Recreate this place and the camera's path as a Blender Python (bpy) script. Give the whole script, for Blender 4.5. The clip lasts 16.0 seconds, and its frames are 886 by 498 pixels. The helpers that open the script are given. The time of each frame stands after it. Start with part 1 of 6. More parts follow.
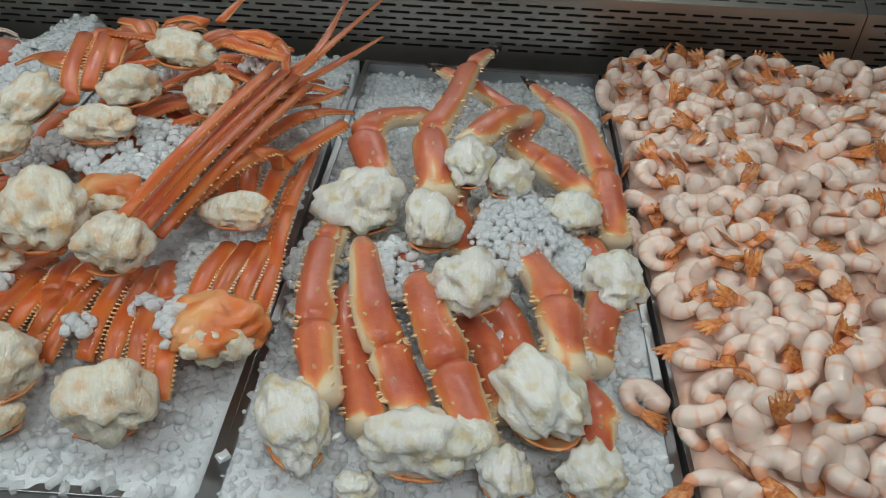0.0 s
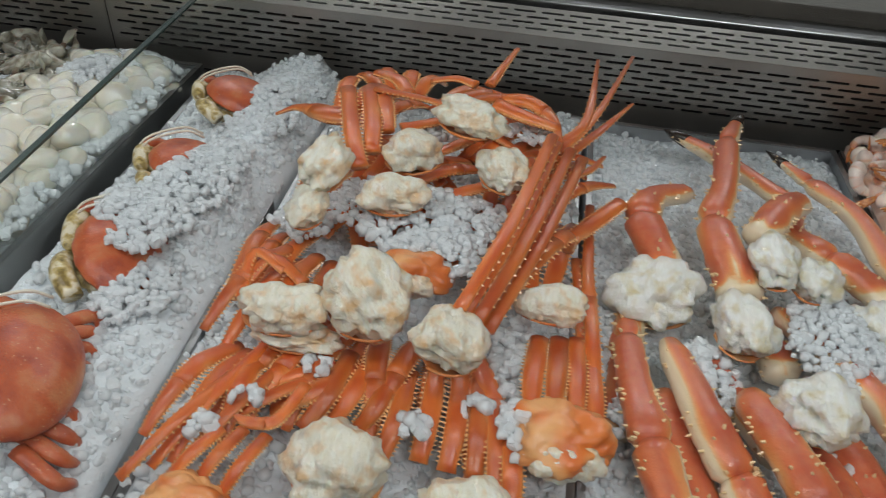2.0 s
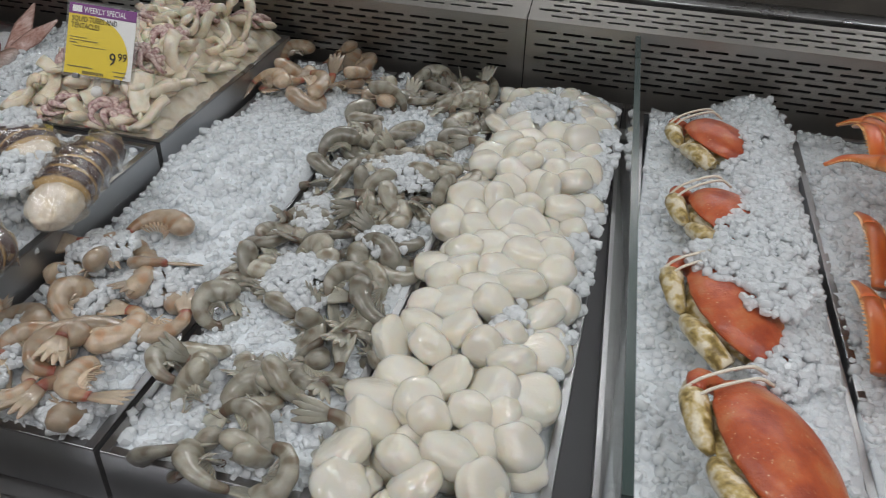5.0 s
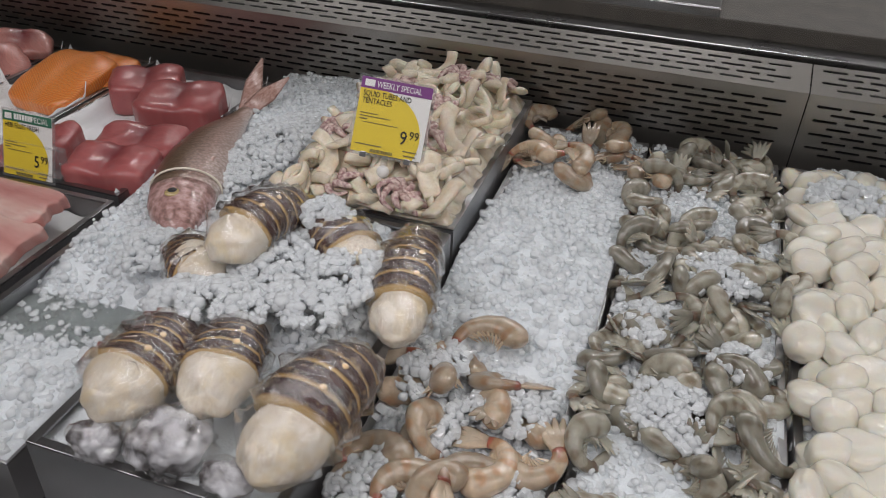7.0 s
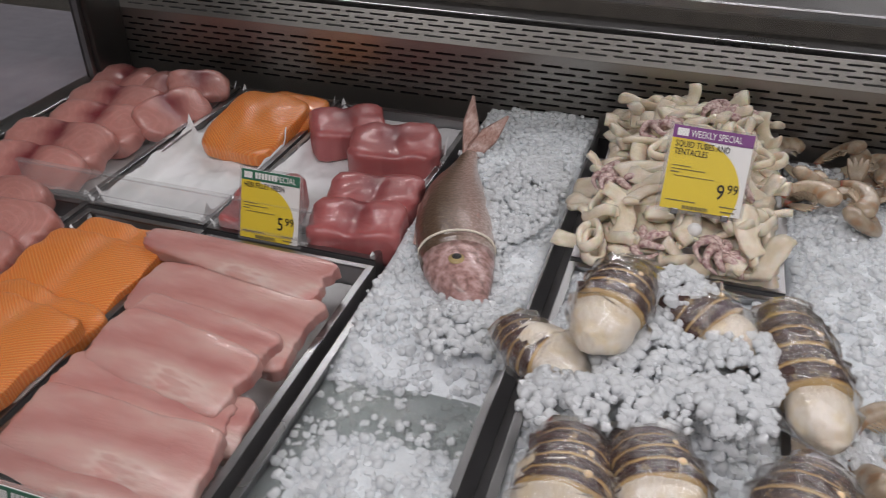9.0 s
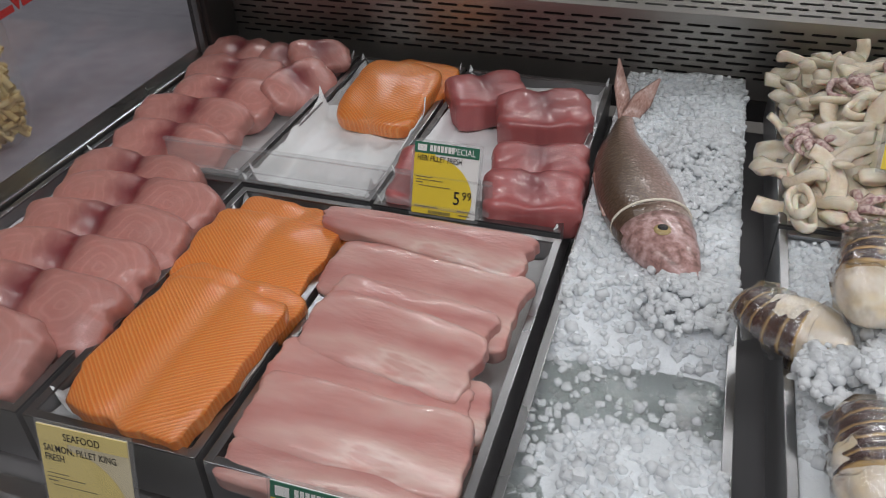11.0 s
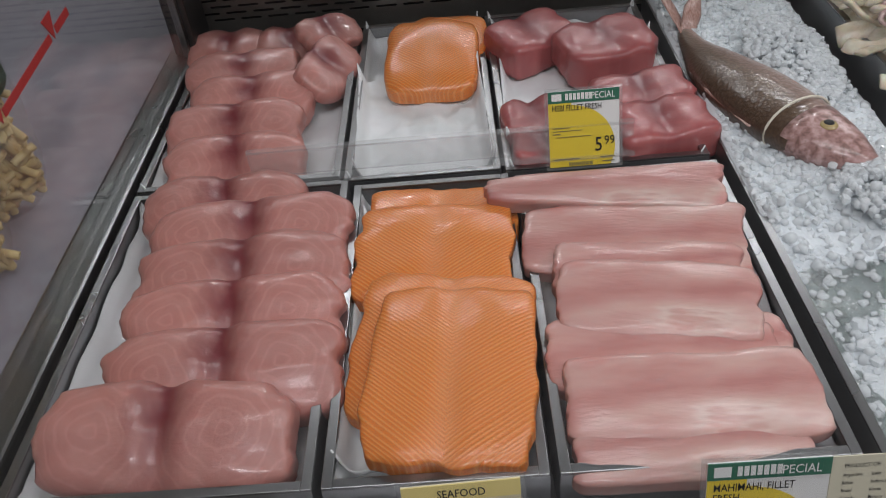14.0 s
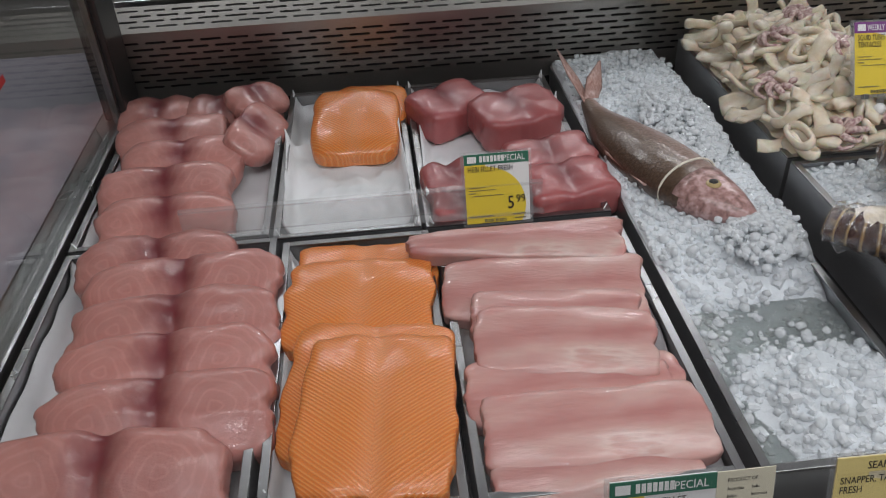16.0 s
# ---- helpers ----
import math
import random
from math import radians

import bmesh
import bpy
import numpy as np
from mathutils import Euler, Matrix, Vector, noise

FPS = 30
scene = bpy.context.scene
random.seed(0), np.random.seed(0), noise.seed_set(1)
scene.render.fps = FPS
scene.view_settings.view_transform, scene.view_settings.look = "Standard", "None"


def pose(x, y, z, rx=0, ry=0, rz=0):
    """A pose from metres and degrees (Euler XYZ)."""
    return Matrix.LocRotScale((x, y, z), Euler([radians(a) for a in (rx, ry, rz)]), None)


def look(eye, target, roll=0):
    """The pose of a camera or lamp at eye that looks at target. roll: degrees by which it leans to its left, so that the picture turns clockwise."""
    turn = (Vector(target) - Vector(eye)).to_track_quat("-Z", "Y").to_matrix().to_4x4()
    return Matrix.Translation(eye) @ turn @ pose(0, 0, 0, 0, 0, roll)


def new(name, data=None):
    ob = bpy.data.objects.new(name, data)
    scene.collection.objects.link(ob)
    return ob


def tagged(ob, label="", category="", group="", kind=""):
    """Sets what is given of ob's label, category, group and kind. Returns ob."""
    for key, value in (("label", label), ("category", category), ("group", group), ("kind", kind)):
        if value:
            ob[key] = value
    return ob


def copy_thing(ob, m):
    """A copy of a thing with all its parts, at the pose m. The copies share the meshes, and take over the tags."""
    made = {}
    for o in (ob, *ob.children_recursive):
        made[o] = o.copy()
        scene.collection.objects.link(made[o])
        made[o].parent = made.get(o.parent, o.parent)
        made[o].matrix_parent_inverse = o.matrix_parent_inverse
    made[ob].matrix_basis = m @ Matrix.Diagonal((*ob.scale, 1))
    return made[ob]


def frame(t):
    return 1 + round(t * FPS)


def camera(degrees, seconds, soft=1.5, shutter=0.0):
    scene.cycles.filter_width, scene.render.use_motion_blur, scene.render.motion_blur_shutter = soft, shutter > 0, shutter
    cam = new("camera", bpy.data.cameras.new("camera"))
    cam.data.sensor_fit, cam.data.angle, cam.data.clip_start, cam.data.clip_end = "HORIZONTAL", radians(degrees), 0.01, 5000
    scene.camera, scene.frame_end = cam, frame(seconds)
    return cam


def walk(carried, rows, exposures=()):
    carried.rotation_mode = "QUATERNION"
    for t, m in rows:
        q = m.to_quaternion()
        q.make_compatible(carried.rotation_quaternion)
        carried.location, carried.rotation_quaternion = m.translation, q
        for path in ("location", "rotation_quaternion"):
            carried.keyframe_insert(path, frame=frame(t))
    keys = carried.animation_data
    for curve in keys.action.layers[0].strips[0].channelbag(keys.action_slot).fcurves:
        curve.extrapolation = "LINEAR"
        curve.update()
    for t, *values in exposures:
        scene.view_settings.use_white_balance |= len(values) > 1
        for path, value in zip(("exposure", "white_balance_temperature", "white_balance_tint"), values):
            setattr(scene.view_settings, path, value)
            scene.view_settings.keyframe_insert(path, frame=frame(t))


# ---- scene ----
cam = camera(57.7, 16.0, soft=0.7, shutter=0.2)
PATH = [
    (0, (0.065, -0.016, 1.471), (-0.003, 1.594, 0.286), 2.5),
    (0.5, (0.028, 0.007, 1.466), (-0.031, 1.621, 0.286), 3.3),
    (1, (-0.023, 0.017, 1.468), (-0.097, 1.636, 0.296), 4.6),
    (1.5, (-0.11, 0.025, 1.485), (-0.237, 1.64, 0.311), 4.5),
    (2, (-0.214, 0.04, 1.506), (-0.399, 1.645, 0.326), 4.5),
    (2.5, (-0.308, 0.05, 1.513), (-0.543, 1.643, 0.327), 4.2),
    (3, (-0.404, 0.041, 1.51), (-0.675, 1.629, 0.324), 4.6),
    (3.5, (-0.527, 0.021, 1.516), (-0.819, 1.609, 0.336), 3.9),
    (3.7, (-0.568, 0.011, 1.511), (-0.875, 1.598, 0.333), 3.6),
    (5.8, (-0.927, 0.003, 1.454), (-1.361, 1.61, 0.344), 3.1),
    (6, (-0.966, 0.007, 1.453), (-1.424, 1.609, 0.347), 3.7),
    (6.5, (-1.065, 0.022, 1.475), (-1.546, 1.615, 0.365), 3.7),
    (7, (-1.144, 0.042, 1.49), (-1.634, 1.63, 0.377), 2.4),
    (7.5, (-1.196, 0.055, 1.489), (-1.686, 1.638, 0.37), 1.7),
    (8, (-1.272, 0.064, 1.482), (-1.753, 1.649, 0.361), 1.9),
    (8.5, (-1.393, 0.057, 1.49), (-1.88, 1.641, 0.37), 1.5),
    (9, (-1.512, 0.054, 1.49), (-2.032, 1.634, 0.381), 0.1),
    (9.2, (-1.555, 0.048, 1.487), (-2.085, 1.627, 0.38), -0.5),
    (11.3, (-1.767, 0.021, 1.473), (-2.287, 1.544, 0.286), -1.9),
    (11.5, (-1.797, 0.028, 1.471), (-2.359, 1.534, 0.282), -2.4),
    (12, (-1.891, 0.047, 1.485), (-2.485, 1.536, 0.29), -3.9),
    (12.5, (-1.983, 0.061, 1.498), (-2.574, 1.533, 0.279), -6.4),
    (13, (-2.042, 0.061, 1.504), (-2.553, 1.546, 0.264), -7.8),
    (13.5, (-2.094, 0.048, 1.499), (-2.356, 1.568, 0.227), -8.8),
    (14, (-2.137, 0.018, 1.474), (-2.216, 1.549, 0.189), -6.3),
    (14.5, (-2.162, -0.022, 1.47), (-2.156, 1.497, 0.169), -4.3),
    (15, (-2.151, -0.038, 1.481), (-2.081, 1.482, 0.183), -3.1),
    (15.5, (-2.136, -0.036, 1.494), (-2.053, 1.533, 0.256), -3.3),
    (16, (-2.135, -0.039, 1.501), (-2.017, 1.579, 0.331), -2.8),]
walk(cam, [(t, look(eye, target, roll)) for t, eye, target, roll in PATH],
     exposures=[(0, -0.02, 6500, 5), (2, -0.02, 6500, 8), (3.5, -0.06, 6500, 10), (6, 0.0, 6700, 16), (8, 0.0, 6800, 19), (9, 0.05, 6800, 20), (12, 0.12, 6550, 14), (16, 0.05, 6500, 15)])

# ---- light: strip lamps in the case's canopy, panels on the shop's ceiling ----
world = bpy.data.worlds.new("shop_air")
world.use_nodes = True
world.node_tree.nodes["Background"].inputs[0].default_value = (0.9, 0.95, 1.0, 1)
world.node_tree.nodes["Background"].inputs[1].default_value = 0.02
scene.world = world
scene.view_settings.exposure = 0.0


def area_lamp(name, place, target, size_x, size_y, watts, colour):
    lamp = bpy.data.lights.new(name, "AREA")
    lamp.shape, lamp.size, lamp.size_y, lamp.energy, lamp.color = "RECTANGLE", size_x, size_y, watts, colour
    ob = new(name, lamp)
    ob.matrix_world = look(place, target)
    return ob


for lx in (-1.95, -0.8, 0.35):
    area_lamp("case_lamp", (lx, 0.38, 1.92), (lx, 0.85, 0.9), 1.1, 0.14, 3.3, (0.97, 0.98, 1.0))
for lx, ly in ((-2.2, -1.2), (0.4, -1.2)):
    area_lamp("shop_lamp", (lx, ly, 3.15), (lx, ly, 0.0), 1.2, 0.3, 24.0, (0.98, 0.95, 1.0))
for lx, ly in ((-3.0, 3.0), (-1.2, 3.0), (0.6, 3.0), (-2.1, 4.5), (-0.3, 4.5), (1.5, 4.5)):
    area_lamp("service_lamp", (lx, ly, 3.15), (lx, ly - 0.6, 0.0), 1.1, 0.12, 12.0, (0.97, 0.98, 1.0))

# ---- materials ----
def material(name, colour=(0.5, 0.5, 0.5), rough=0.5, metal=0.0, spec=0.5):
    m = bpy.data.materials.new(name)
    m.use_nodes = True
    b = m.node_tree.nodes["Principled BSDF"]
    b.inputs["Base Color"].default_value = (*colour, 1)
    b.inputs["Roughness"].default_value = rough
    b.inputs["Metallic"].default_value = metal
    b.inputs["Specular IOR Level"].default_value = spec
    return m


def shader(m):
    return m.node_tree.nodes["Principled BSDF"]


def node(m, kind, **inputs):
    n = m.node_tree.nodes.new(kind)
    for key, value in inputs.items():
        n.inputs[key.replace("_", " ")].default_value = value
    return n


def wire(m, a, b):
    m.node_tree.links.new(a, b)


def coords(m, stretch=(1, 1, 1), turn=(0, 0, 0), own=True):
    tc = m.node_tree.nodes.new("ShaderNodeTexCoord")
    mp = m.node_tree.nodes.new("ShaderNodeMapping")
    mp.inputs["Scale"].default_value = stretch
    mp.inputs["Rotation"].default_value = turn
    wire(m, tc.outputs["Object"], mp.inputs["Vector"])
    return mp.outputs["Vector"]


def ramp(m, fac, stops):
    r = m.node_tree.nodes.new("ShaderNodeValToRGB")
    e = r.color_ramp.elements
    while len(e) < len(stops):
        e.new(0.5)
    for el, (p, c) in zip(e, stops):
        el.position, el.color = p, (*c, 1)
    wire(m, fac, r.inputs["Fac"])
    return r.outputs["Color"]


def mixed(m, fac, a, b, blend="MIX"):
    x = m.node_tree.nodes.new("ShaderNodeMix")
    x.data_type, x.blend_type = "RGBA", blend
    for sock, v in ((x.inputs[0], fac), (x.inputs[6], a), (x.inputs[7], b)):
        if isinstance(v, (int, float)):
            sock.default_value = v
        elif isinstance(v, tuple):
            sock.default_value = (*v, 1)
        else:
            wire(m, v, sock)
    return x.outputs[2]


def noisy(m, scale, detail=4.0, vec=None, rough=0.55):
    n = node(m, "ShaderNodeTexNoise", Scale=scale, Detail=detail, Roughness=rough)
    wire(m, vec if vec is not None else coords(m), n.inputs["Vector"])
    return n.outputs["Fac"]


def relief(m, height, strength=0.3, distance=0.002):
    b = node(m, "ShaderNodeBump", Strength=strength, Distance=distance)
    wire(m, height, b.inputs["Height"])
    wire(m, b.outputs["Normal"], shader(m).inputs["Normal"])
    film = node(m, "ShaderNodeBump", Strength=strength * 0.3, Distance=distance)
    wire(m, height, film.inputs["Height"])
    wire(m, film.outputs["Normal"], shader(m).inputs["Coat Normal"])


def varied(m, colour_socket, amount=0.25):
    """Shifts a colour a little from object to object."""
    info = m.node_tree.nodes.new("ShaderNodeObjectInfo")
    hsv = m.node_tree.nodes.new("ShaderNodeHueSaturation")
    mr = node(m, "ShaderNodeMapRange")
    mr.inputs["To Min"].default_value, mr.inputs["To Max"].default_value = 1 - amount, 1 + amount * 0.6
    wire(m, info.outputs["Random"], mr.inputs["Value"])
    wire(m, mr.outputs[0], hsv.inputs["Value"])
    wire(m, colour_socket, hsv.inputs["Color"])
    return hsv.outputs["Color"]


def base(m, sock):
    wire(m, sock, shader(m).inputs["Base Color"])


def steel(name, colour, rough, stretch):
    m = material(name, colour, rough, 1.0)
    brushed = noisy(m, 60, 3, coords(m, stretch))
    smear = noisy(m, 5, 5)
    base(m, mixed(m, smear, tuple(c * 0.72 for c in colour), tuple(min(1, c * 1.15) for c in colour)))
    r = node(m, "ShaderNodeMapRange")
    r.inputs["To Min"].default_value, r.inputs["To Max"].default_value = rough * 0.75, rough * 1.35
    wire(m, smear, r.inputs["Value"])
    wire(m, r.outputs[0], shader(m).inputs["Roughness"])
    relief(m, brushed, 0.12, 0.0004)
    return m


M_PAN = steel("pan_steel", (0.52, 0.53, 0.545), 0.38, (1, 1, 1))
M_GRILLE = steel("grille_steel", (0.47, 0.45, 0.42), 0.38, (0.05, 1, 3))
M_RAIL = steel("rail_steel", (0.33, 0.33, 0.335), 0.28, (0.05, 2, 2))
# near-black: painted shade of slots and rear gap; also colours the air strip
M_DARK = material("black_gap_shade", (0.012, 0.012, 0.013), 0.6)
M_DECK = material("deck_paint", (0.12, 0.12, 0.125), 0.5)
M_TEAL = material("grey_teal_plastic", (0.16, 0.19, 0.20), 0.4)


def glass(name, tint=(1, 1, 1), rough=0.02, mirror_share=0.035):
    """Thin clear sheet glass: what is behind shows straight through, with a faint mirror image on top."""
    m = material(name, tint, 0.0)
    clear = node(m, "ShaderNodeBsdfTransparent", Color=(*tint, 1))
    mirror = node(m, "ShaderNodeBsdfGlossy", Color=(1, 1, 1, 1), Roughness=rough)
    facing = node(m, "ShaderNodeLayerWeight", Blend=0.5)
    power = m.node_tree.nodes.new("ShaderNodeMath")
    power.operation, power.inputs[1].default_value = "POWER", 5.0
    wire(m, facing.outputs["Facing"], power.inputs[0])
    rim = m.node_tree.nodes.new("ShaderNodeMath")
    rim.operation, rim.inputs[1].default_value, rim.inputs[2].default_value = "MULTIPLY_ADD", 0.9, mirror_share
    wire(m, power.outputs[0], rim.inputs[0])
    x = m.node_tree.nodes.new("ShaderNodeMixShader")
    if rough > 0.05:
        wrinkle = node(m, "ShaderNodeBump", Strength=0.8, Distance=0.006)
        wire(m, noisy(m, 55, 5), wrinkle.inputs["Height"])
        wire(m, wrinkle.outputs["Normal"], mirror.inputs["Normal"])
    wire(m, rim.outputs[0], x.inputs[0])
    wire(m, clear.outputs[0], x.inputs[1])
    wire(m, mirror.outputs[0], x.inputs[2])
    wire(m, x.outputs[0], m.node_tree.nodes["Material Output"].inputs["Surface"])
    return m


M_GLASS = glass("clear_glass", (0.97, 0.99, 0.98))
M_EDGE = material("green_glass_edge", (0.05, 0.075, 0.07), 0.2)
M_JOINT = material("pale_glass_edge", (0.34, 0.34, 0.31), 0.2)
M_FLOOR = material("shop_floor", (0.16, 0.15, 0.14), 0.35)
M_WALL = material("shop_wall", (0.48, 0.46, 0.44), 0.7)
M_CEIL = material("shop_ceiling", (0.65, 0.65, 0.64), 0.8)
M_PAPER = material("absorbent_pad", (0.80, 0.80, 0.80), 0.75)
base(M_PAPER, mixed(M_PAPER, noisy(M_PAPER, 14, 4), (0.62, 0.66, 0.64), (0.88, 0.87, 0.90)))
relief(M_PAPER, noisy(M_PAPER, 45, 5), 0.5, 0.003)
M_BLACK = material("black_ink", (0.015, 0.015, 0.015), 0.5)

# ---- mesh helpers ----
def part(name, bm, mat, parent=None, label="", smooth=False):
    me = bpy.data.meshes.new(name)
    bm.to_mesh(me)
    bm.free()
    for m in (mat if isinstance(mat, (list, tuple)) else [mat]):
        me.materials.append(m)
    if smooth:
        me.polygons.foreach_set("use_smooth", [True] * len(me.polygons))
    ob = new(name, me)
    ob.parent = parent
    if label:
        tagged(ob, label)
    return ob


def thing(name, m, label, category, group="", kind=""):
    ob = new(name)
    ob.empty_display_size = 0.03
    ob.matrix_world = m
    return tagged(ob, label, category, group, kind)


def block(bm, x0, y0, z0, x1, y1, z1, bevel=0.0, mat=0):
    r = bmesh.ops.create_cube(bm, size=1.0, matrix=Matrix.Translation(((x0 + x1) / 2, (y0 + y1) / 2, (z0 + z1) / 2)) @ Matrix.Diagonal((abs(x1 - x0), abs(y1 - y0), abs(z1 - z0), 1)))
    faces = {f for v in r["verts"] for f in v.link_faces}
    for f in faces:
        f.material_index = mat
    if bevel:
        bmesh.ops.bevel(bm, geom=list({e for f in faces for e in f.edges}), offset=bevel, segments=2, affect="EDGES", profile=0.6)
    return bm


def boxed(*a, **k):
    return block(bmesh.new(), *a, **k)


def tube(bm, pts, radii, sides=10, squash=1.0, up=(0, 0, 1), cap=True, mat=0):
    """A tapered tube along pts; squash flattens it along its local up."""
    rings, up = [], Vector(up)
    pts = [Vector(p) for p in pts]
    for i, p in enumerate(pts):
        d = (pts[min(i + 1, len(pts) - 1)] - pts[max(i - 1, 0)]).normalized()
        s = d.cross(up)
        if s.length < 1e-4:
            s = d.cross(Vector((1, 0, 0)))
        s.normalize()
        u = s.cross(d)
        rings.append([bm.verts.new(p + radii[i] * (math.cos(a) * s + squash * math.sin(a) * u)) for a in (2 * math.pi * k / sides for k in range(sides))])
    made = []
    for a, b in zip(rings, rings[1:]):
        for k in range(sides):
            made.append(bm.faces.new((a[k], a[(k + 1) % sides], b[(k + 1) % sides], b[k])))
    if cap:
        made.append(bm.faces.new(list(reversed(rings[0]))))
        made.append(bm.faces.new(rings[-1]))
    for f in made:
        f.material_index = mat
    return bm


def lump(bm, centre, size, rough=0.15, freq=2.0, seed=0.0, sub=3, m=None, mat=0):
    """A rounded, uneven lump."""
    r = bmesh.ops.create_icosphere(bm, subdivisions=sub, radius=1.0)
    rot = m or Matrix()
    for v in r["verts"]:
        n = noise.fractal(v.co * freq + Vector((seed, seed * 1.7, -seed)), 1.0, 2.0, 3)
        v.co = Vector(centre) + (rot @ Vector((v.co.x * size[0], v.co.y * size[1], v.co.z * size[2]))) * (1 + rough * n)
    for f in {f for v in r["verts"] for f in v.link_faces}:
        f.material_index = mat
    return bm


# ---- the shop around the case ----
def setting(name, bm, mat, label):
    return tagged(part(name, bm, mat), label, name.split("_")[0], kind="structure")


setting("floor", boxed(-6, -4.5, -0.1, 5, 6.0, 0), M_FLOOR, "plain grey shop floor under the display case")
setting("ceiling", boxed(-6, -4.5, 3.2, 5, 6.0, 3.3), M_CEIL, "white shop ceiling above the display case")
setting("wall_north", boxed(-6, 6.0, 0, 5, 6.1, 3.2), M_WALL, "plain wall behind the service counter")
setting("wall_south", boxed(-6, -4.6, 0, 5, -4.5, 3.2), M_WALL, "plain shop wall across the aisle")
setting("wall_west", boxed(-6.1, -4.5, 0, -6, 6.0, 3.2), M_WALL, "plain shop wall at the aisle's end")
setting("wall_east", boxed(5, -4.5, 0, 5.1, 6.0, 3.2), M_WALL, "plain shop wall at the aisle's other end")

# ---- the display case: deck, front rail, back grille, end glass ----
RIM = 0.92
case = thing("display_case", pose(-0.6, 0.7, 0), "long stainless steel refrigerated seafood display case with glass front", "display case")


def case_part(name, bm, mat, label="", smooth=False):
    ob = part(name, bm, mat, case, label, smooth)
    ob.matrix_parent_inverse = case.matrix_world.inverted()
    return ob


X0, X1 = -2.575, 1.60
case_part("cabinet_base", boxed(X0, 0.20, 0.0, X1, 1.29, 0.70), M_TEAL, "grey painted case base")
case_part("deck", boxed(X0, 0.36, 0.70, X1, 1.29, 0.845), M_DECK, "dark deck under the pans")
case_part("front_ledge", boxed(X0, 0.335, 0.80, X1, 0.359, 0.868, bevel=0.003), M_RAIL, "brushed steel ledge below the pans")
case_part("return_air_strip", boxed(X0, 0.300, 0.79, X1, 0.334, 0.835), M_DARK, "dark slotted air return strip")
case_part("front_sill", boxed(X0, 0.155, 0.70, X1, 0.30, 0.80, bevel=0.004), M_TEAL, "ribbed grey front sill")

# ---- pans ----
PAN_DEPTH = 0.068
PANS = {}


def pan(key, x0, x1, y0, y1, label, rim=RIM, depth=PAN_DEPTH, turn=0.0):
    """An open steel pan with thin walls, a floor and a rolled rim."""
    ob = thing("steel_pan", pose((x0 + x1) / 2, (y0 + y1) / 2, rim - depth, 0, 0, turn), label, "pan", "steel pans in the display case")
    w, d, t = (x1 - x0) / 2 - 0.001, (y1 - y0) / 2 - 0.001, 0.0022
    part("pan_floor", boxed(-w + t, -d + t, 0, w - t, d - t, t), M_PAN, ob)
    for sx in (-1, 1):
        part("side_wall", boxed(sx * w, -d, 0, sx * (w - t), d, depth - 0.001), M_PAN, ob)
    for sy in (-1, 1):
        part("end_wall", boxed(-w + t, sy * d, 0, w - t, sy * (d - t), depth - 0.001), M_PAN, ob)
    rim_bm = bmesh.new()
    for a, b, c, e in ((-w, -d, -w + 0.009, d), (w - 0.009, -d, w, d), (-w + 0.009, -d, w - 0.009, -d + 0.009), (-w + 0.009, d - 0.009, w - 0.009, d)):
        block(rim_bm, a, b, depth - 0.001, c, e, depth + 0.002, bevel=0.0008)
    part("rim", rim_bm, M_RAIL, ob, "bright folded steel rim")
    PANS[key] = (x0, x1, y0, y1, rim - depth + t)
    return ob


pan("shrimp_b", 0.462, 0.86, 0.363, 1.25, "steel pan heaped with cooked peeled shrimp")
pan("shrimp_a", 0.262, 0.458, 0.363, 1.25, "narrow steel pan heaped with cooked peeled shrimp")
pan("king", -0.134, 0.258, 0.363, 1.25, "steel pan of king crab legs on crushed ice")
pan("snow", -0.528, -0.138, 0.363, 1.25, "steel pan of snow crab clusters on crushed ice", turn=1.0)
pan("dungeness", -0.752, -0.535, 0.363, 1.25, "steel pan of whole cooked crabs on crushed ice", turn=2.2)
pan("scallop", -0.978, -0.792, 0.385, 1.265, "steel pan of white scallops beside a glass divider")
pan("grey", -1.176, -0.982, 0.385, 1.265, "steel pan of raw grey shrimp and crushed ice")
pan("prawn", -1.370, -1.180, 0.385, 1.265, "steel pan of raw prawns and crushed ice")
pan("lobster", -1.614, -1.376, 0.385, 0.828, "raised steel pan of wrapped lobster tails on ice", rim=0.962, depth=0.075)
pan("squid", -1.614, -1.376, 0.836, 1.262, "raised steel pan heaped with squid tubes and tentacles", rim=0.962, depth=0.075)
pan("snapper", -1.834, -1.645, 0.385, 1.285, "long steel pan with a whole fish on crushed ice")
pan("mahi", -2.084, -1.846, 0.388, 0.802, "steel pan of pale pink fish fillets on pads")
pan("salmon", -2.276, -2.090, 0.388, 0.808, "steel pan of orange salmon fillets on pads")
pan("marlin", -2.548, -2.282, 0.388, 0.822, "steel pan of pink fish steaks on pads")
pan("tuna", -2.094, -1.850, 0.812, 1.252, "rear steel pan of dark pink fish blocks")
pan("rear_salmon", -2.290, -2.098, 0.816, 1.255, "rear steel pan with a salmon piece on pads")
pan("rear_marlin", -2.548, -2.294, 0.828, 1.255, "rear steel pan of pink fish steaks")

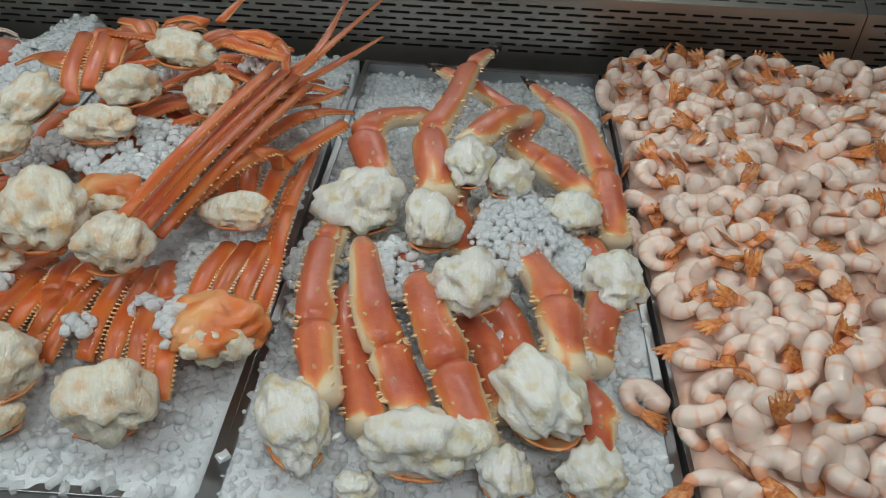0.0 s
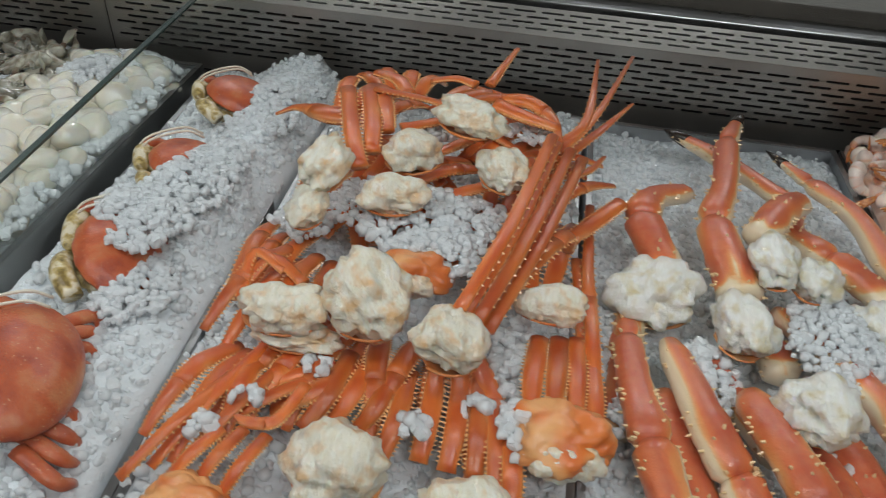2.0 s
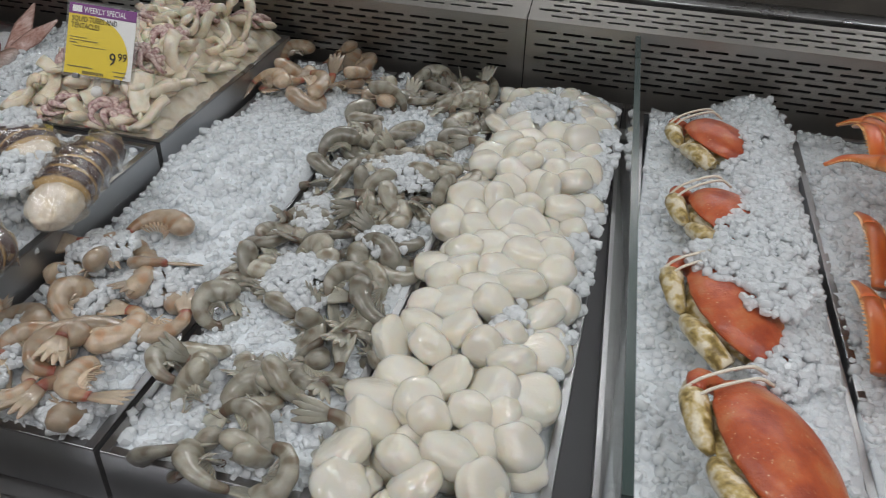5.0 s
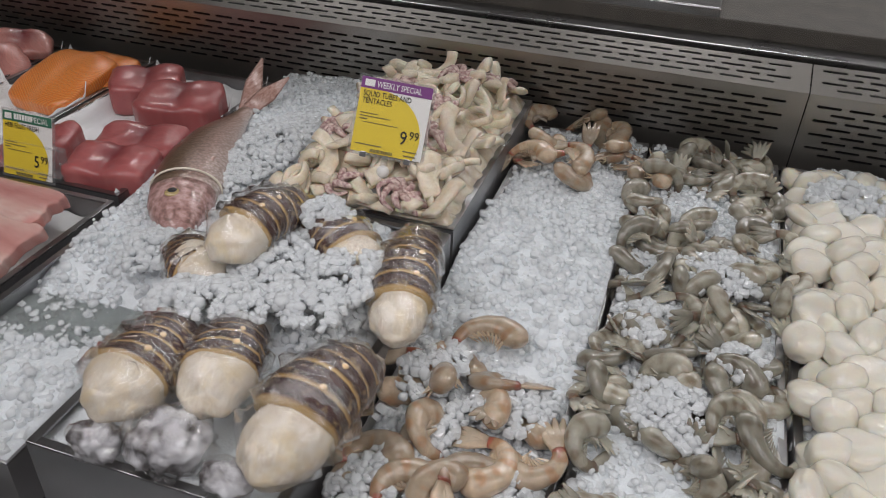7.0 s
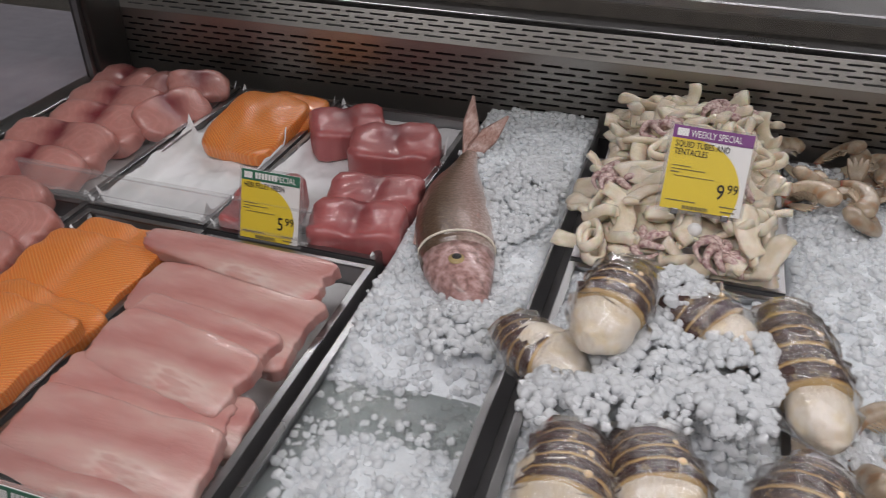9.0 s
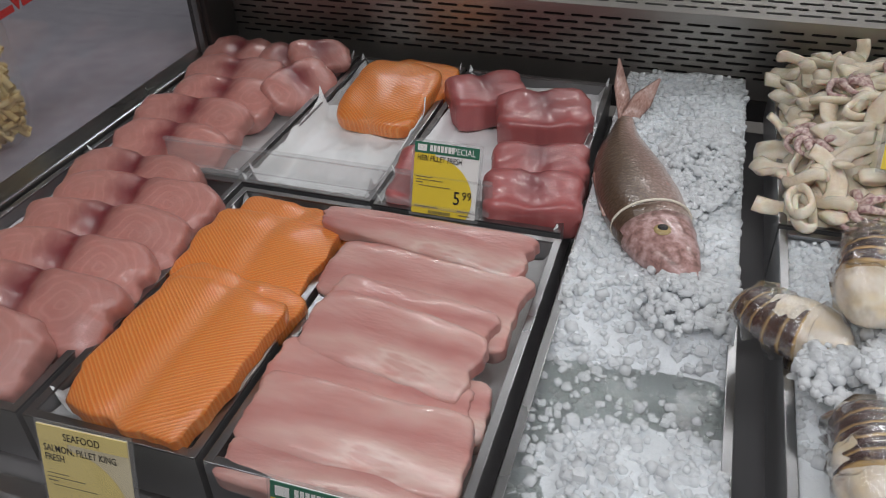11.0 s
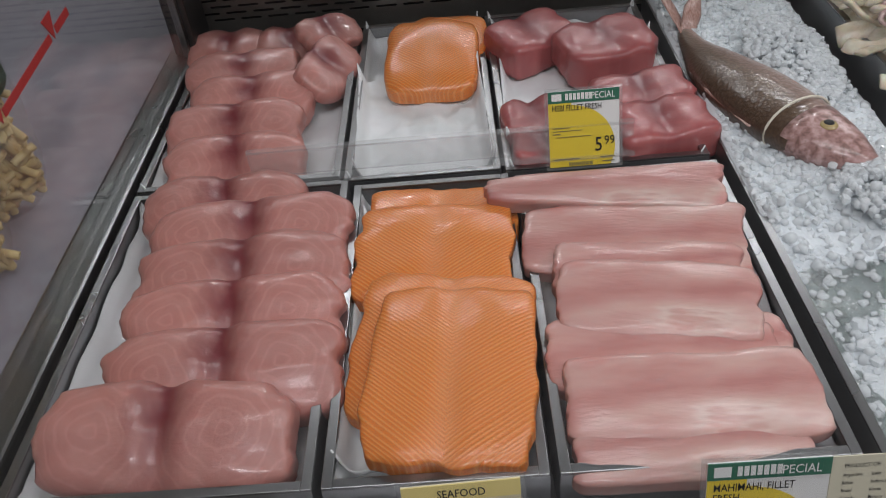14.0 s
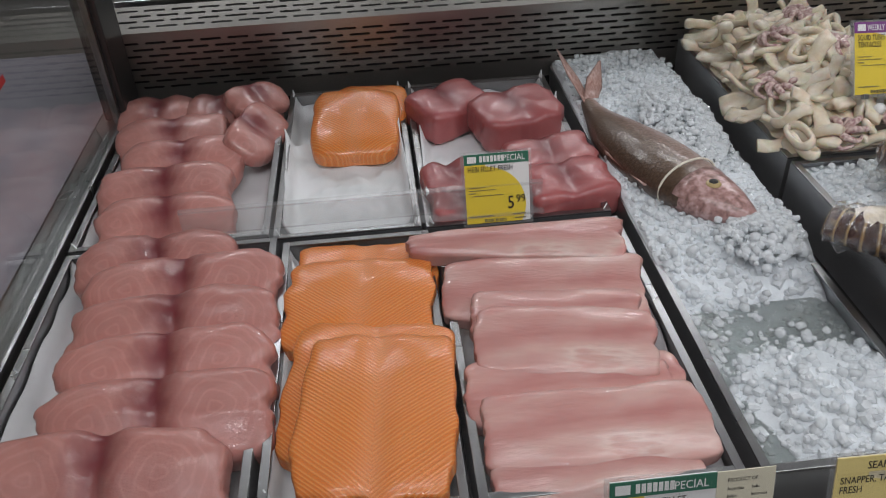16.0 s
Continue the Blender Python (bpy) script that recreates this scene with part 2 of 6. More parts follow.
# glass divider between scallops and crabs
div = thing("glass_divider", pose(-0.766, 0.81, 0.852, 0, 0, 2.9), "clear upright glass divider between scallops and crabs", "divider")
pane = part("pane", boxed(-0.003, -0.44, 0, 0.003, 0.44, 0.185), M_GLASS, div)
pane.visible_shadow = False
edge = boxed(-0.0040, -0.4445, 0, 0.0040, -0.4405, 0.189)
part("polished_edge", block(edge, -0.0040, -0.4405, 0.1855, 0.0040, 0.44, 0.189), M_EDGE, div, "dark green polished glass edge")
part("foot_channel", boxed(-0.006, -0.44, -0.006, 0.006, 0.44, 0.012), M_RAIL, div)

# ---- the case's back: slotted steel panels, rear ledge ----
LOW_A, LOW_B, TOP_C = (1.294, 0.900), (1.282, 1.036), (1.338, 1.062)


def slotted(bm, u0, u1, a, b, rows, slot=0.035, gap=0.010, high=0.0044):
    """A sheet from profile point a to b, pierced by rows of slots (as shares of its height)."""
    run = math.dist(a, b)

    def at(u, v):
        k = v / run
        return bm.verts.new((u, a[0] + (b[0] - a[0]) * k, a[1] + (b[1] - a[1]) * k))

    def quad(p, q, r, s):
        bm.faces.new((at(*p), at(*q), at(*r), at(*s)))

    low = 0.0
    for n, share in enumerate(rows):
        v0, v1 = share * run - high / 2, share * run + high / 2
        quad((u0, low), (u1, low), (u1, v0), (u0, v0))
        low, mid = v1, (v0 + v1) / 2
        x = u0 + 0.014 + (0 if n % 2 else 0.022)
        edges = [u0]
        while x + slot < u1 - 0.012:
            edges += [x, x + slot]
            x += slot + gap
        edges.append(u1)
        for p, q in zip(edges[::2], edges[1::2]):
            c = high * 0.42
            quad((p, v0), (q, v0), (q, mid), (p, mid))
            quad((p, mid), (q, mid), (q, v1), (p, v1))
            if p > u0:
                bm.faces.new((at(p, v0), at(p, v0 + c * 0.7), at(p - c, v0)))
                bm.faces.new((at(p, v1 - c * 0.7), at(p, v1), at(p - c, v1)))
            if q < u1:
                bm.faces.new((at(q, v0), at(q + c, v0), at(q, v0 + c * 0.7)))
                bm.faces.new((at(q, v1 - c * 0.7), at(q + c, v1), at(q, v1)))
    quad((u0, low), (u1, low), (u1, run), (u0, run))
    bmesh.ops.remove_doubles(bm, verts=bm.verts, dist=0.00005)


for u0, u1 in ((X0, -0.968), (-0.966, 0.671), (0.673, X1)):
    for name, a, b, rows in (("lower_grille_panel", LOW_A, LOW_B, [0.27 + 0.085 * k for k in range(8)]), ("upper_grille_panel", LOW_B, TOP_C, (0.22, 0.42, 0.62, 0.82))):
        bm = bmesh.new()
        slotted(bm, u0, u1, a, b, rows)
        ob = case_part(name, bm, M_GRILLE, "slotted brushed steel air grille panel")
        mod = ob.modifiers.new("sheet", "SOLIDIFY")
        mod.thickness = 0.0014
# solid blocks: the shade behind the slots and in the gap is their colour
case_part("plenum", boxed(X0, 1.300, 0.86, X1, 1.336, 1.028), M_DARK, "near-black block giving the shade behind the slots")
case_part("rear_gap", boxed(X0, 1.340, 0.86, X1, 1.368, 1.030), M_DARK, "near-black block giving the shade in the rear gap")
case_part("rear_bar", boxed(X0, 1.369, 0.90, X1, 1.425, 1.062, bevel=0.003), M_RAIL, "brushed steel rear bar")
M_SLAB = material("worn_dark_counter", (0.09, 0.08, 0.07), 0.55)
base(M_SLAB, mixed(M_SLAB, noisy(M_SLAB, 24, 6), (0.05, 0.045, 0.04), (0.17, 0.15, 0.125)))
relief(M_SLAB, noisy(M_SLAB, 90, 3), 0.3, 0.002)
case_part("rear_counter", boxed(X0, 1.427, 0.90, X1, 2.2, 1.088, bevel=0.004), M_SLAB, "worn dark brown rear work counter")
sheet = thing("steel_sheet", pose(-1.85, 1.60, 1.089), "wide brushed steel tray on the rear counter", "tray", )
part("tray_plate", boxed(-0.75, -0.165, 0.0, 0.735, 0.25, 0.012, bevel=0.003), M_RAIL, sheet)
part("folded_lip", boxed(-0.75, -0.172, -0.010, 0.735, -0.1655, 0.012, bevel=0.001), M_RAIL, sheet)
M_SCRAP = material("dried_scraps", (0.42, 0.40, 0.36), 0.8)
rs = random.Random(3)
scraps = bmesh.new()
for k in range(70):
    lump(scraps, (rs.uniform(-2.2, 0.9), rs.uniform(1.345, 1.364), 1.031), (rs.uniform(0.002, 0.006), rs.uniform(0.002, 0.004), 0.0015), 0.4, 2, k, 1)
tagged(part("ice_scraps", scraps, M_SCRAP, smooth=True), "pale dried scraps lying in the rear gap", "scraps", kind="stuff")

# ---- end of the case: glass, channel, post, load line ----
glass_end = case_part("end_glass", boxed(-2.566, 0.165, 0.925, -2.560, 1.185, 2.0), M_GLASS, "clear end glass")
glass_end.visible_shadow = False
case_part("end_channel", boxed(-2.600, 0.165, 0.86, -2.556, 1.29, 0.924, bevel=0.004), M_RAIL, "pale steel channel under the end glass")
M_POST = steel("dark_post_steel", (0.10, 0.10, 0.10), 0.35, (1, 1, 0.05))
case_part("corner_post", boxed(-2.585, 1.196, 0.925, -2.548, 1.285, 2.0, bevel=0.004), M_POST, "dark steel corner post")
case_part("glass_edge_strip", boxed(-2.568, 1.1855, 0.925, -2.558, 1.1955, 2.0), M_RAIL, "bright strip along the glass edge")
M_RED = material("red_tape", (0.42, 0.03, 0.03), 0.45)
arrow = thing("load_line_sticker", pose(-2.5585, 0.737, 1.134, 4.8, 0, 0), "red load line with arrowheads stuck on the end glass", "sticker")
bm = bmesh.new()
for a, b in ((-0.125, -0.082), (-0.066, 0.068), (0.084, 0.125)):
    block(bm, -0.0004, a, -0.0045, 0.0004, b, 0.0045)
part("line", bm, M_RED, arrow)
for s in (-0.074, 0.076):
    bm = bmesh.new()
    tri = [(-0.013, 0.020), (0.013, 0.020), (0.0, -0.006)]
    f = bm.faces.new([bm.verts.new((-0.0004, s + p, q)) for p, q in tri])
    ext = bmesh.ops.extrude_face_region(bm, geom=[f])
    bmesh.ops.translate(bm, vec=(0.0009, 0, 0), verts=[v for v in ext["geom"] if isinstance(v, bmesh.types.BMVert)])
    part("arrowhead", bm, M_RED, arrow)

# ---- front glass in three panes with open joints ----
for u0, u1 in ((X0 + 0.014, -1.4408), (-1.4372, -0.3738), (-0.3702, X1)):
    ob = case_part("front_glass_pane", boxed(u0 + 0.0014, 0.156, 0.80, u1 - 0.0014, 0.162, 1.95), M_GLASS, "clear upright front glass pane")
    ob.visible_shadow = False
    for u in (u0, u1 - 0.0014):
        ob = case_part("glass_edge", boxed(u, 0.156, 0.80, u + 0.0014, 0.162, 1.95), M_JOINT, "pale polished glass edge")
        ob.visible_shadow = False
case_part("canopy", boxed(X0, 0.10, 1.955, X1, 1.5, 2.05), M_RAIL, "steel canopy over the case")
rib = bmesh.new()
for k in range(150):
    x = X0 + 0.03 + k * 0.0278
    block(rib, x, 0.170, 0.8005, x + 0.012, 0.292, 0.806)
case_part("sill_ribs", rib, M_TEAL, "ribbed grey sill below the price tags")
slot_bm = bmesh.new()
for k in range(110):
    x = X0 + 0.02 + k * 0.0378
    block(slot_bm, x, 0.3015, 0.8352, x + 0.026, 0.333, 0.838)
case_part("air_strip_bars", slot_bm, M_POST, "dark steel bars over the air return")
M_CLEAR = material("clear_plastic", (0.45, 0.46, 0.46), 0.12)
shader(M_CLEAR).inputs["Alpha"].default_value = 0.16
ch = bmesh.new()
block(ch, X0 + 0.01, 0.318, 0.868, X1, 0.321, 0.905)
block(ch, X0 + 0.01, 0.298, 0.860, X1, 0.3179, 0.863)
ob = case_part("tag_channel", ch, M_CLEAR, "clear plastic price tag channel")

# ---- counter beside the case ----
M_STONE = material("mauve_grey_counter", (0.30, 0.28, 0.33), 0.35)
base(M_STONE, mixed(M_STONE, noisy(M_STONE, 30, 6), (0.26, 0.24, 0.29), (0.46, 0.43, 0.49)))
side = thing("side_counter", pose(-3.35, 0.6, 0), "mauve grey counter beside the display case", "counter")
part("counter_top", boxed(-0.7, -1.0, 0.86, 0.74, 1.0, 0.893, bevel=0.004), M_STONE, side)
part("counter_body", boxed(-0.68, -0.98, 0, 0.72, 0.98, 0.859), M_WALL, side)

# ---- food materials ----
def attribute(m, name="tone"):
    n = m.node_tree.nodes.new("ShaderNodeAttribute")
    n.attribute_name = name
    return n.outputs["Fac"]


def wet(m, rough=0.22, coat=0.35, sss=0.0, radius=(0.01, 0.004, 0.002)):
    b = shader(m)
    b.inputs["Roughness"].default_value = rough
    b.inputs["Coat Weight"].default_value = coat
    b.inputs["Coat Roughness"].default_value = 0.11
    if sss:
        b.inputs["Subsurface Weight"].default_value = sss
        b.inputs["Subsurface Radius"].default_value = radius
        b.inputs["Subsurface Scale"].default_value = 0.6
    return m


def see_through(m, share, colour):
    """Lets part of the light pass diffusely through a thin or icy thing."""
    t = node(m, "ShaderNodeBsdfTranslucent", Color=(*colour, 1))
    x = node(m, "ShaderNodeMixShader", Fac=share)
    out = m.node_tree.nodes["Material Output"]
    wire(m, shader(m).outputs[0], x.inputs[1])
    wire(m, t.outputs[0], x.inputs[2])
    wire(m, x.outputs[0], out.inputs["Surface"])


M_ICE = material("crushed_ice", (0.93, 0.965, 0.985), 0.12)
shader(M_ICE).inputs["IOR"].default_value = 1.33
shader(M_ICE).inputs["Coat Weight"].default_value = 1.0
shader(M_ICE).inputs["Coat Roughness"].default_value = 0.10
relief(M_ICE, noisy(M_ICE, 420, 3), 0.22, 0.001)
r = node(M_ICE, "ShaderNodeMapRange")
r.inputs["To Min"].default_value, r.inputs["To Max"].default_value = 0.05, 0.30
wire(M_ICE, noisy(M_ICE, 70, 2), r.inputs["Value"])
wire(M_ICE, r.outputs[0], shader(M_ICE).inputs["Roughness"])
see_through(M_ICE, 0.42, (0.97, 0.985, 0.99))
M_ICE_BED = material("packed_ice", (0.62, 0.68, 0.72), 0.25)
base(M_ICE_BED, mixed(M_ICE_BED, noisy(M_ICE_BED, 150, 5), (0.74, 0.80, 0.84), (0.90, 0.94, 0.96)))
relief(M_ICE_BED, noisy(M_ICE_BED, 260, 5), 0.6, 0.003)
M_WATER = wet(material("melt_water", (0.60, 0.65, 0.63), 0.05), 0.05, 0.5)
shader(M_WATER).inputs["Transmission Weight"].default_value = 0.85
relief(M_WATER, noisy(M_WATER, 90, 5), 0.6, 0.003)

# cooked shrimp
M_SHRIMP = wet(material("cooked_shrimp_flesh", (0.8, 0.62, 0.5)), 0.28, 0.6, 0.12)
n1 = noisy(M_SHRIMP, 130, 5)
c = ramp(M_SHRIMP, attribute(M_SHRIMP), [(0.0, (0.86, 0.71, 0.62)), (0.20, (0.84, 0.58, 0.46)), (0.45, (0.82, 0.39, 0.20)), (1.0, (0.74, 0.20, 0.035))])
base(M_SHRIMP, varied(M_SHRIMP, mixed(M_SHRIMP, n1, c, mixed(M_SHRIMP, 0.4, c, (0.90, 0.82, 0.76)), "MIX"), 0.14))
relief(M_SHRIMP, noisy(M_SHRIMP, 300, 4), 0.30, 0.0012)
M_SHTAIL = wet(material("shrimp_tail_shell", (0.72, 0.24, 0.05)), 0.2, 0.6)
base(M_SHTAIL, varied(M_SHTAIL, ramp(M_SHTAIL, noisy(M_SHTAIL, 240, 3), [(0.3, (0.46, 0.08, 0.02)), (0.6, (0.80, 0.34, 0.10))]), 0.3))
# king crab
M_KING = wet(material("king_crab_shell", (0.6, 0.12, 0.03)), 0.34, 0.4)
c = ramp(M_KING, attribute(M_KING), [(0.0, (0.46, 0.03, 0.012)), (0.38, (0.68, 0.11, 0.02)), (0.62, (0.78, 0.30, 0.08)), (0.78, (0.78, 0.66, 0.42)), (1.0, (0.82, 0.74, 0.56))])
spots = ramp(M_KING, noisy(M_KING, 620, 2), [(0.69, (1, 1, 1)), (0.74, (0.05, 0.03, 0.02))])
base(M_KING, mixed(M_KING, 0.75, mixed(M_KING, noisy(M_KING, 110, 6), c, mixed(M_KING, 0.35, c, (0.88, 0.52, 0.25))), spots, "MULTIPLY"))
relief(M_KING, noisy(M_KING, 420, 5), 0.45, 0.0015)
M_SPINE = wet(material("pale_spine", (0.80, 0.58, 0.32)), 0.3)
M_CLAW = wet(material("dark_claw_tip", (0.03, 0.02, 0.015)), 0.25)


def meat(name, lo, hi, tint, depth=0.004):
    m = wet(material(name, hi), 0.28, 0.35, 0.2, (0.008, 0.006, 0.004))
    fibre = noisy(m, 120, 7, coords(m, (2.6, 0.6, 1.6)), 0.66)
    pit = node(m, "ShaderNodeTexVoronoi", Scale=330.0)
    wire(m, coords(m), pit.inputs["Vector"])
    blot = noisy(m, 60, 4)
    base(m, mixed(m, ramp(m, blot, [(0.48, (0, 0, 0)), (0.70, (1, 1, 1))]), ramp(m, fibre, [(0.3, lo), (0.6, hi)]), tint))
    relief(m, mixed(m, 0.2, fibre, pit.outputs["Distance"]), 0.75, depth)
    return m


M_KMEAT = meat("king_crab_meat", (0.80, 0.79, 0.69), (0.92, 0.92, 0.88), (0.72, 0.62, 0.36))
M_SMEAT = meat("snow_crab_meat", (0.76, 0.68, 0.49), (0.89, 0.865, 0.76), (0.80, 0.52, 0.26))
M_SNOW = wet(material("snow_crab_shell", (0.75, 0.25, 0.05)), 0.34, 0.45)
c = ramp(M_SNOW, attribute(M_SNOW), [(0.0, (0.52, 0.075, 0.012)), (0.5, (0.74, 0.20, 0.03)), (1.0, (0.86, 0.47, 0.18))])
base(M_SNOW, varied(M_SNOW, mixed(M_SNOW, noisy(M_SNOW, 150, 6), c, mixed(M_SNOW, 0.45, c, (0.62, 0.10, 0.02))), 0.2))
relief(M_SNOW, noisy(M_SNOW, 520, 5), 0.45, 0.0012)
M_DUNG = wet(material("cooked_crab_shell", (0.52, 0.10, 0.03)), 0.40, 0.35)
c = ramp(M_DUNG, noisy(M_DUNG, 34, 8), [(0.3, (0.30, 0.035, 0.012)), (0.52, (0.56, 0.11, 0.03)), (0.75, (0.64, 0.28, 0.12))])
base(M_DUNG, mixed(M_DUNG, ramp(M_DUNG, noisy(M_DUNG, 330, 2), [(0.66, (0, 0, 0)), (0.72, (1, 1, 1))]), c, (0.72, 0.42, 0.22)))
relief(M_DUNG, noisy(M_DUNG, 420, 5), 0.6, 0.0015)
M_BELLY = wet(material("crab_underside", (0.74, 0.66, 0.44)), 0.3)
base(M_BELLY, ramp(M_BELLY, noisy(M_BELLY, 75, 6), [(0.38, (0.22, 0.15, 0.04)), (0.48, (0.56, 0.42, 0.16)), (0.58, (0.80, 0.72, 0.54))]))
M_BAND = material("rubber_band", (0.80, 0.74, 0.62), 0.5)
# scallop, raw shrimp, lobster, squid
M_SCAL = wet(material("scallop_flesh", (0.84, 0.78, 0.66)), 0.25, 0.7, 0.55, (0.012, 0.009, 0.006))
c = ramp(M_SCAL, noisy(M_SCAL, 60, 5), [(0.35, (0.78, 0.765, 0.69)), (0.75, (0.76, 0.70, 0.57))])
base(M_SCAL, varied(M_SCAL, c, 0.07))
relief(M_SCAL, noisy(M_SCAL, 300, 5), 0.35, 0.002)


def raw_shrimp(name, a, b, tail):
    m = wet(material(name, a), 0.30, 0.5, 0.15)
    shader(m).inputs["Transmission Weight"].default_value = 0.08
    c = ramp(m, attribute(m), [(0.15, tuple(min(1, v * 1.2) for v in a)), (0.35, a), (0.52, b), (0.80, tuple(v * 0.75 for v in b)), (1.0, tail)])
    d = mixed(m, noisy(m, 220, 6), c, mixed(m, 0.55, c, (0.12, 0.10, 0.07)))
    base(m, varied(m, d, 0.45))
    relief(m, noisy(m, 420, 4), 0.3, 0.001)
    return m


M_GREY = raw_shrimp("raw_grey_shrimp", (0.44, 0.42, 0.34), (0.27, 0.22, 0.15), (0.16, 0.085, 0.05))
M_PRAWN = raw_shrimp("raw_tan_prawn", (0.62, 0.48, 0.34), (0.60, 0.34, 0.18), (0.50, 0.10, 0.05))
M_LOB = wet(material("lobster_tail_shell", (0.14, 0.08, 0.05)), 0.2, 0.6)
c = ramp(M_LOB, attribute(M_LOB), [(0.0, (0.58, 0.40, 0.18)), (0.10, (0.30, 0.18, 0.07)), (0.20, (0.05, 0.026, 0.024)), (1.0, (0.10, 0.052, 0.044))])
base(M_LOB, mixed(M_LOB, ramp(M_LOB, noisy(M_LOB, 120, 6), [(0.56, (0, 0, 0)), (0.74, (1, 1, 1))]), c, (0.36, 0.26, 0.14)))
relief(M_LOB, noisy(M_LOB, 480, 5), 0.5, 0.0015)
M_LOBMEAT = meat("lobster_meat", (0.64, 0.55, 0.43), (0.82, 0.76, 0.66), (0.74, 0.62, 0.42), 0.001)
M_WRAP = glass("plastic_wrap", (0.96, 0.96, 0.96), 0.10, 0.13)
M_SQUID = wet(material("squid_flesh", (0.80, 0.72, 0.58)), 0.24, 0.4, 0.25)
base(M_SQUID, varied(M_SQUID, ramp(M_SQUID, noisy(M_SQUID, 90, 5), [(0.3, (0.74, 0.62, 0.44)), (0.65, (0.86, 0.79, 0.66))]), 0.14))
relief(M_SQUID, noisy(M_SQUID, 330, 5), 0.4, 0.002)
M_TENT = wet(material("squid_tentacle", (0.62, 0.44, 0.42)), 0.26)
base(M_TENT, ramp(M_TENT, noisy(M_TENT, 220, 4), [(0.35, (0.36, 0.19, 0.20)), (0.6, (0.74, 0.58, 0.52))]))

# ---- shaping helpers for food ----
def smooth_path(pts, steps=5):
    """A Catmull-Rom path through (x, y, z, r) points."""
    p = [Vector(q) for q in pts]
    p = [p[0] * 2 - p[1]] + p + [p[-1] * 2 - p[-2]]
    res = []
    for i in range(1, len(p) - 2):
        a, b, c, d = p[i - 1:i + 3]
        for k in range(steps):
            t = k / steps
            res.append(0.5 * (2 * b + (c - a) * t + (2 * a - 5 * b + 4 * c - d) * t * t + (3 * b - a - 3 * c + d) * t ** 3))
    return res + [p[-2]]


def limb(bm, path, sides=12, squash=0.85, tone=None, wobble=0.05, seed=0.0):
    """A tapered tube along (x, y, z, r) points, with a tone value at each vertex."""
    lay = bm.verts.layers.float.get("tone") or bm.verts.layers.float.new("tone")
    rings, n = [], len(path)
    for i, q in enumerate(path):
        c, r = Vector(q[:3]), q[3]
        d = (Vector(path[min(i + 1, n - 1)][:3]) - Vector(path[max(i - 1, 0)][:3])).normalized()
        s = d.cross(Vector((0, 0, 1)))
        s = s.normalized() if s.length > 1e-3 else Vector((1, 0, 0))
        u = s.cross(d)
        ring = []
        for k in range(sides):
            a = 2 * math.pi * k / sides
            co = c + r * (math.cos(a) * s + squash * math.sin(a) * u)
            co += (co - c) * wobble * noise.noise(co * 90 + Vector((seed, 0, 0)))
            v = bm.verts.new(co)
            v[lay] = tone(i / (n - 1), a) if tone else 0.0
            ring.append(v)
        rings.append(ring)
    for a, b in zip(rings, rings[1:]):
        for k in range(sides):
            bm.faces.new((a[k], a[(k + 1) % sides], b[(k + 1) % sides], b[k]))
    bm.faces.new(list(reversed(rings[0])))
    bm.faces.new(rings[-1])
    return bm


def recentred(ob, parts):
    """Moves parts built in world places under their thing."""
    for p in parts:
        p.matrix_parent_inverse = ob.matrix_world.inverted()


def chunk(bm, size, seed, sub=4, fold=0.22, torn=0.10):
    """A torn lump of meat: folded all over, flat and ragged on one end."""
    r = bmesh.ops.create_icosphere(bm, subdivisions=sub, radius=1.0)
    off = Vector((seed * 3.1, seed * 1.3, -seed * 2.2))
    for v in r["verts"]:
        c = v.co.copy()
        n = noise.fractal(c * 1.05 + off, 1.0, 2.0, 3)
        ridge = noise.ridged_multi_fractal(Vector((c.x * 2.4, c.y * 0.7, c.z * 1.2)) + off, 1.0, 2.1, 4, 0.9, 2.0) - 1.0
        fine = noise.fractal(Vector((c.x * 7.0, c.y * 3.0, c.z * 5.0)) + off, 0.8, 2.0, 3)
        crease = (1 - min(1, abs(noise.noise(Vector((c.x * 2.2, c.y * 1.0, c.z * 1.6)) + off)) * 4.0)) ** 2
        k = 1 + fold * 1.5 * n - 0.07 * ridge - 0.20 * crease + torn * 0.35 * fine
        if c.y < -0.45:
            k -= 0.22 * (abs(c.y) - 0.45) + 0.10 * noise.noise(c * 9.0 + off)
        v.co = Vector((c.x * size[0], c.y * size[1], c.z * size[2])) * k
    return bm


# ---- crushed ice ----
def unit_pebbles(kinds, rng):
    res = []
    for k in range(kinds):
        bm = bmesh.new()
        bmesh.ops.create_cube(bm, size=1.2)
        bmesh.ops.subdivide_edges(bm, edges=bm.edges[:], cuts=1, use_grid_fill=True)
        for v in bm.verts:
            v.co.normalize()
        st = Vector((rng.uniform(0.75, 1.25), rng.uniform(0.75, 1.2), rng.uniform(0.6, 1.0)))
        for v in bm.verts:
            c = v.co.copy()
            e = 3.6
            m = (abs(c.x) ** e + abs(c.y) ** e + abs(c.z) ** e) ** (-1 / e)
            v.co = Vector((c.x * st.x, c.y * st.y, c.z * st.z)) * m * (1 + 0.34 * noise.noise(c * 1.6 + Vector((k * 7.7, 0, 0))))
        bm.verts.ensure_lookup_table()
        res.append((np.array([v.co[:] for v in bm.verts]), np.array([[v.index for v in f.verts] for f in bm.faces])))
        bm.free()
    return res


ICE_RNG = np.random.default_rng(5)
PEBBLES = unit_pebbles(10, random.Random(4))


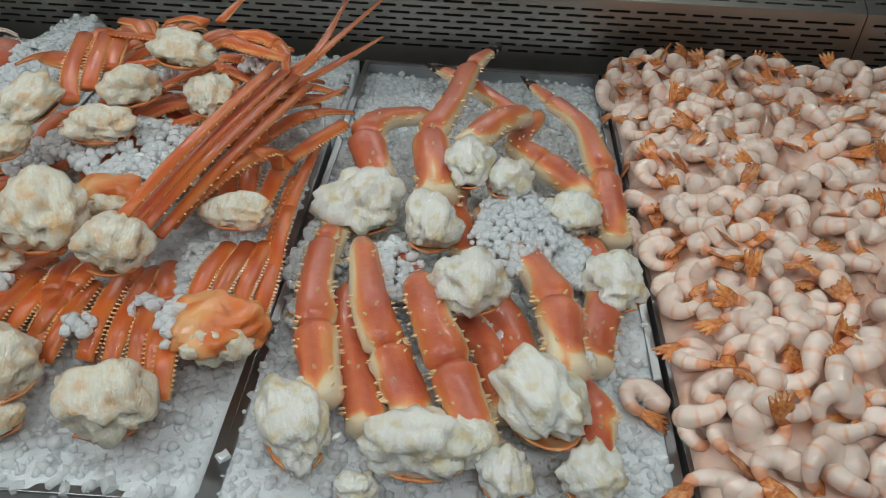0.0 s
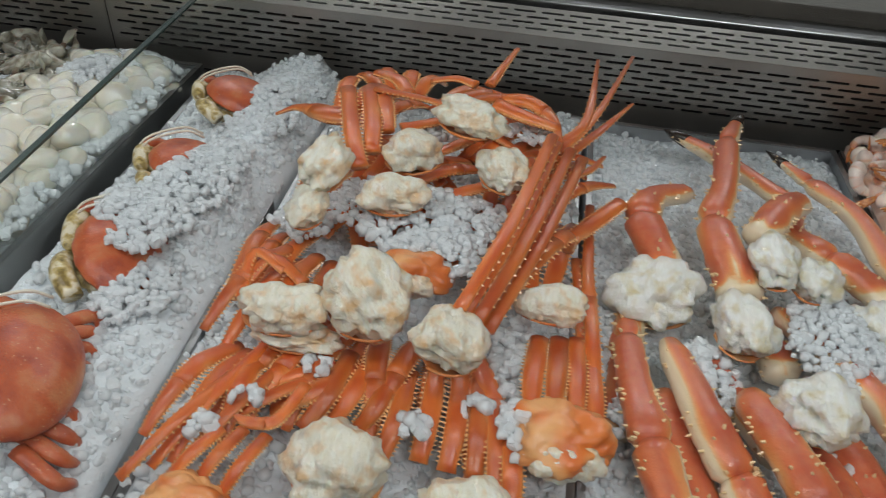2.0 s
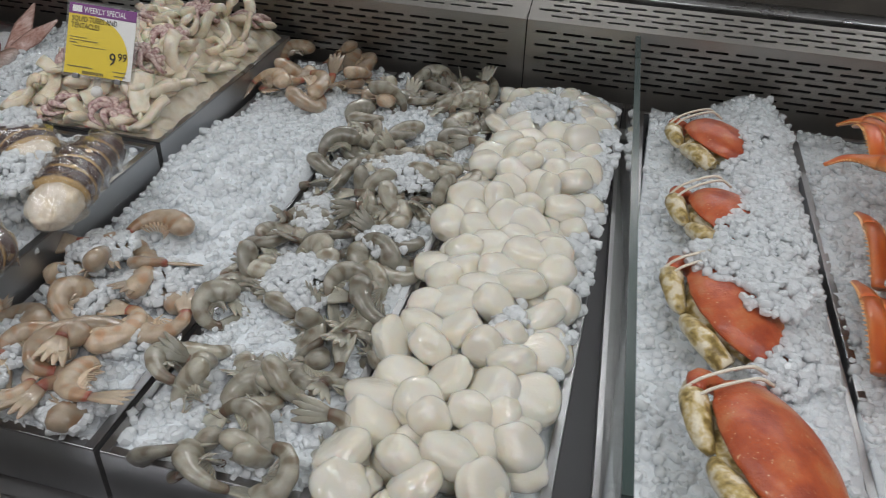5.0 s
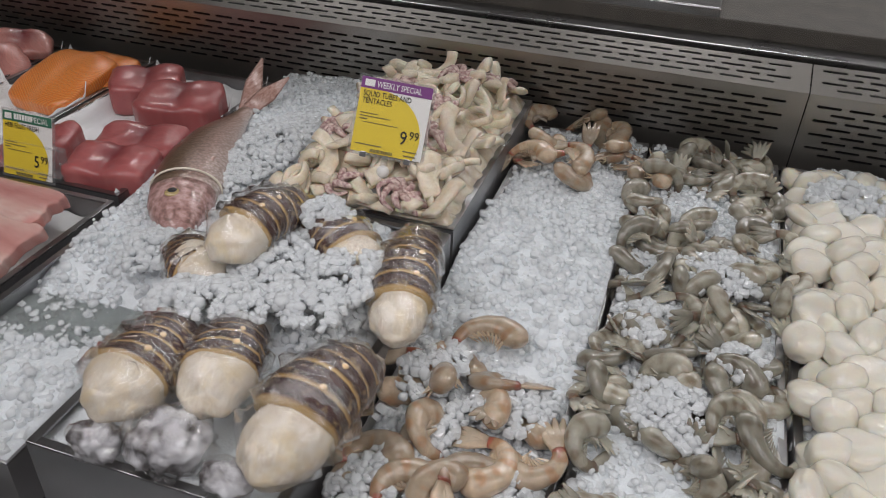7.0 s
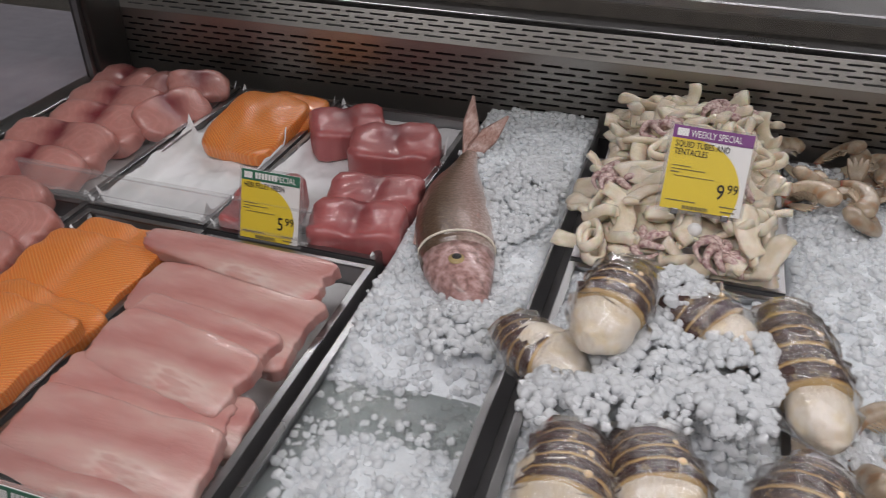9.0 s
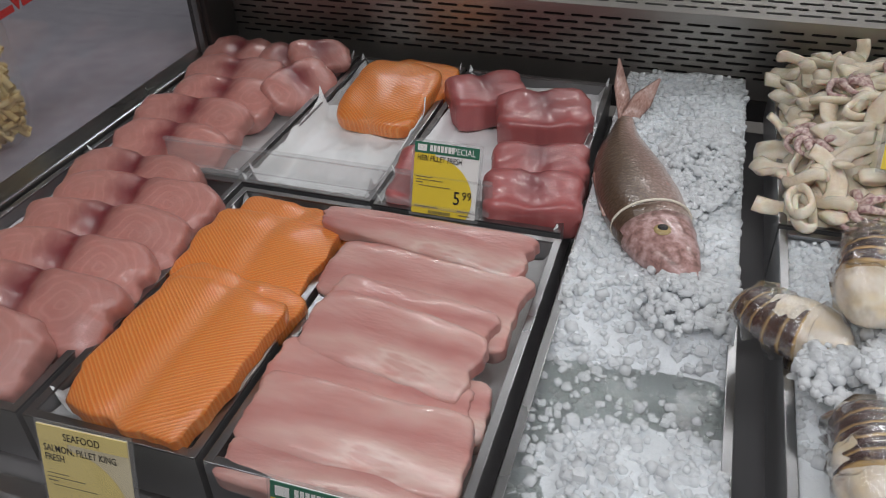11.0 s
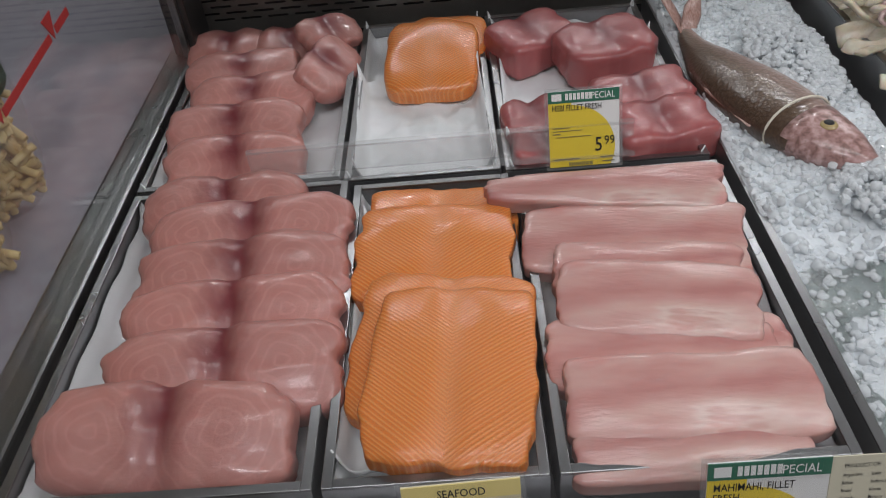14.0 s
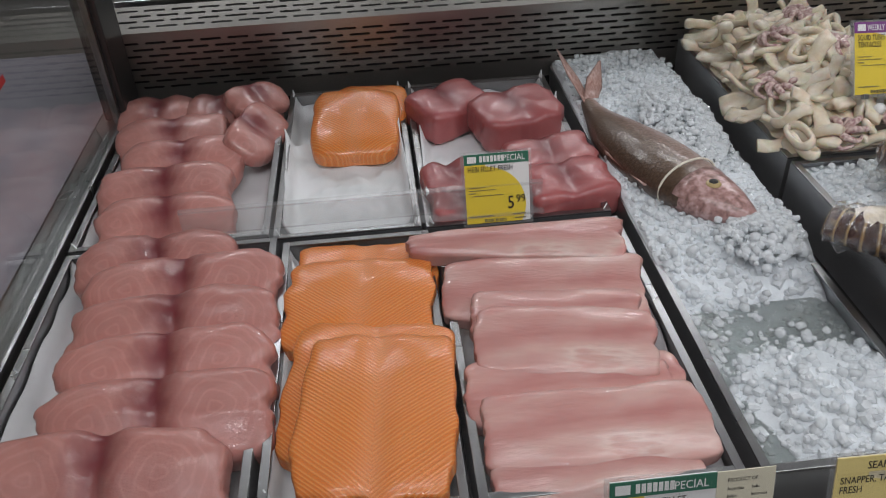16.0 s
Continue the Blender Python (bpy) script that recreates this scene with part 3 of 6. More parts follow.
def ice(key, height, label, clumps=(), size=0.0046, step=0.0068, keep=None, bed=True):
    """Pebbles of ice over a pan: height(x, y) gives the surface; clumps (x, y, z, rx, ry) lie on the food."""
    x0, x1, y0, y1, floor = PANS[key]
    rng, places = ICE_RNG, []
    for gy in np.arange(y0 + 0.010, y1 - 0.008, step):
        for gx in np.arange(x0 + 0.010, x1 - 0.008, step):
            x, y = gx + rng.uniform(-0.4, 0.4) * step, gy + rng.uniform(-0.4, 0.4) * step
            if keep and not keep(x, y):
                continue
            places.append((x, y, height(x, y) + rng.uniform(-0.004, 0.004)))
            if rng.random() < 0.22:
                places.append((x + rng.uniform(-0.004, 0.004), y + rng.uniform(-0.004, 0.004), height(x, y) + rng.uniform(0.004, 0.009)))
    for cx, cy, cz, rx, ry in clumps:
        for k in range(max(4, int(rx * ry * 3.1 / (step * step * 0.55)))):
            a, d = rng.uniform(0, 6.283), math.sqrt(rng.random())
            dome = (1 - d * d) * min(rx, ry) * 0.30
            edge = 1 + 0.35 * noise.noise(Vector((math.cos(a) * 1.3 + cx * 40, math.sin(a) * 1.3 + cy * 40, 0)))
            places.append((cx + rx * d * edge * math.cos(a), cy + ry * d * edge * math.sin(a), cz + dome * rng.uniform(0.4, 1.0) - 0.006 * d))
    verts, faces, total = [], [], 0
    for p in places:
        v, f = PEBBLES[int(rng.integers(len(PEBBLES)))]
        a, b = rng.uniform(0, 6.283, 2)
        ca, sa, cb, sb = math.cos(a), math.sin(a), math.cos(b), math.sin(b)
        rot = np.array([[ca, -sa, 0], [sa, ca, 0], [0, 0, 1]]) @ np.array([[1, 0, 0], [0, cb, -sb], [0, sb, cb]])
        verts.append((v * size * rng.uniform(0.45, 1.25)) @ rot.T + np.array(p))
        faces.append(f + total)
        total += len(v)
    verts, faces = np.concatenate(verts), np.concatenate(faces)
    me = bpy.data.meshes.new("crushed_ice")
    me.from_pydata(verts.tolist(), [], faces.tolist())
    me.materials.append(M_ICE)
    me.polygons.foreach_set("use_smooth", [bool((k // 24) % 2) for k in range(len(me.polygons))])
    tagged(new("crushed_ice", me), label, "ice", kind="stuff")
    if bed:
        bm = bmesh.new()
        nx, ny = int((x1 - x0) / 0.012), int((y1 - y0) / 0.012)
        grid = [[bm.verts.new((x, y, max(floor + 0.003, height(x, y) + 0.0025 + 0.003 * noise.noise(Vector((x, y, 0)) * 80)))) for x in np.linspace(x0 + 0.004, x1 - 0.004, nx)] for y in np.linspace(y0 + 0.004, y1 - 0.004, ny)]
        for a, b in zip(grid, grid[1:]):
            for k in range(nx - 1):
                bm.faces.new((a[k], a[k + 1], b[k + 1], b[k]))
        rim = [f for f in bm.faces]
        ext = bmesh.ops.extrude_face_region(bm, geom=rim)
        for v in ext["geom"]:
            if isinstance(v, bmesh.types.BMVert):
                v.co.z = floor + 0.001
        bmesh.ops.recalc_face_normals(bm, faces=bm.faces)
        tagged(part("packed_ice", bm, M_ICE_BED, smooth=True), "packed ice filling the bottom of a steel pan", "ice", kind="stuff")


def bump(x, y, cx, cy, rx, ry):
    return max(0.0, 1 - ((x - cx) / rx) ** 2 - ((y - cy) / ry) ** 2)


def wavy(x, y, f=12.0, a=0.008):
    return a * noise.noise(Vector((x * f, y * f, 0.3)))


ice("king", lambda x, y: 0.915 + wavy(x, y) - 0.018 * min(1, max(0, (y - 0.95) / 0.2)), "loose crushed ice under king crab legs",
    [(0.115, 0.70, 0.985, 0.045, 0.075), (-0.02, 0.64, 0.965, 0.03, 0.05), (0.10, 0.55, 0.95, 0.035, 0.04), (0.17, 0.67, 0.965, 0.03, 0.05), (-0.10, 0.68, 0.945, 0.03, 0.07), (-0.09, 0.58, 0.955, 0.02, 0.03)])
ice("snow", lambda x, y: 0.918 + wavy(x, y), "loose crushed ice under snow crab clusters",
    [(-0.34, 0.78, 1.01, 0.10, 0.06), (-0.30, 0.72, 1.005, 0.06, 0.05), (-0.46, 0.76, 0.99, 0.035, 0.03), (-0.20, 0.60, 0.975, 0.025, 0.06), (-0.22, 0.97, 1.03, 0.03, 0.03), (-0.34, 0.92, 1.04, 0.03, 0.02),
     (-0.43, 0.50, 0.985, 0.012, 0.012), (-0.38, 0.55, 0.985, 0.012, 0.012), (-0.28, 0.50, 0.985, 0.012, 0.014), (-0.23, 0.53, 0.985, 0.014, 0.012), (-0.19, 0.51, 0.99, 0.02, 0.03), (-0.33, 0.47, 0.98, 0.01, 0.012), (-0.46, 0.47, 0.975, 0.014, 0.012)], step=0.0080, size=0.0052)
ice("dungeness", lambda x, y: 0.925 + wavy(x, y) + (0.022 + 0.018 * min(1, max(0, (y - 0.64) / 0.1))) * min(1, max(0, (x + 0.685) / 0.07)) * min(1, max(0, (-0.543 - x) / 0.035)), "heaped crushed ice round whole cooked crabs",
    [(-0.62, 0.80, 0.985, 0.05, 0.10), (-0.60, 1.03, 0.965, 0.05, 0.06), (-0.60, 0.64, 0.965, 0.04, 0.06), (-0.60, 1.17, 0.955, 0.05, 0.05), (-0.68, 0.76, 0.985, 0.02, 0.03), (-0.612, 0.705, 0.997, 0.035, 0.05), (-0.60, 0.88, 0.985, 0.035, 0.045), (-0.60, 1.08, 0.980, 0.035, 0.04), (-0.655, 0.735, 0.995, 0.03, 0.03)])
ice("grey", lambda x, y: 0.918 + wavy(x, y), "crushed ice between raw grey shrimp", [(-1.06, 0.90, 0.945, 0.05, 0.05), (-1.09, 0.64, 0.945, 0.05, 0.05), (-1.13, 0.78, 0.94, 0.03, 0.04), (-1.03, 0.74, 0.945, 0.03, 0.03)])
ice("prawn", lambda x, y: 0.916 + wavy(x, y) + 0.030 * bump(x, y, -1.275, 0.86, 0.16, 0.20), "mound of crushed ice over raw prawns", [(-1.30, 0.56, 0.93, 0.03, 0.05), (-1.22, 0.52, 0.93, 0.03, 0.03), (-1.33, 0.47, 0.935, 0.04, 0.06), (-1.24, 0.60, 0.94, 0.04, 0.04), (-1.33, 0.62, 0.945, 0.035, 0.05), (-1.22, 0.42, 0.935, 0.03, 0.03)])
ice("lobster", lambda x, y: 0.950 + wavy(x, y) + 0.042 * bump(x, y, -1.50, 0.66, 0.13, 0.16), "mound of crushed ice over wrapped lobster tails", [(-1.50, 0.66, 1.005, 0.06, 0.09), (-1.45, 0.61, 0.99, 0.05, 0.05), (-1.525, 0.560, 1.020, 0.05, 0.03), (-1.445, 0.575, 1.025, 0.05, 0.035), (-1.43, 0.64, 1.02, 0.04, 0.05), (-1.49, 0.72, 1.035, 0.035, 0.03), (-1.58, 0.57, 1.0, 0.03, 0.04)], keep=lambda x, y: y > 0.50)
ice("snapper", lambda x, y: 0.898 + wavy(x, y, 9, 0.012) + 0.040 * max(0, min(1, (y - 0.62) / 0.08)) * (0.75 + 0.25 * min(1, max(0, (x + 1.76) / 0.05))) + 0.026 * max(0, min(1, (0.56 - y) / 0.08)) * min(1, max(0, (x + 1.80) / 0.06)),
    "crushed ice melting to slush round a whole fish", [(-1.70, 0.98, 0.955, 0.05, 0.13), (-1.70, 0.70, 0.945, 0.05, 0.05)], keep=lambda x, y: y > 0.68 or y < 0.50 or noise.noise(Vector((x * 26, y * 26, 0))) > -0.60 + 0.35 * bump(x, y, -1.76, 0.59, 0.10, 0.12))
ice("scallop", lambda x, y: 0.905 + wavy(x, y), "crushed ice under white scallops", [(-0.88, 1.20, 0.945, 0.08, 0.035), (-0.81, 0.80, 0.945, 0.018, 0.22), (-0.81, 1.05, 0.945, 0.02, 0.12), (-0.88, 0.98, 0.955, 0.03, 0.03), (-0.86, 0.62, 0.955, 0.02, 0.04), (-0.90, 1.12, 0.960, 0.06, 0.05)], step=0.010, size=0.006)
x0, x1, y0, y1, fl = PANS["snapper"]
bm = bmesh.new()
rows = [[bm.verts.new((x, y, 0.8995 + 0.0025 * noise.noise(Vector((x, y, 0)) * 45))) for x in np.linspace(x0 + 0.004, x1 - 0.004, 26)] for y in np.linspace(y0 + 0.004, 0.74, 40)]
for a, b in zip(rows, rows[1:]):
    for k in range(25):
        bm.faces.new((a[k], a[k + 1], b[k + 1], b[k]))
ext = bmesh.ops.extrude_face_region(bm, geom=list(bm.faces))
for v in ext["geom"]:
    if isinstance(v, bmesh.types.BMVert):
        v.co.z = 0.885
bmesh.ops.recalc_face_normals(bm, faces=bm.faces)
tagged(part("melt_water", bm, M_WATER, smooth=True), "cloudy melt water in the long fish pan", "water", kind="stuff")


# ---- king crab ----
KING_RNG = random.Random(11)


def king_leg(pts):
    a, b = Vector(pts[0][:3]), Vector(pts[1][:3])
    knuckle = a - (b - a).normalized() * 0.034
    pts = [(*knuckle[:2], knuckle[2] - 0.003, pts[0][3] * 0.94)] + list(pts)
    path = smooth_path(pts, 6)
    i0 = pts[len(pts) // 2]
    ob = thing("king_crab_section", pose(*i0[:3]), "thick orange-red king crab leg with pale spines on ice", "crab leg", "king crab legs in the pan")
    seed, side = KING_RNG.uniform(0, 50), KING_RNG.choice((-1, 1))

    def tone(t, a):
        up = math.sin(a) + 0.55 * side * math.cos(a)
        n = noise.noise(Vector((t * 5, math.cos(a) * 1.5, seed)))
        k = 0.26 - 0.26 * up + 0.60 * n + 1.5 * max(0, abs(math.cos(a) + 0.30 * side) - 0.66)
        return min(1.0, max(0.0, k + 0.95 * max(0, 1 - t / (0.26 + 0.16 * n)) + 0.35 * max(0, (t - 0.86) / 0.14)))

    joints = [0] + [int(round(6 * j)) for j in range(1, len(pts) - 1) if j % 2 == 0 and len(pts) > 4] + [len(path) - 1]
    made = []
    for a, b in zip(joints, joints[1:]):
        seg = path[a:b + 1]
        n = len(seg) - 1
        seg = [Vector((*q[:3], q[3] * (1.10 - 0.16 * math.sin(math.pi * k / n)) * (0.62 if k == 0 else 0.94 if k == 1 else 0.70 if k == n else 1))) for k, q in enumerate(seg)]
        p = part("shell_segment", limb(bmesh.new(), seg, 14, 0.82, lambda t, g: tone((a + t * (b - a)) / (len(path) - 1), g), 0.12, seed), M_KING, ob, smooth=True)
        made.append(p)
    spines = bmesh.new()
    for k in range(int(len(path) * 2.2)):
        q = path[KING_RNG.randrange(1, len(path) - 1)]
        d = (Vector(path[-1][:3]) - Vector(path[0][:3])).normalized()
        s = d.cross(Vector((0, 0, 1))).normalized()
        a = KING_RNG.choice((KING_RNG.uniform(-0.3, 0.5), KING_RNG.uniform(2.6, 3.4), KING_RNG.uniform(0, 3.14)))
        w = math.cos(a) * s + 0.82 * math.sin(a) * s.cross(d)
        foot = Vector(q[:3]) + w * q[3] * 0.97 + d * KING_RNG.uniform(-0.006, 0.006)
        tube(spines, [foot - w * 0.002, foot + w * 0.0016, foot + w * 0.0042], [0.0021, 0.0014, 0.0003], 5)
    made.append(tagged(part("spines", spines, M_SPINE, ob, "small pale spines"), kind="stuff"))
    if pts[-1][3] < 0.008:
        tip = path[-3:]
        q, q2 = Vector(tip[0][:3]), Vector(tip[-1][:3])
        made.append(part("claw_tip", tube(bmesh.new(), [q, q2, q2 + (q2 - q) * 0.6], [tip[0][3] * 1.06, tip[-1][3] * 1.05, 0.0008], 8), M_CLAW, ob, "black claw tip", True))
    recentred(ob, made)


MEAT_RNG = random.Random(21)


def meat_chunk(x, y, z, rx, ry, turn, name, label, mat, shell, shell_tone):
    ob = thing(name, pose(x, y, z, 0, 0, -turn), label, "crab meat", name.replace("_", " ") + " pieces")
    seed = MEAT_RNG.uniform(0, 40)
    rz = min(rx, ry) * 0.8
    ry *= 1.12
    body = part("meat", chunk(bmesh.new(), (rx, ry, rz), seed), mat, ob, smooth=True)
    bm = bmesh.new()
    lay = bm.verts.layers.float.new("tone")
    r = bmesh.ops.create_icosphere(bm, subdivisions=3, radius=1.0)
    bmesh.ops.delete(bm, geom=[v for v in bm.verts if v.co.z > -0.42 + 0.30 * noise.noise(v.co * 3 + Vector((seed, 0, 0)))], context="VERTS")
    for v in bm.verts:
        c = v.co.copy()
        v[lay] = min(1, max(0, shell_tone + 0.3 * noise.noise(c * 3)))
        v.co = Vector((c.x * rx * 1.05, c.y * ry * 1.05, c.z * rz * 1.1))
    sh = part("shell_cup", bm, shell, ob, "orange shell under the meat", True)
    sh.modifiers.new("shell", "SOLIDIFY").thickness = 0.002


def king_meat(x, y, z, rx, ry, turn):
    meat_chunk(x, y, z, rx, ry, turn, "king_crab_shoulder", "white torn king crab shoulder meat on crushed ice", M_KMEAT, M_KING, 0.62)


def snow_meat(x, y, z, rx, ry, turn):
    meat_chunk(x, y, z, rx, ry, turn, "snow_crab_shoulder", "cream torn snow crab shoulder meat among orange legs", M_SMEAT, M_SNOW, 0.75)


# ---- snow crab ----
M_TEETH = wet(material("pale_orange_teeth", (0.84, 0.44, 0.17)), 0.35)


def snow_leg(pts):
    ob = thing("snow_crab_section", pose(*pts[len(pts) // 2][:3]), "long slender orange snow crab leg with toothed edge", "crab leg", "snow crab legs in the pan")
    seed = MEAT_RNG.uniform(0, 40)
    path = smooth_path(pts, 5)
    joint = len(path) // 2 if len(pts) > 3 else len(path) - 1
    made = []

    def tone(t, a):
        return min(1, max(0, 0.42 - 0.25 * math.sin(a) + 0.35 * abs(math.cos(a)) ** 3 + 0.5 * noise.noise(Vector((t * 4, math.cos(a), seed)))))

    for a, b in ((0, joint), (joint, len(path) - 1)):
        if b > a:
            seg = [Vector((*q[:3], q[3] * (1.08 if k in (0, b - a) else 0.95))) for k, q in enumerate(path[a:b + 1])]
            made.append(part("leg_segment", limb(bmesh.new(), seg, 10, 0.55, tone, 0.09, seed), M_SNOW, ob, smooth=True))
    teeth = bmesh.new()
    d = (Vector(path[-1][:3]) - Vector(path[0][:3])).normalized()
    s = d.cross(Vector((0, 0, 1))).normalized()
    for k in range(1, len(path) - 1):
        for w in (-1, 1):
            for j in (0.0, 0.5):
                c = Vector(path[k][:3]).lerp(Vector(path[k + 1][:3]), j)
                f = c + s * w * path[k][3] * 0.90
                tube(teeth, [f, f + s * w * path[k][3] * 0.32], [0.0016, 0.0005], 4)
    made.append(tagged(part("edge_teeth", teeth, M_TEETH, ob, "small pale teeth along the edge"), kind="stuff"))
    recentred(ob, made)


def snow_body(x, y, z, rx, ry, turn):
    ob = thing("snow_crab_carapace", pose(x, y, z, 0, 0, -turn), "orange snow crab body shell beside white meat", "crab", "snow crab bodies")
    seed = MEAT_RNG.uniform(0, 40)
    bm = bmesh.new()
    lay = bm.verts.layers.float.new("tone")
    chunk(bm, (rx, ry, rx * 0.55), seed, 4, 0.22, 0.12)
    for v in bm.verts:
        v[lay] = min(1, max(0, 0.78 + 0.7 * noise.noise(v.co * 45)))
    part("body_shell", bm, M_SNOW, ob, smooth=True)
    bm = bmesh.new()
    chunk(bm, (rx * 0.7, ry * 0.45, rx * 0.4), seed + 3, 4)
    bmesh.ops.translate(bm, vec=(0, -ry * 0.62, -rx * 0.06), verts=bm.verts)
    part("meat", bm, M_SMEAT, ob, "white torn meat", True)


# ---- whole crabs ----
def whole_crab(x, y, z, rx, ry, turn):
    ob = thing("whole_crab", pose(x, y, z, 0, 24, turn), "whole cooked red-brown crab with banded claws in ice", "crab", "whole crabs in the pan")
    a, b = min(0.080, ry * 1.05), min(0.058, rx * 1.1)
    bm = bmesh.new()
    bmesh.ops.create_icosphere(bm, subdivisions=5, radius=1.0)
    bmesh.ops.delete(bm, geom=[v for v in bm.verts if v.co.z < -0.12], context="VERTS")
    for v in bm.verts:
        c = v.co.copy()
        rim = max(0.0, 1 - abs(c.z) * 4)
        ang = math.atan2(c.y, -c.x)
        tooth = 0.030 * rim * abs(math.sin(ang * 9)) if c.x < 0.3 else 0
        lump_n = 0.03 * noise.fractal(c * 2.5, 1.0, 2.0, 3)
        v.co = Vector((c.x * b * (1 + tooth), c.y * a * (1 + tooth), (c.z + lump_n) * b * 0.52))
    car = part("carapace", bm, M_DUNG, ob, "domed red-brown shell with toothed edge", True)
    car.modifiers.new("shell", "SOLIDIFY").thickness = 0.002
    bm = bmesh.new()
    chunk(bm, (b * 0.88, a * 0.86, b * 0.42), x * 9, 4, 0.10, 0.05)
    bmesh.ops.translate(bm, vec=(-b * 0.10, 0, -b * 0.30), verts=bm.verts)
    part("underside", bm, M_BELLY, ob, "cream and olive underside", True)
    for sy in (-1, 1):
        claw = limb(bmesh.new(), smooth_path([(-b * 0.75, sy * a * 0.95, -b * 0.30, 0.011), (-b * 1.02, sy * a * 0.62, -b * 0.22, 0.013), (-b * 1.06, sy * a * 0.22, -b * 0.32, 0.010), (-b * 1.0, sy * a * 0.03, -b * 0.36, 0.004)], 5), 12, 0.9, None, 0.1, y)
        part("claw", claw, M_BELLY, ob, "cream claw folded against the shell", True)
        arm = limb(bmesh.new(), smooth_path([(-b * 0.2, sy * a * 1.0, -b * 0.2, 0.009), (-b * 0.75, sy * a * 0.98, -b * 0.10, 0.010), (-b * 1.0, sy * a * 0.75, -b * 0.12, 0.008)], 4), 10, 0.9, None, 0.1, y)
        if sy > 0:
            part("arm", arm, M_DUNG, ob, "red-orange claw arm", True)
        else:
            arm.free()
        for k, off in enumerate((0.80, 0.62) if sy > 0 else ()):
            pts = [(-b * 1.16 + 0.02 * b * k, sy * a * off, -b * 0.25), (-b * 0.95, sy * a * off, b * 0.16), (-b * 0.3, sy * a * (off + 0.06), b * 0.54), (b * 0.15, sy * a * (off + 0.10), b * 0.48)]
            part("rubber_band", tube(bmesh.new(), [Vector(q[:3]) for q in smooth_path([(*p, 0) for p in pts], 5)], [0.0016] * 16, 6), M_BAND, ob, "cream rubber band", True)
        for k in range(4):
            yy = sy * a * (0.25 + 0.2 * k)
            leg = limb(bmesh.new(), smooth_path([(b * 0.3, yy * 1.1, -b * 0.30, 0.009), (b * 0.95, yy * 1.5, -b * 0.25, 0.008), (b * 1.25, yy * 1.3, -b * 0.55, 0.005)], 4), 8, 0.7, None, 0.06, k)
            part("leg", leg, M_DUNG, ob, smooth=True)


king_leg([(-0.054, 0.809, 0.975, 0.0229), (-0.073, 0.866, 0.985, 0.0225), (-0.058, 0.918, 0.985, 0.0192), (-0.007, 0.976, 0.965, 0.0139)])
king_leg([(0.022, 0.776, 0.985, 0.0261), (0.008, 0.865, 0.995, 0.0209), (0.028, 0.944, 1.000, 0.0177), (0.049, 1.077, 0.995, 0.0155), (0.085, 1.193, 0.980, 0.0071)])
king_leg([(0.068, 0.864, 1.000, 0.0208), (0.091, 0.905, 1.000, 0.0215), (0.126, 0.955, 0.985, 0.0164)])
king_leg([(0.105, 1.009, 0.965, 0.0143), (0.046, 1.084, 0.965, 0.0151), (-0.013, 1.152, 0.960, 0.0070)])
king_leg([(0.180, 0.823, 0.965, 0.0204), (0.147, 0.857, 0.970, 0.0209), (0.117, 0.922, 0.960, 0.0177), (0.150, 1.028, 0.950, 0.0128)])
king_leg([(0.226, 0.758, 0.955, 0.0193), (0.220, 0.847, 0.965, 0.0194), (0.204, 0.972, 0.965, 0.0168), (0.166, 1.055, 0.960, 0.0130), (0.131, 1.134, 0.955, 0.0043)])
king_leg([(-0.060, 0.482, 0.960, 0.0200), (-0.073, 0.535, 0.965, 0.0201), (-0.086, 0.601, 0.965, 0.0181), (-0.091, 0.675, 0.960, 0.0146), (-0.089, 0.728, 0.950, 0.0116)])
king_leg([(0.016, 0.474, 0.955, 0.0207), (-0.004, 0.512, 0.965, 0.0194), (-0.026, 0.561, 0.975, 0.0204), (-0.051, 0.673, 0.965, 0.0133)])
king_leg([(0.073, 0.442, 0.965, 0.0197), (0.056, 0.481, 0.980, 0.0204), (0.035, 0.532, 0.985, 0.0205), (0.016, 0.604, 0.975, 0.0168)])
king_leg([(0.154, 0.507, 0.985, 0.0188), (0.149, 0.568, 0.985, 0.0211), (0.131, 0.631, 0.975, 0.0194), (0.108, 0.684, 0.970, 0.0192), (0.073, 0.763, 0.955, 0.0130)])
king_leg([(0.097, 0.483, 0.955, 0.0158), (0.086, 0.532, 0.955, 0.0157), (0.063, 0.583, 0.950, 0.0144)])
king_leg([(0.179, 0.428, 0.955, 0.0165), (0.181, 0.460, 0.960, 0.0171), (0.167, 0.497, 0.955, 0.0120)])
king_leg([(-0.000, 0.649, 0.950, 0.0154), (0.022, 0.596, 0.950, 0.0146), (0.043, 0.554, 0.945, 0.0130)])
king_meat(-0.062, 0.747, 0.970, 0.0486, 0.0402, 10)
king_meat(0.022, 0.695, 0.985, 0.0333, 0.0393, 0)
king_meat(0.058, 0.779, 1.010, 0.0269, 0.0371, 0)
king_meat(0.102, 0.768, 1.000, 0.0241, 0.0286, 20)
king_meat(0.172, 0.746, 0.970, 0.0356, 0.0305, 0)
king_meat(-0.070, 0.426, 0.960, 0.0292, 0.0447, -20)
king_meat(0.032, 0.408, 0.965, 0.0476, 0.0281, 10)
king_meat(0.074, 0.425, 0.960, 0.0222, 0.0277, 0)
king_meat(0.132, 0.448, 0.985, 0.0346, 0.0439, -30)
king_meat(0.067, 0.574, 1.000, 0.0359, 0.0317, 0)
king_meat(0.215, 0.635, 0.965, 0.0353, 0.0314, 0)
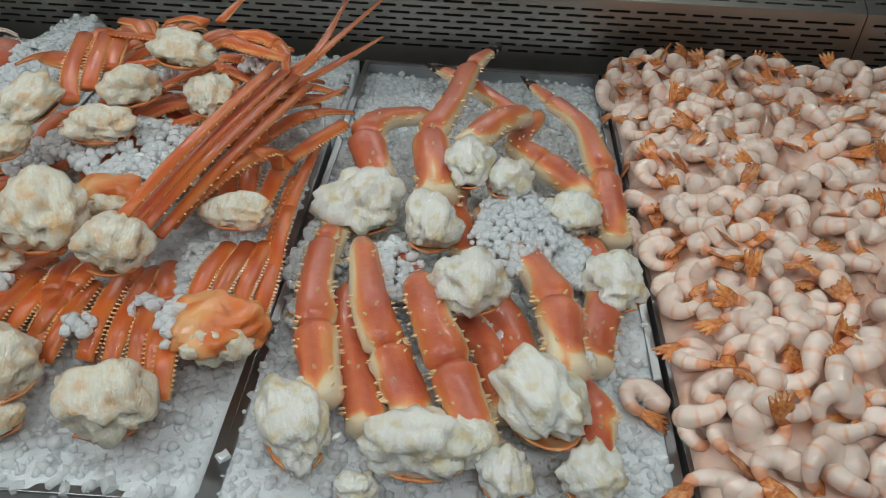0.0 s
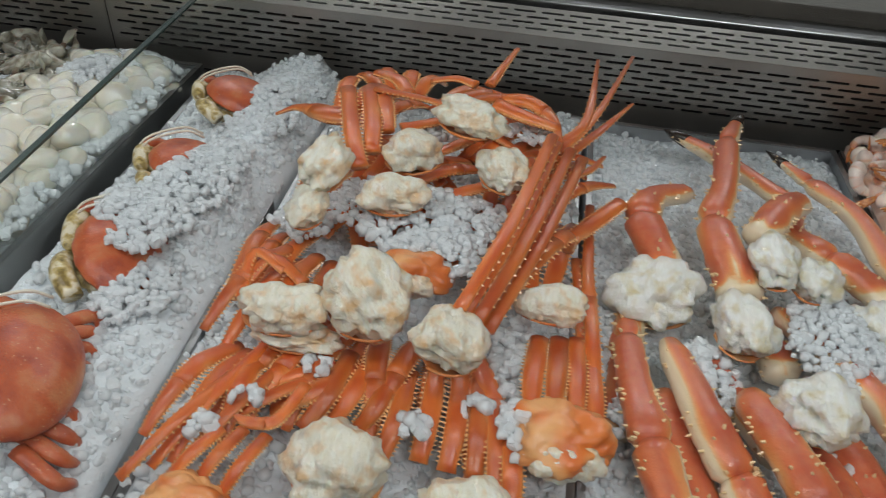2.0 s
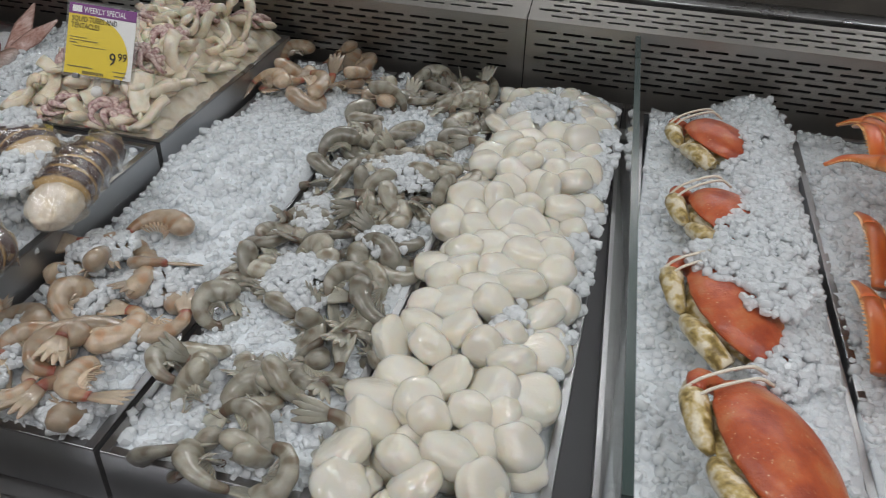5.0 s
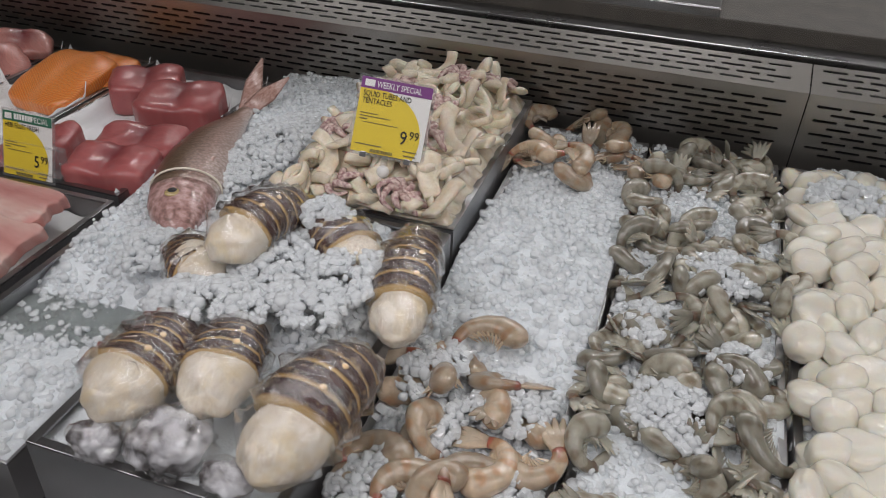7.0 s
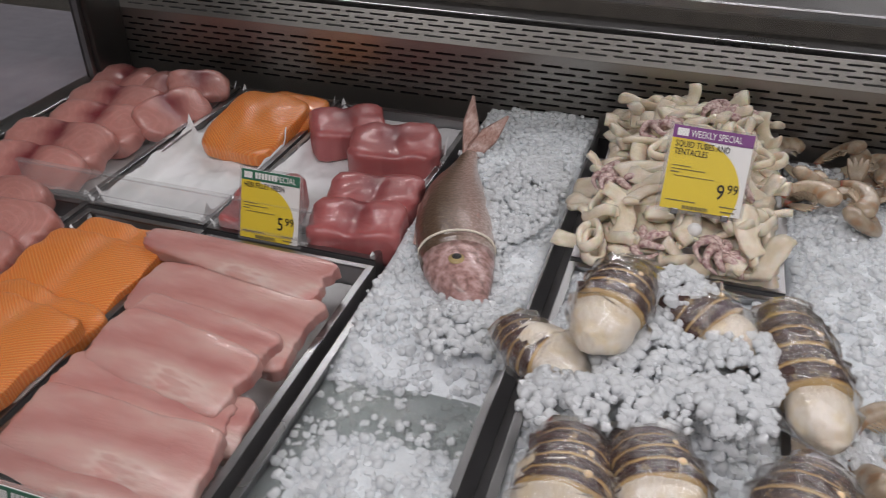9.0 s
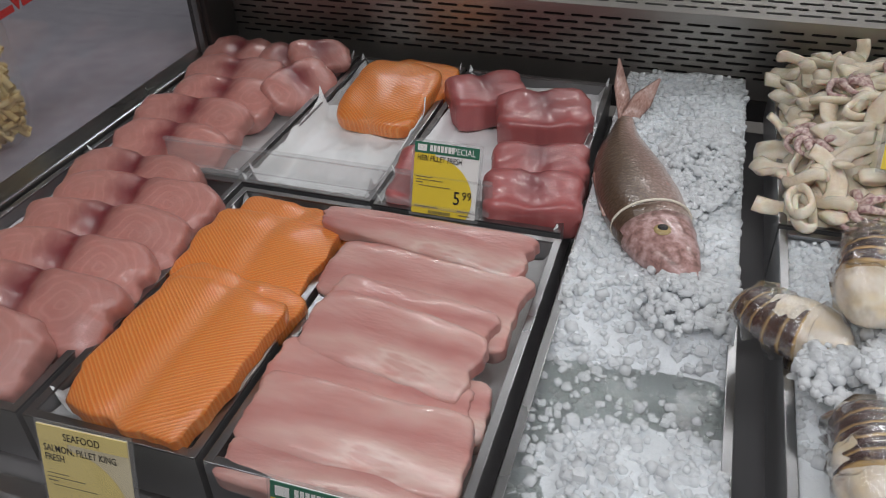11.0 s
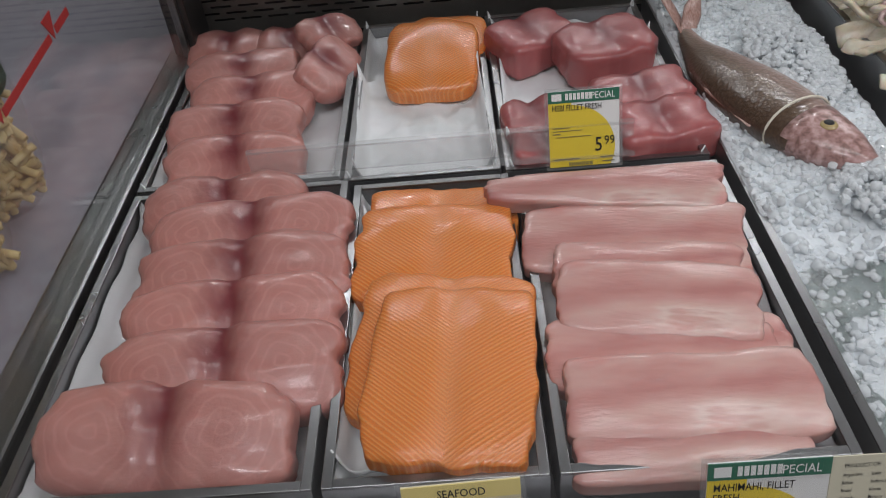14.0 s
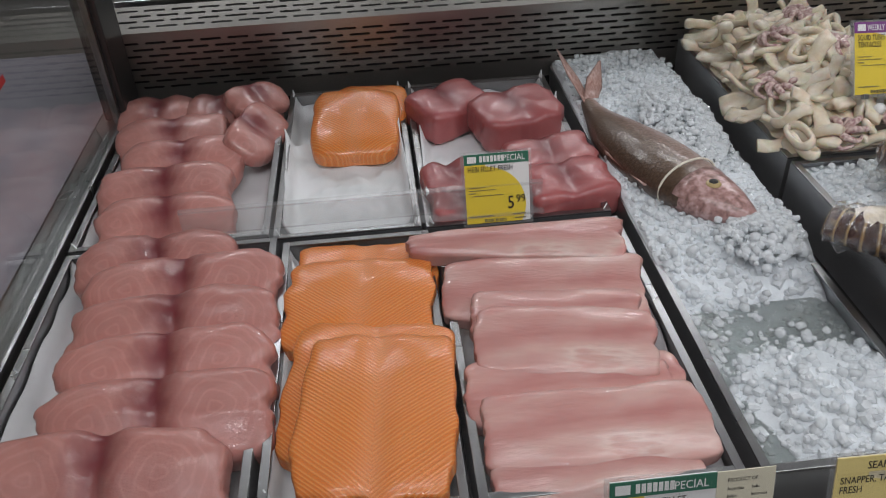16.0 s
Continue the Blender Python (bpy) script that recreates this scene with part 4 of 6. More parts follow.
king_meat(0.174, 0.399, 0.955, 0.0257, 0.0266, 0)
king_meat(0.105, 0.399, 0.950, 0.0225, 0.0247, 0)
king_meat(0.161, 0.499, 0.980, 0.0177, 0.0147, 0)
king_meat(-0.012, 0.379, 0.940, 0.0179, 0.0134, 0)
snow_leg([(-0.255, 0.591, 1.030, 0.0068), (-0.221, 0.704, 1.050, 0.0080), (-0.186, 0.922, 1.040, 0.0070)])
snow_leg([(-0.242, 0.585, 1.030, 0.0067), (-0.207, 0.697, 1.050, 0.0079), (-0.169, 0.910, 1.040, 0.0069)])
snow_leg([(-0.231, 0.587, 1.020, 0.0068), (-0.195, 0.698, 1.040, 0.0080), (-0.153, 0.910, 1.030, 0.0069)])
snow_leg([(-0.258, 0.582, 1.045, 0.0066), (-0.225, 0.694, 1.065, 0.0079), (-0.193, 0.911, 1.055, 0.0068)])
snow_leg([(-0.232, 0.618, 1.010, 0.0081), (-0.200, 0.682, 1.030, 0.0113), (-0.168, 0.757, 1.020, 0.0122), (-0.162, 0.773, 0.990, 0.0076)])
snow_leg([(-0.187, 0.934, 1.030, 0.0085), (-0.153, 0.975, 1.050, 0.0065), (-0.141, 1.151, 1.060, 0.0024)])
snow_leg([(-0.182, 0.920, 1.030, 0.0084), (-0.140, 0.996, 1.050, 0.0058), (-0.088, 1.206, 1.050, 0.0025)])
snow_leg([(-0.181, 0.916, 1.020, 0.0085), (-0.131, 1.011, 1.020, 0.0060), (-0.085, 1.108, 1.020, 0.0024)])
snow_leg([(-0.192, 0.907, 1.000, 0.0084), (-0.145, 0.933, 1.000, 0.0058), (-0.119, 0.999, 0.990, 0.0023)])
snow_leg([(-0.157, 0.803, 0.985, 0.0105), (-0.129, 0.834, 0.995, 0.0113), (-0.102, 0.871, 1.000, 0.0101)])
snow_leg([(-0.125, 0.564, 0.970, 0.0072), (-0.131, 0.644, 0.985, 0.0084), (-0.136, 0.748, 0.980, 0.0074), (-0.134, 0.902, 0.970, 0.0057)])
snow_leg([(-0.139, 0.586, 0.975, 0.0074), (-0.140, 0.666, 0.980, 0.0080), (-0.147, 0.783, 0.970, 0.0071)])
snow_leg([(-0.400, 0.789, 1.050, 0.0103), (-0.424, 0.849, 1.060, 0.0107), (-0.459, 0.966, 1.055, 0.0104)])
snow_leg([(-0.395, 0.825, 1.050, 0.0098), (-0.408, 0.885, 1.060, 0.0110), (-0.433, 0.973, 1.055, 0.0096)])
snow_leg([(-0.390, 0.879, 1.050, 0.0103), (-0.399, 0.915, 1.055, 0.0113), (-0.417, 0.989, 1.050, 0.0105)])
snow_leg([(-0.383, 0.984, 1.050, 0.0105), (-0.403, 1.014, 1.055, 0.0107), (-0.437, 1.037, 1.050, 0.0078)])
snow_leg([(-0.548, 0.939, 1.020, 0.0030), (-0.520, 0.947, 1.030, 0.0075), (-0.472, 0.920, 1.040, 0.0187), (-0.436, 0.913, 1.040, 0.0114)])
snow_leg([(-0.423, 0.967, 1.060, 0.0066), (-0.358, 0.946, 1.065, 0.0064), (-0.321, 0.942, 1.060, 0.0064)])
snow_leg([(-0.279, 0.978, 1.080, 0.0072), (-0.267, 1.014, 1.090, 0.0051), (-0.253, 1.057, 1.100, 0.0030)])
snow_leg([(-0.268, 0.965, 1.060, 0.0144), (-0.230, 0.952, 1.055, 0.0129), (-0.186, 0.952, 1.045, 0.0099)])
snow_leg([(-0.264, 0.984, 1.060, 0.0117), (-0.228, 0.985, 1.060, 0.0146), (-0.195, 0.964, 1.050, 0.0086), (-0.183, 0.923, 1.040, 0.0042)])
snow_leg([(-0.350, 0.855, 1.030, 0.0081), (-0.313, 0.874, 1.040, 0.0082), (-0.272, 0.910, 1.050, 0.0097)])
snow_leg([(-0.301, 0.820, 1.010, 0.0093), (-0.252, 0.841, 1.020, 0.0093), (-0.204, 0.881, 1.020, 0.0082)])
snow_leg([(-0.246, 0.881, 1.030, 0.0095), (-0.213, 0.846, 1.030, 0.0106), (-0.187, 0.812, 1.000, 0.0078)])
snow_leg([(-0.373, 0.892, 1.050, 0.0083), (-0.337, 0.917, 1.050, 0.0085), (-0.298, 0.931, 1.060, 0.0070)])
snow_leg([(-0.355, 0.990, 1.070, 0.0059), (-0.323, 0.984, 1.080, 0.0073), (-0.296, 0.973, 1.080, 0.0086)])
snow_leg([(-0.272, 0.481, 0.955, 0.0083), (-0.269, 0.518, 0.975, 0.0101), (-0.274, 0.585, 0.970, 0.0087)])
snow_leg([(-0.247, 0.476, 0.955, 0.0083), (-0.245, 0.512, 0.975, 0.0100), (-0.250, 0.578, 0.970, 0.0086)])
snow_leg([(-0.223, 0.474, 0.955, 0.0082), (-0.225, 0.509, 0.975, 0.0099), (-0.232, 0.573, 0.970, 0.0085)])
snow_leg([(-0.203, 0.462, 0.955, 0.0081), (-0.208, 0.500, 0.975, 0.0098), (-0.219, 0.568, 0.970, 0.0085)])
snow_leg([(-0.188, 0.441, 0.955, 0.0078), (-0.193, 0.480, 0.975, 0.0095), (-0.203, 0.548, 0.970, 0.0082)])
snow_leg([(-0.305, 0.475, 0.955, 0.0083), (-0.296, 0.507, 0.975, 0.0100), (-0.297, 0.569, 0.970, 0.0086)])
snow_leg([(-0.330, 0.504, 0.955, 0.0087), (-0.316, 0.521, 0.975, 0.0102), (-0.312, 0.566, 0.970, 0.0086)])
snow_leg([(-0.356, 0.506, 0.955, 0.0087), (-0.340, 0.530, 0.975, 0.0103), (-0.334, 0.582, 0.970, 0.0087)])
snow_leg([(-0.378, 0.495, 0.955, 0.0086), (-0.361, 0.524, 0.975, 0.0103), (-0.356, 0.581, 0.970, 0.0088)])
snow_leg([(-0.410, 0.510, 0.955, 0.0089), (-0.374, 0.523, 0.975, 0.0103), (-0.349, 0.562, 0.970, 0.0086)])
snow_leg([(-0.434, 0.583, 0.970, 0.0072), (-0.463, 0.497, 0.970, 0.0071), (-0.492, 0.437, 0.945, 0.0054)])
snow_leg([(-0.409, 0.563, 0.970, 0.0071), (-0.440, 0.487, 0.970, 0.0070), (-0.471, 0.434, 0.945, 0.0054)])
snow_leg([(-0.454, 0.530, 0.970, 0.0069), (-0.481, 0.466, 0.970, 0.0069), (-0.512, 0.421, 0.945, 0.0053)])
snow_leg([(-0.380, 0.544, 0.970, 0.0069), (-0.418, 0.506, 0.970, 0.0071), (-0.456, 0.483, 0.945, 0.0056)])
snow_leg([(-0.366, 0.563, 0.970, 0.0070), (-0.406, 0.538, 0.970, 0.0074), (-0.447, 0.528, 0.945, 0.0059)])
snow_leg([(-0.400, 0.469, 0.970, 0.0063), (-0.411, 0.434, 0.970, 0.0066), (-0.426, 0.413, 0.945, 0.0052)])
snow_leg([(-0.421, 0.472, 0.970, 0.0064), (-0.433, 0.439, 0.970, 0.0067), (-0.449, 0.420, 0.945, 0.0052)])
snow_leg([(-0.439, 0.468, 0.970, 0.0064), (-0.454, 0.438, 0.970, 0.0067), (-0.474, 0.422, 0.945, 0.0053)])
snow_leg([(-0.422, 0.461, 1.000, 0.0019), (-0.408, 0.456, 1.000, 0.0066), (-0.387, 0.463, 1.000, 0.0061), (-0.376, 0.505, 1.000, 0.0059)])
snow_leg([(-0.184, 0.531, 0.990, 0.0080), (-0.184, 0.576, 0.990, 0.0104), (-0.181, 0.631, 0.980, 0.0095)])
snow_leg([(-0.164, 0.535, 0.990, 0.0080), (-0.163, 0.580, 0.990, 0.0104), (-0.162, 0.635, 0.980, 0.0095)])
snow_leg([(-0.144, 0.537, 0.985, 0.0080), (-0.145, 0.582, 0.985, 0.0104), (-0.145, 0.638, 0.980, 0.0089)])
snow_leg([(-0.127, 0.529, 0.975, 0.0085), (-0.127, 0.568, 0.980, 0.0093), (-0.133, 0.638, 0.975, 0.0084)])
snow_leg([(-0.419, 0.638, 1.000, 0.0069), (-0.461, 0.669, 1.000, 0.0077), (-0.485, 0.642, 0.980, 0.0071)])
snow_leg([(-0.442, 0.653, 1.000, 0.0070), (-0.482, 0.675, 1.000, 0.0072), (-0.480, 0.624, 0.980, 0.0058)])
snow_meat(-0.432, 0.769, 1.060, 0.0262, 0.0425, 5)
snow_meat(-0.435, 0.711, 1.040, 0.0205, 0.0289, 0)
snow_meat(-0.348, 0.837, 1.050, 0.0381, 0.0276, -35)
snow_meat(-0.291, 0.862, 1.090, 0.0405, 0.0261, 30)
snow_meat(-0.244, 0.809, 1.060, 0.0266, 0.0348, -20)
snow_meat(-0.355, 0.760, 1.040, 0.0385, 0.0261, -15)
snow_meat(-0.422, 0.580, 1.015, 0.0418, 0.0257, 0)
snow_meat(-0.407, 0.572, 0.990, 0.0431, 0.0162, 0)
snow_meat(-0.345, 0.598, 1.030, 0.0416, 0.0427, -30)
snow_meat(-0.260, 0.557, 1.030, 0.0342, 0.0312, 0)
snow_meat(-0.174, 0.650, 1.010, 0.0388, 0.0199, 0)
snow_meat(-0.332, 0.444, 0.980, 0.0428, 0.0349, 0)
snow_meat(-0.323, 0.415, 0.950, 0.0276, 0.0184, 0)
snow_meat(-0.223, 0.421, 0.975, 0.0391, 0.0346, -20)
snow_body(-0.155, 0.507, 0.985, 0.0445, 0.0387, -10)
snow_body(-0.442, 0.396, 0.955, 0.0412, 0.0275, 0)
snow_body(-0.316, 0.680, 1.000, 0.0352, 0.0294, 0)
whole_crab(-0.626, 0.484, 0.985, 0.0467, 0.0811, 20)
whole_crab(-0.638, 0.698, 0.955, 0.0626, 0.0752, 20)
whole_crab(-0.640, 0.881, 0.955, 0.0690, 0.0581, 30)
whole_crab(-0.649, 1.086, 0.955, 0.0628, 0.0519, 30)

# further legs packed below and between the clusters
def fan_of_legs(x, y, z, heading, spread, count, length, seed):
    r = random.Random(seed)
    for k in range(count):
        a = math.radians(heading + spread * (k / max(1, count - 1) - 0.5) + r.uniform(-4, 4))
        d, s = Vector((math.cos(a), math.sin(a), 0)), Vector((-math.sin(a), math.cos(a), 0))
        o = Vector((x, y, z)) + s * 0.016 * (k - count / 2) + Vector((0, 0, r.uniform(-0.008, 0.008)))
        ln = length * r.uniform(0.85, 1.15)
        pts = [(*(o + d * ln * t + Vector((0, 0, lift))), w) for t, lift, w in ((0.0, 0.0, 0.0095), (0.4, 0.018, 0.0115), (0.72, 0.012, 0.009), (1.0, -0.006, 0.005))]
        snow_leg(pts)


for n, args in enumerate(((-0.40, 0.86, 0.985, 60, 40, 5, 0.15), (-0.28, 0.93, 0.99, 40, 50, 5, 0.15), (-0.46, 0.98, 1.0, 75, 40, 4, 0.13), (-0.34, 1.02, 1.01, 20, 60, 5, 0.13),
                          (-0.24, 0.84, 0.975, 70, 40, 4, 0.16), (-0.43, 0.72, 0.965, 262, 24, 4, 0.15), (-0.36, 0.62, 0.955, 262, 34, 5, 0.15), (-0.26, 0.62, 0.955, 275, 30, 4, 0.14), (-0.42, 1.08, 1.0, 100, 60, 4, 0.10), (-0.47, 0.80, 0.955, 75, 30, 4, 0.15), (-0.38, 0.78, 0.955, 95, 30, 4, 0.14), (-0.28, 0.76, 0.955, 80, 40, 5, 0.15), (-0.50, 0.66, 0.95, 85, 14, 3, 0.15), (-0.20, 0.72, 0.955, 95, 20, 3, 0.16), (-0.33, 0.88, 0.97, 150, 40, 4, 0.12), (-0.45, 0.58, 0.95, 262, 20, 3, 0.13))):
    fan_of_legs(*args, n + 1)

for pts in ([(0.190, 0.560, 0.945, 0.020), (0.205, 0.640, 0.950, 0.020), (0.195, 0.720, 0.950, 0.016)], [(-0.020, 0.470, 0.940, 0.020), (-0.045, 0.545, 0.945, 0.020), (-0.055, 0.620, 0.945, 0.015)],
            [(0.060, 0.700, 0.950, 0.020), (0.040, 0.770, 0.955, 0.019), (0.050, 0.850, 0.950, 0.013)], [(-0.095, 0.600, 0.940, 0.018), (-0.090, 0.680, 0.950, 0.018), (-0.080, 0.760, 0.945, 0.013)], [(0.130, 0.480, 0.940, 0.021), (0.110, 0.560, 0.950, 0.021), (0.085, 0.630, 0.945, 0.015)]):
    king_leg(pts)

# ---- cooked shrimp ----
def shrimp_kind(name, label, group, curl, ring, thick, mat, tail_mat, tail_len, seed, ridges=0.0, flat=0.85, raw=False):
    """One shrimp lying on its side: curled body and tail fan."""
    ob = thing(name, pose(0, 0, -5), label, "shrimp", group)
    path, steps, cooked_one = [], 36, not raw
    for k in range(steps + 1):
        t = k / steps
        a = math.radians(curl) * (t - 0.5)
        rr = ring * (1.08 - 0.30 * t)
        plate = 0.5 - (t * 6.0 + 0.15) % 1.0
        r = thick * (1.30 - 0.86 * t ** 0.8) * min(1, 0.50 + 4.5 * t) * (1 + ridges * plate)
        path.append(Vector((rr * math.cos(a), rr * math.sin(a), 0.004 * math.sin(3 * t + seed), r)))
    path[0][3] *= 0.6

    def tone(t, a):
        n = noise.noise(Vector((t * 7, a, seed)))
        if not cooked_one:
            return min(1, max(0, 0.30 + 0.9 * max(0, t - 0.78) / 0.22 + 0.42 * n + 0.14 * math.cos(t * 6.0 * 2 * math.pi)))
        stripe = max(0, 1 - abs((t * 6.0 + 0.15) % 1.0 - 0.12) * 5)
        return min(1, max(0, 0.06 + 0.14 * n + 0.34 * stripe * max(0, 0.45 + math.cos(a)) + 1.1 * max(0, t - 0.80) / 0.16))

    body = limb(bmesh.new(), path, 12, flat, tone, 0.10, seed)
    part("body", body, mat, ob, smooth=True)
    end, d = Vector(path[-1][:3]), (Vector(path[-1][:3]) - Vector(path[-3][:3])).normalized()
    s = d.cross(Vector((0, 0, 1)))
    bm = bmesh.new()
    for w in (-0.36, -0.12, 0.14, 0.38):
        dd = (d + s * w).normalized()
        tube(bm, [end - d * 0.004, end + dd * tail_len * 0.5, end + dd * tail_len], [thick * 0.36, thick * 0.46, thick * 0.10], 6, 0.35)
    part("tail", bm, tail_mat, ob, "fanned tail shell", True)
    if not cooked_one:
        feet = bmesh.new()
        for k in range(5, 30, 3):
            q = path[k]
            c, inward = Vector(q[:3]), -Vector((q[0], q[1], 0)).normalized()
            for w in (-0.3, 0.4):
                lean = (inward + Vector((-inward.y, inward.x, 0)) * 0.6 + Vector((0, 0, w))).normalized()
                tube(feet, [c + inward * q[3] * 0.8, c + inward * q[3] * 0.9 + lean * 0.007, c + inward * q[3] * 0.9 + lean * 0.013], [0.0016, 0.0013, 0.0005], 4)
        tagged(part("swimming_legs", feet, tail_mat, ob, "thin folded legs"), kind="stuff")
    return ob


def heap(key, top, kinds, step, rng, tilt=22, layers=((0.0, 1.0),), keep=None, lift=0.0):
    x0, x1, y0, y1, fl = PANS[key]
    for drop, share in layers:
        y = y0 + step * 0.45
        row = 0
        while y < y1 - step * 0.3:
            x = x0 + step * (0.42 if row % 2 else 0.75)
            while x < x1 - step * 0.3:
                px, py = x + rng.uniform(-0.28, 0.28) * step, y + rng.uniform(-0.28, 0.28) * step
                if rng.random() < share and (keep is None or keep(px, py)):
                    z = top(px, py) - drop + rng.uniform(-0.006, 0.006) + lift
                    copy_thing(rng.choice(kinds), pose(px, py, z, rng.gauss(0, tilt), rng.gauss(0, tilt), rng.uniform(0, 360)))
                x += step
            y += step * 0.86
            row += 1


def discard(kinds):
    for k in kinds:
        for o in (*k.children_recursive, k):
            bpy.data.objects.remove(o)


rng = random.Random(31)
cooked = [shrimp_kind("cooked_shrimp", "peeled cooked shrimp, white and pink with orange tail", "cooked shrimp in the pans", c, r, t, M_SHRIMP, M_SHTAIL, 0.030, k * 3.3, 0.05)
          for k, (c, r, t) in enumerate(((285, 0.0152, 0.0118), (250, 0.0164, 0.0124), (305, 0.0146, 0.0114), (210, 0.0180, 0.0118), (265, 0.0160, 0.0126), (170, 0.0220, 0.0116), (235, 0.0170, 0.0112)))]


def shrimp_top(x, y):
    e = min(1, (min(x - 0.262, 0.86 - x) + 0.012) / 0.07, (min(y - 0.385, 1.25 - y) + 0.015) / 0.08)
    return 0.930 + 0.045 * e + 0.008 * noise.noise(Vector((x * 14, y * 14, 1)))


def pile_sheet(name, key, top, drop, mat, label, category, cell=0.0055, swell=0.012):
    """The lower layers of a heap, as one bumpy mass."""
    x0, x1, y0, y1, fl = PANS[key]
    bm = bmesh.new()
    lay = bm.verts.layers.float.new("tone")
    xs, ys = np.arange(x0 + 0.006, x1 - 0.004, cell), np.arange(y0 + 0.006, y1 - 0.004, cell)
    rows = []
    for y in ys:
        rows.append([])
        for x in xs:
            cellz = noise.voronoi(Vector((x * 42, y * 42, 0.5)))[0][0]
            v = bm.verts.new((x, y, top(x, y) - drop + swell * (0.7 - 1.4 * cellz)))
            v[lay] = 0.2 + 0.5 * max(0, noise.noise(Vector((x * 40, y * 40, 0))))
            rows[-1].append(v)
    for a, b in zip(rows, rows[1:]):
        for k in range(len(xs) - 1):
            bm.faces.new((a[k], a[k + 1], b[k + 1], b[k]))
    ext = bmesh.ops.extrude_face_region(bm, geom=list(bm.faces))
    for v in ext["geom"]:
        if isinstance(v, bmesh.types.BMVert):
            v.co.z = fl + 0.001
    bmesh.ops.recalc_face_normals(bm, faces=bm.faces)
    tagged(part(name, bm, mat, smooth=True), label, category, kind="stuff")


for key in ("shrimp_a", "shrimp_b"):
    pile_sheet("cooked_shrimp_pile", key, shrimp_top, 0.012, M_SHRIMP, "lower layers of peeled cooked shrimp in the pan", "shrimp")
heap("shrimp_a", shrimp_top, cooked, 0.0350, rng, 30, ((0.010, 0.25), (0.0, 0.95)))
heap("shrimp_b", shrimp_top, cooked, 0.0385, rng, 30, ((0.0, 0.97),), keep=lambda x, y: x < 0.74)
copy_thing(cooked[0], pose(0.228, 0.502, 0.932, 8, -6, 120))
discard(cooked)

# ---- scallops ----
def scallop_kind(r, h, seed):
    ob = thing("scallop", pose(0, 0, -5), "plump white raw scallop in a heap", "scallop", "scallops in the pan")
    bm = bmesh.new()
    bmesh.ops.create_icosphere(bm, subdivisions=4, radius=1.0)
    for v in bm.verts:
        c = v.co.copy()
        rad, e = math.hypot(c.x, c.y), 2.8
        m = (rad ** e + abs(c.z) ** e) ** (-1 / e)
        n = 1 + 0.12 * noise.noise(c * 1.2 + Vector((seed, 0, 0))) + 0.035 * noise.noise(c * 5 + Vector((seed, 0, 0)))
        v.co = Vector((c.x * r, c.y * r * 0.92, c.z * h)) * m * n
    part("muscle", bm, M_SCAL, ob, smooth=True)
    return ob


kinds = [scallop_kind(0.026, 0.0145, 1.0), scallop_kind(0.024, 0.016, 5.0), scallop_kind(0.029, 0.0145, 9.0), scallop_kind(0.021, 0.016, 13.0), scallop_kind(0.027, 0.012, 17.0)]
heap("scallop", lambda x, y: 0.930 + 0.020 * bump(x, y, -0.885, 0.8, 0.13, 0.6), kinds, 0.040, random.Random(8), 26, ((0.020, 0.9), (0.0, 0.95)), keep=lambda x, y: y < 1.20)
discard(kinds)

# ---- raw shrimp ----
def raw_kinds(name, label, group, mat, k):
    return [shrimp_kind(name, label, group, c, r * k, t * k, mat, mat, 0.034 * k, s, 0.05, 0.72, True) for c, r, t, s in ((185, 0.026, 0.0125, 1), (215, 0.024, 0.0130, 4), (140, 0.034, 0.0120, 7), (245, 0.021, 0.0125, 2))]


kinds = raw_kinds("raw_shrimp", "glossy raw grey shrimp with shell on ice", "raw grey shrimp", M_GREY, 1.0)
heap("grey", lambda x, y: 0.930 + 0.006 * noise.noise(Vector((x * 9, y * 9, 4))), kinds, 0.040, random.Random(14), 30, ((0.006, 0.6), (0.0, 0.95),), keep=lambda x, y: noise.noise(Vector((x * 11, y * 7, 9.0))) > -0.18)
discard(kinds)
kinds = raw_kinds("raw_prawn", "large raw tan prawn half buried in ice", "raw prawns", M_PRAWN, 1.12)
heap("prawn", lambda x, y: 0.937, kinds, 0.050, random.Random(17), 18, ((0.0, 0.85),), keep=lambda x, y: y < 0.66)
heap("prawn", lambda x, y: 0.936, kinds, 0.046, random.Random(18), 18, ((0.0, 0.85),), keep=lambda x, y: y > 1.08)
discard(kinds)


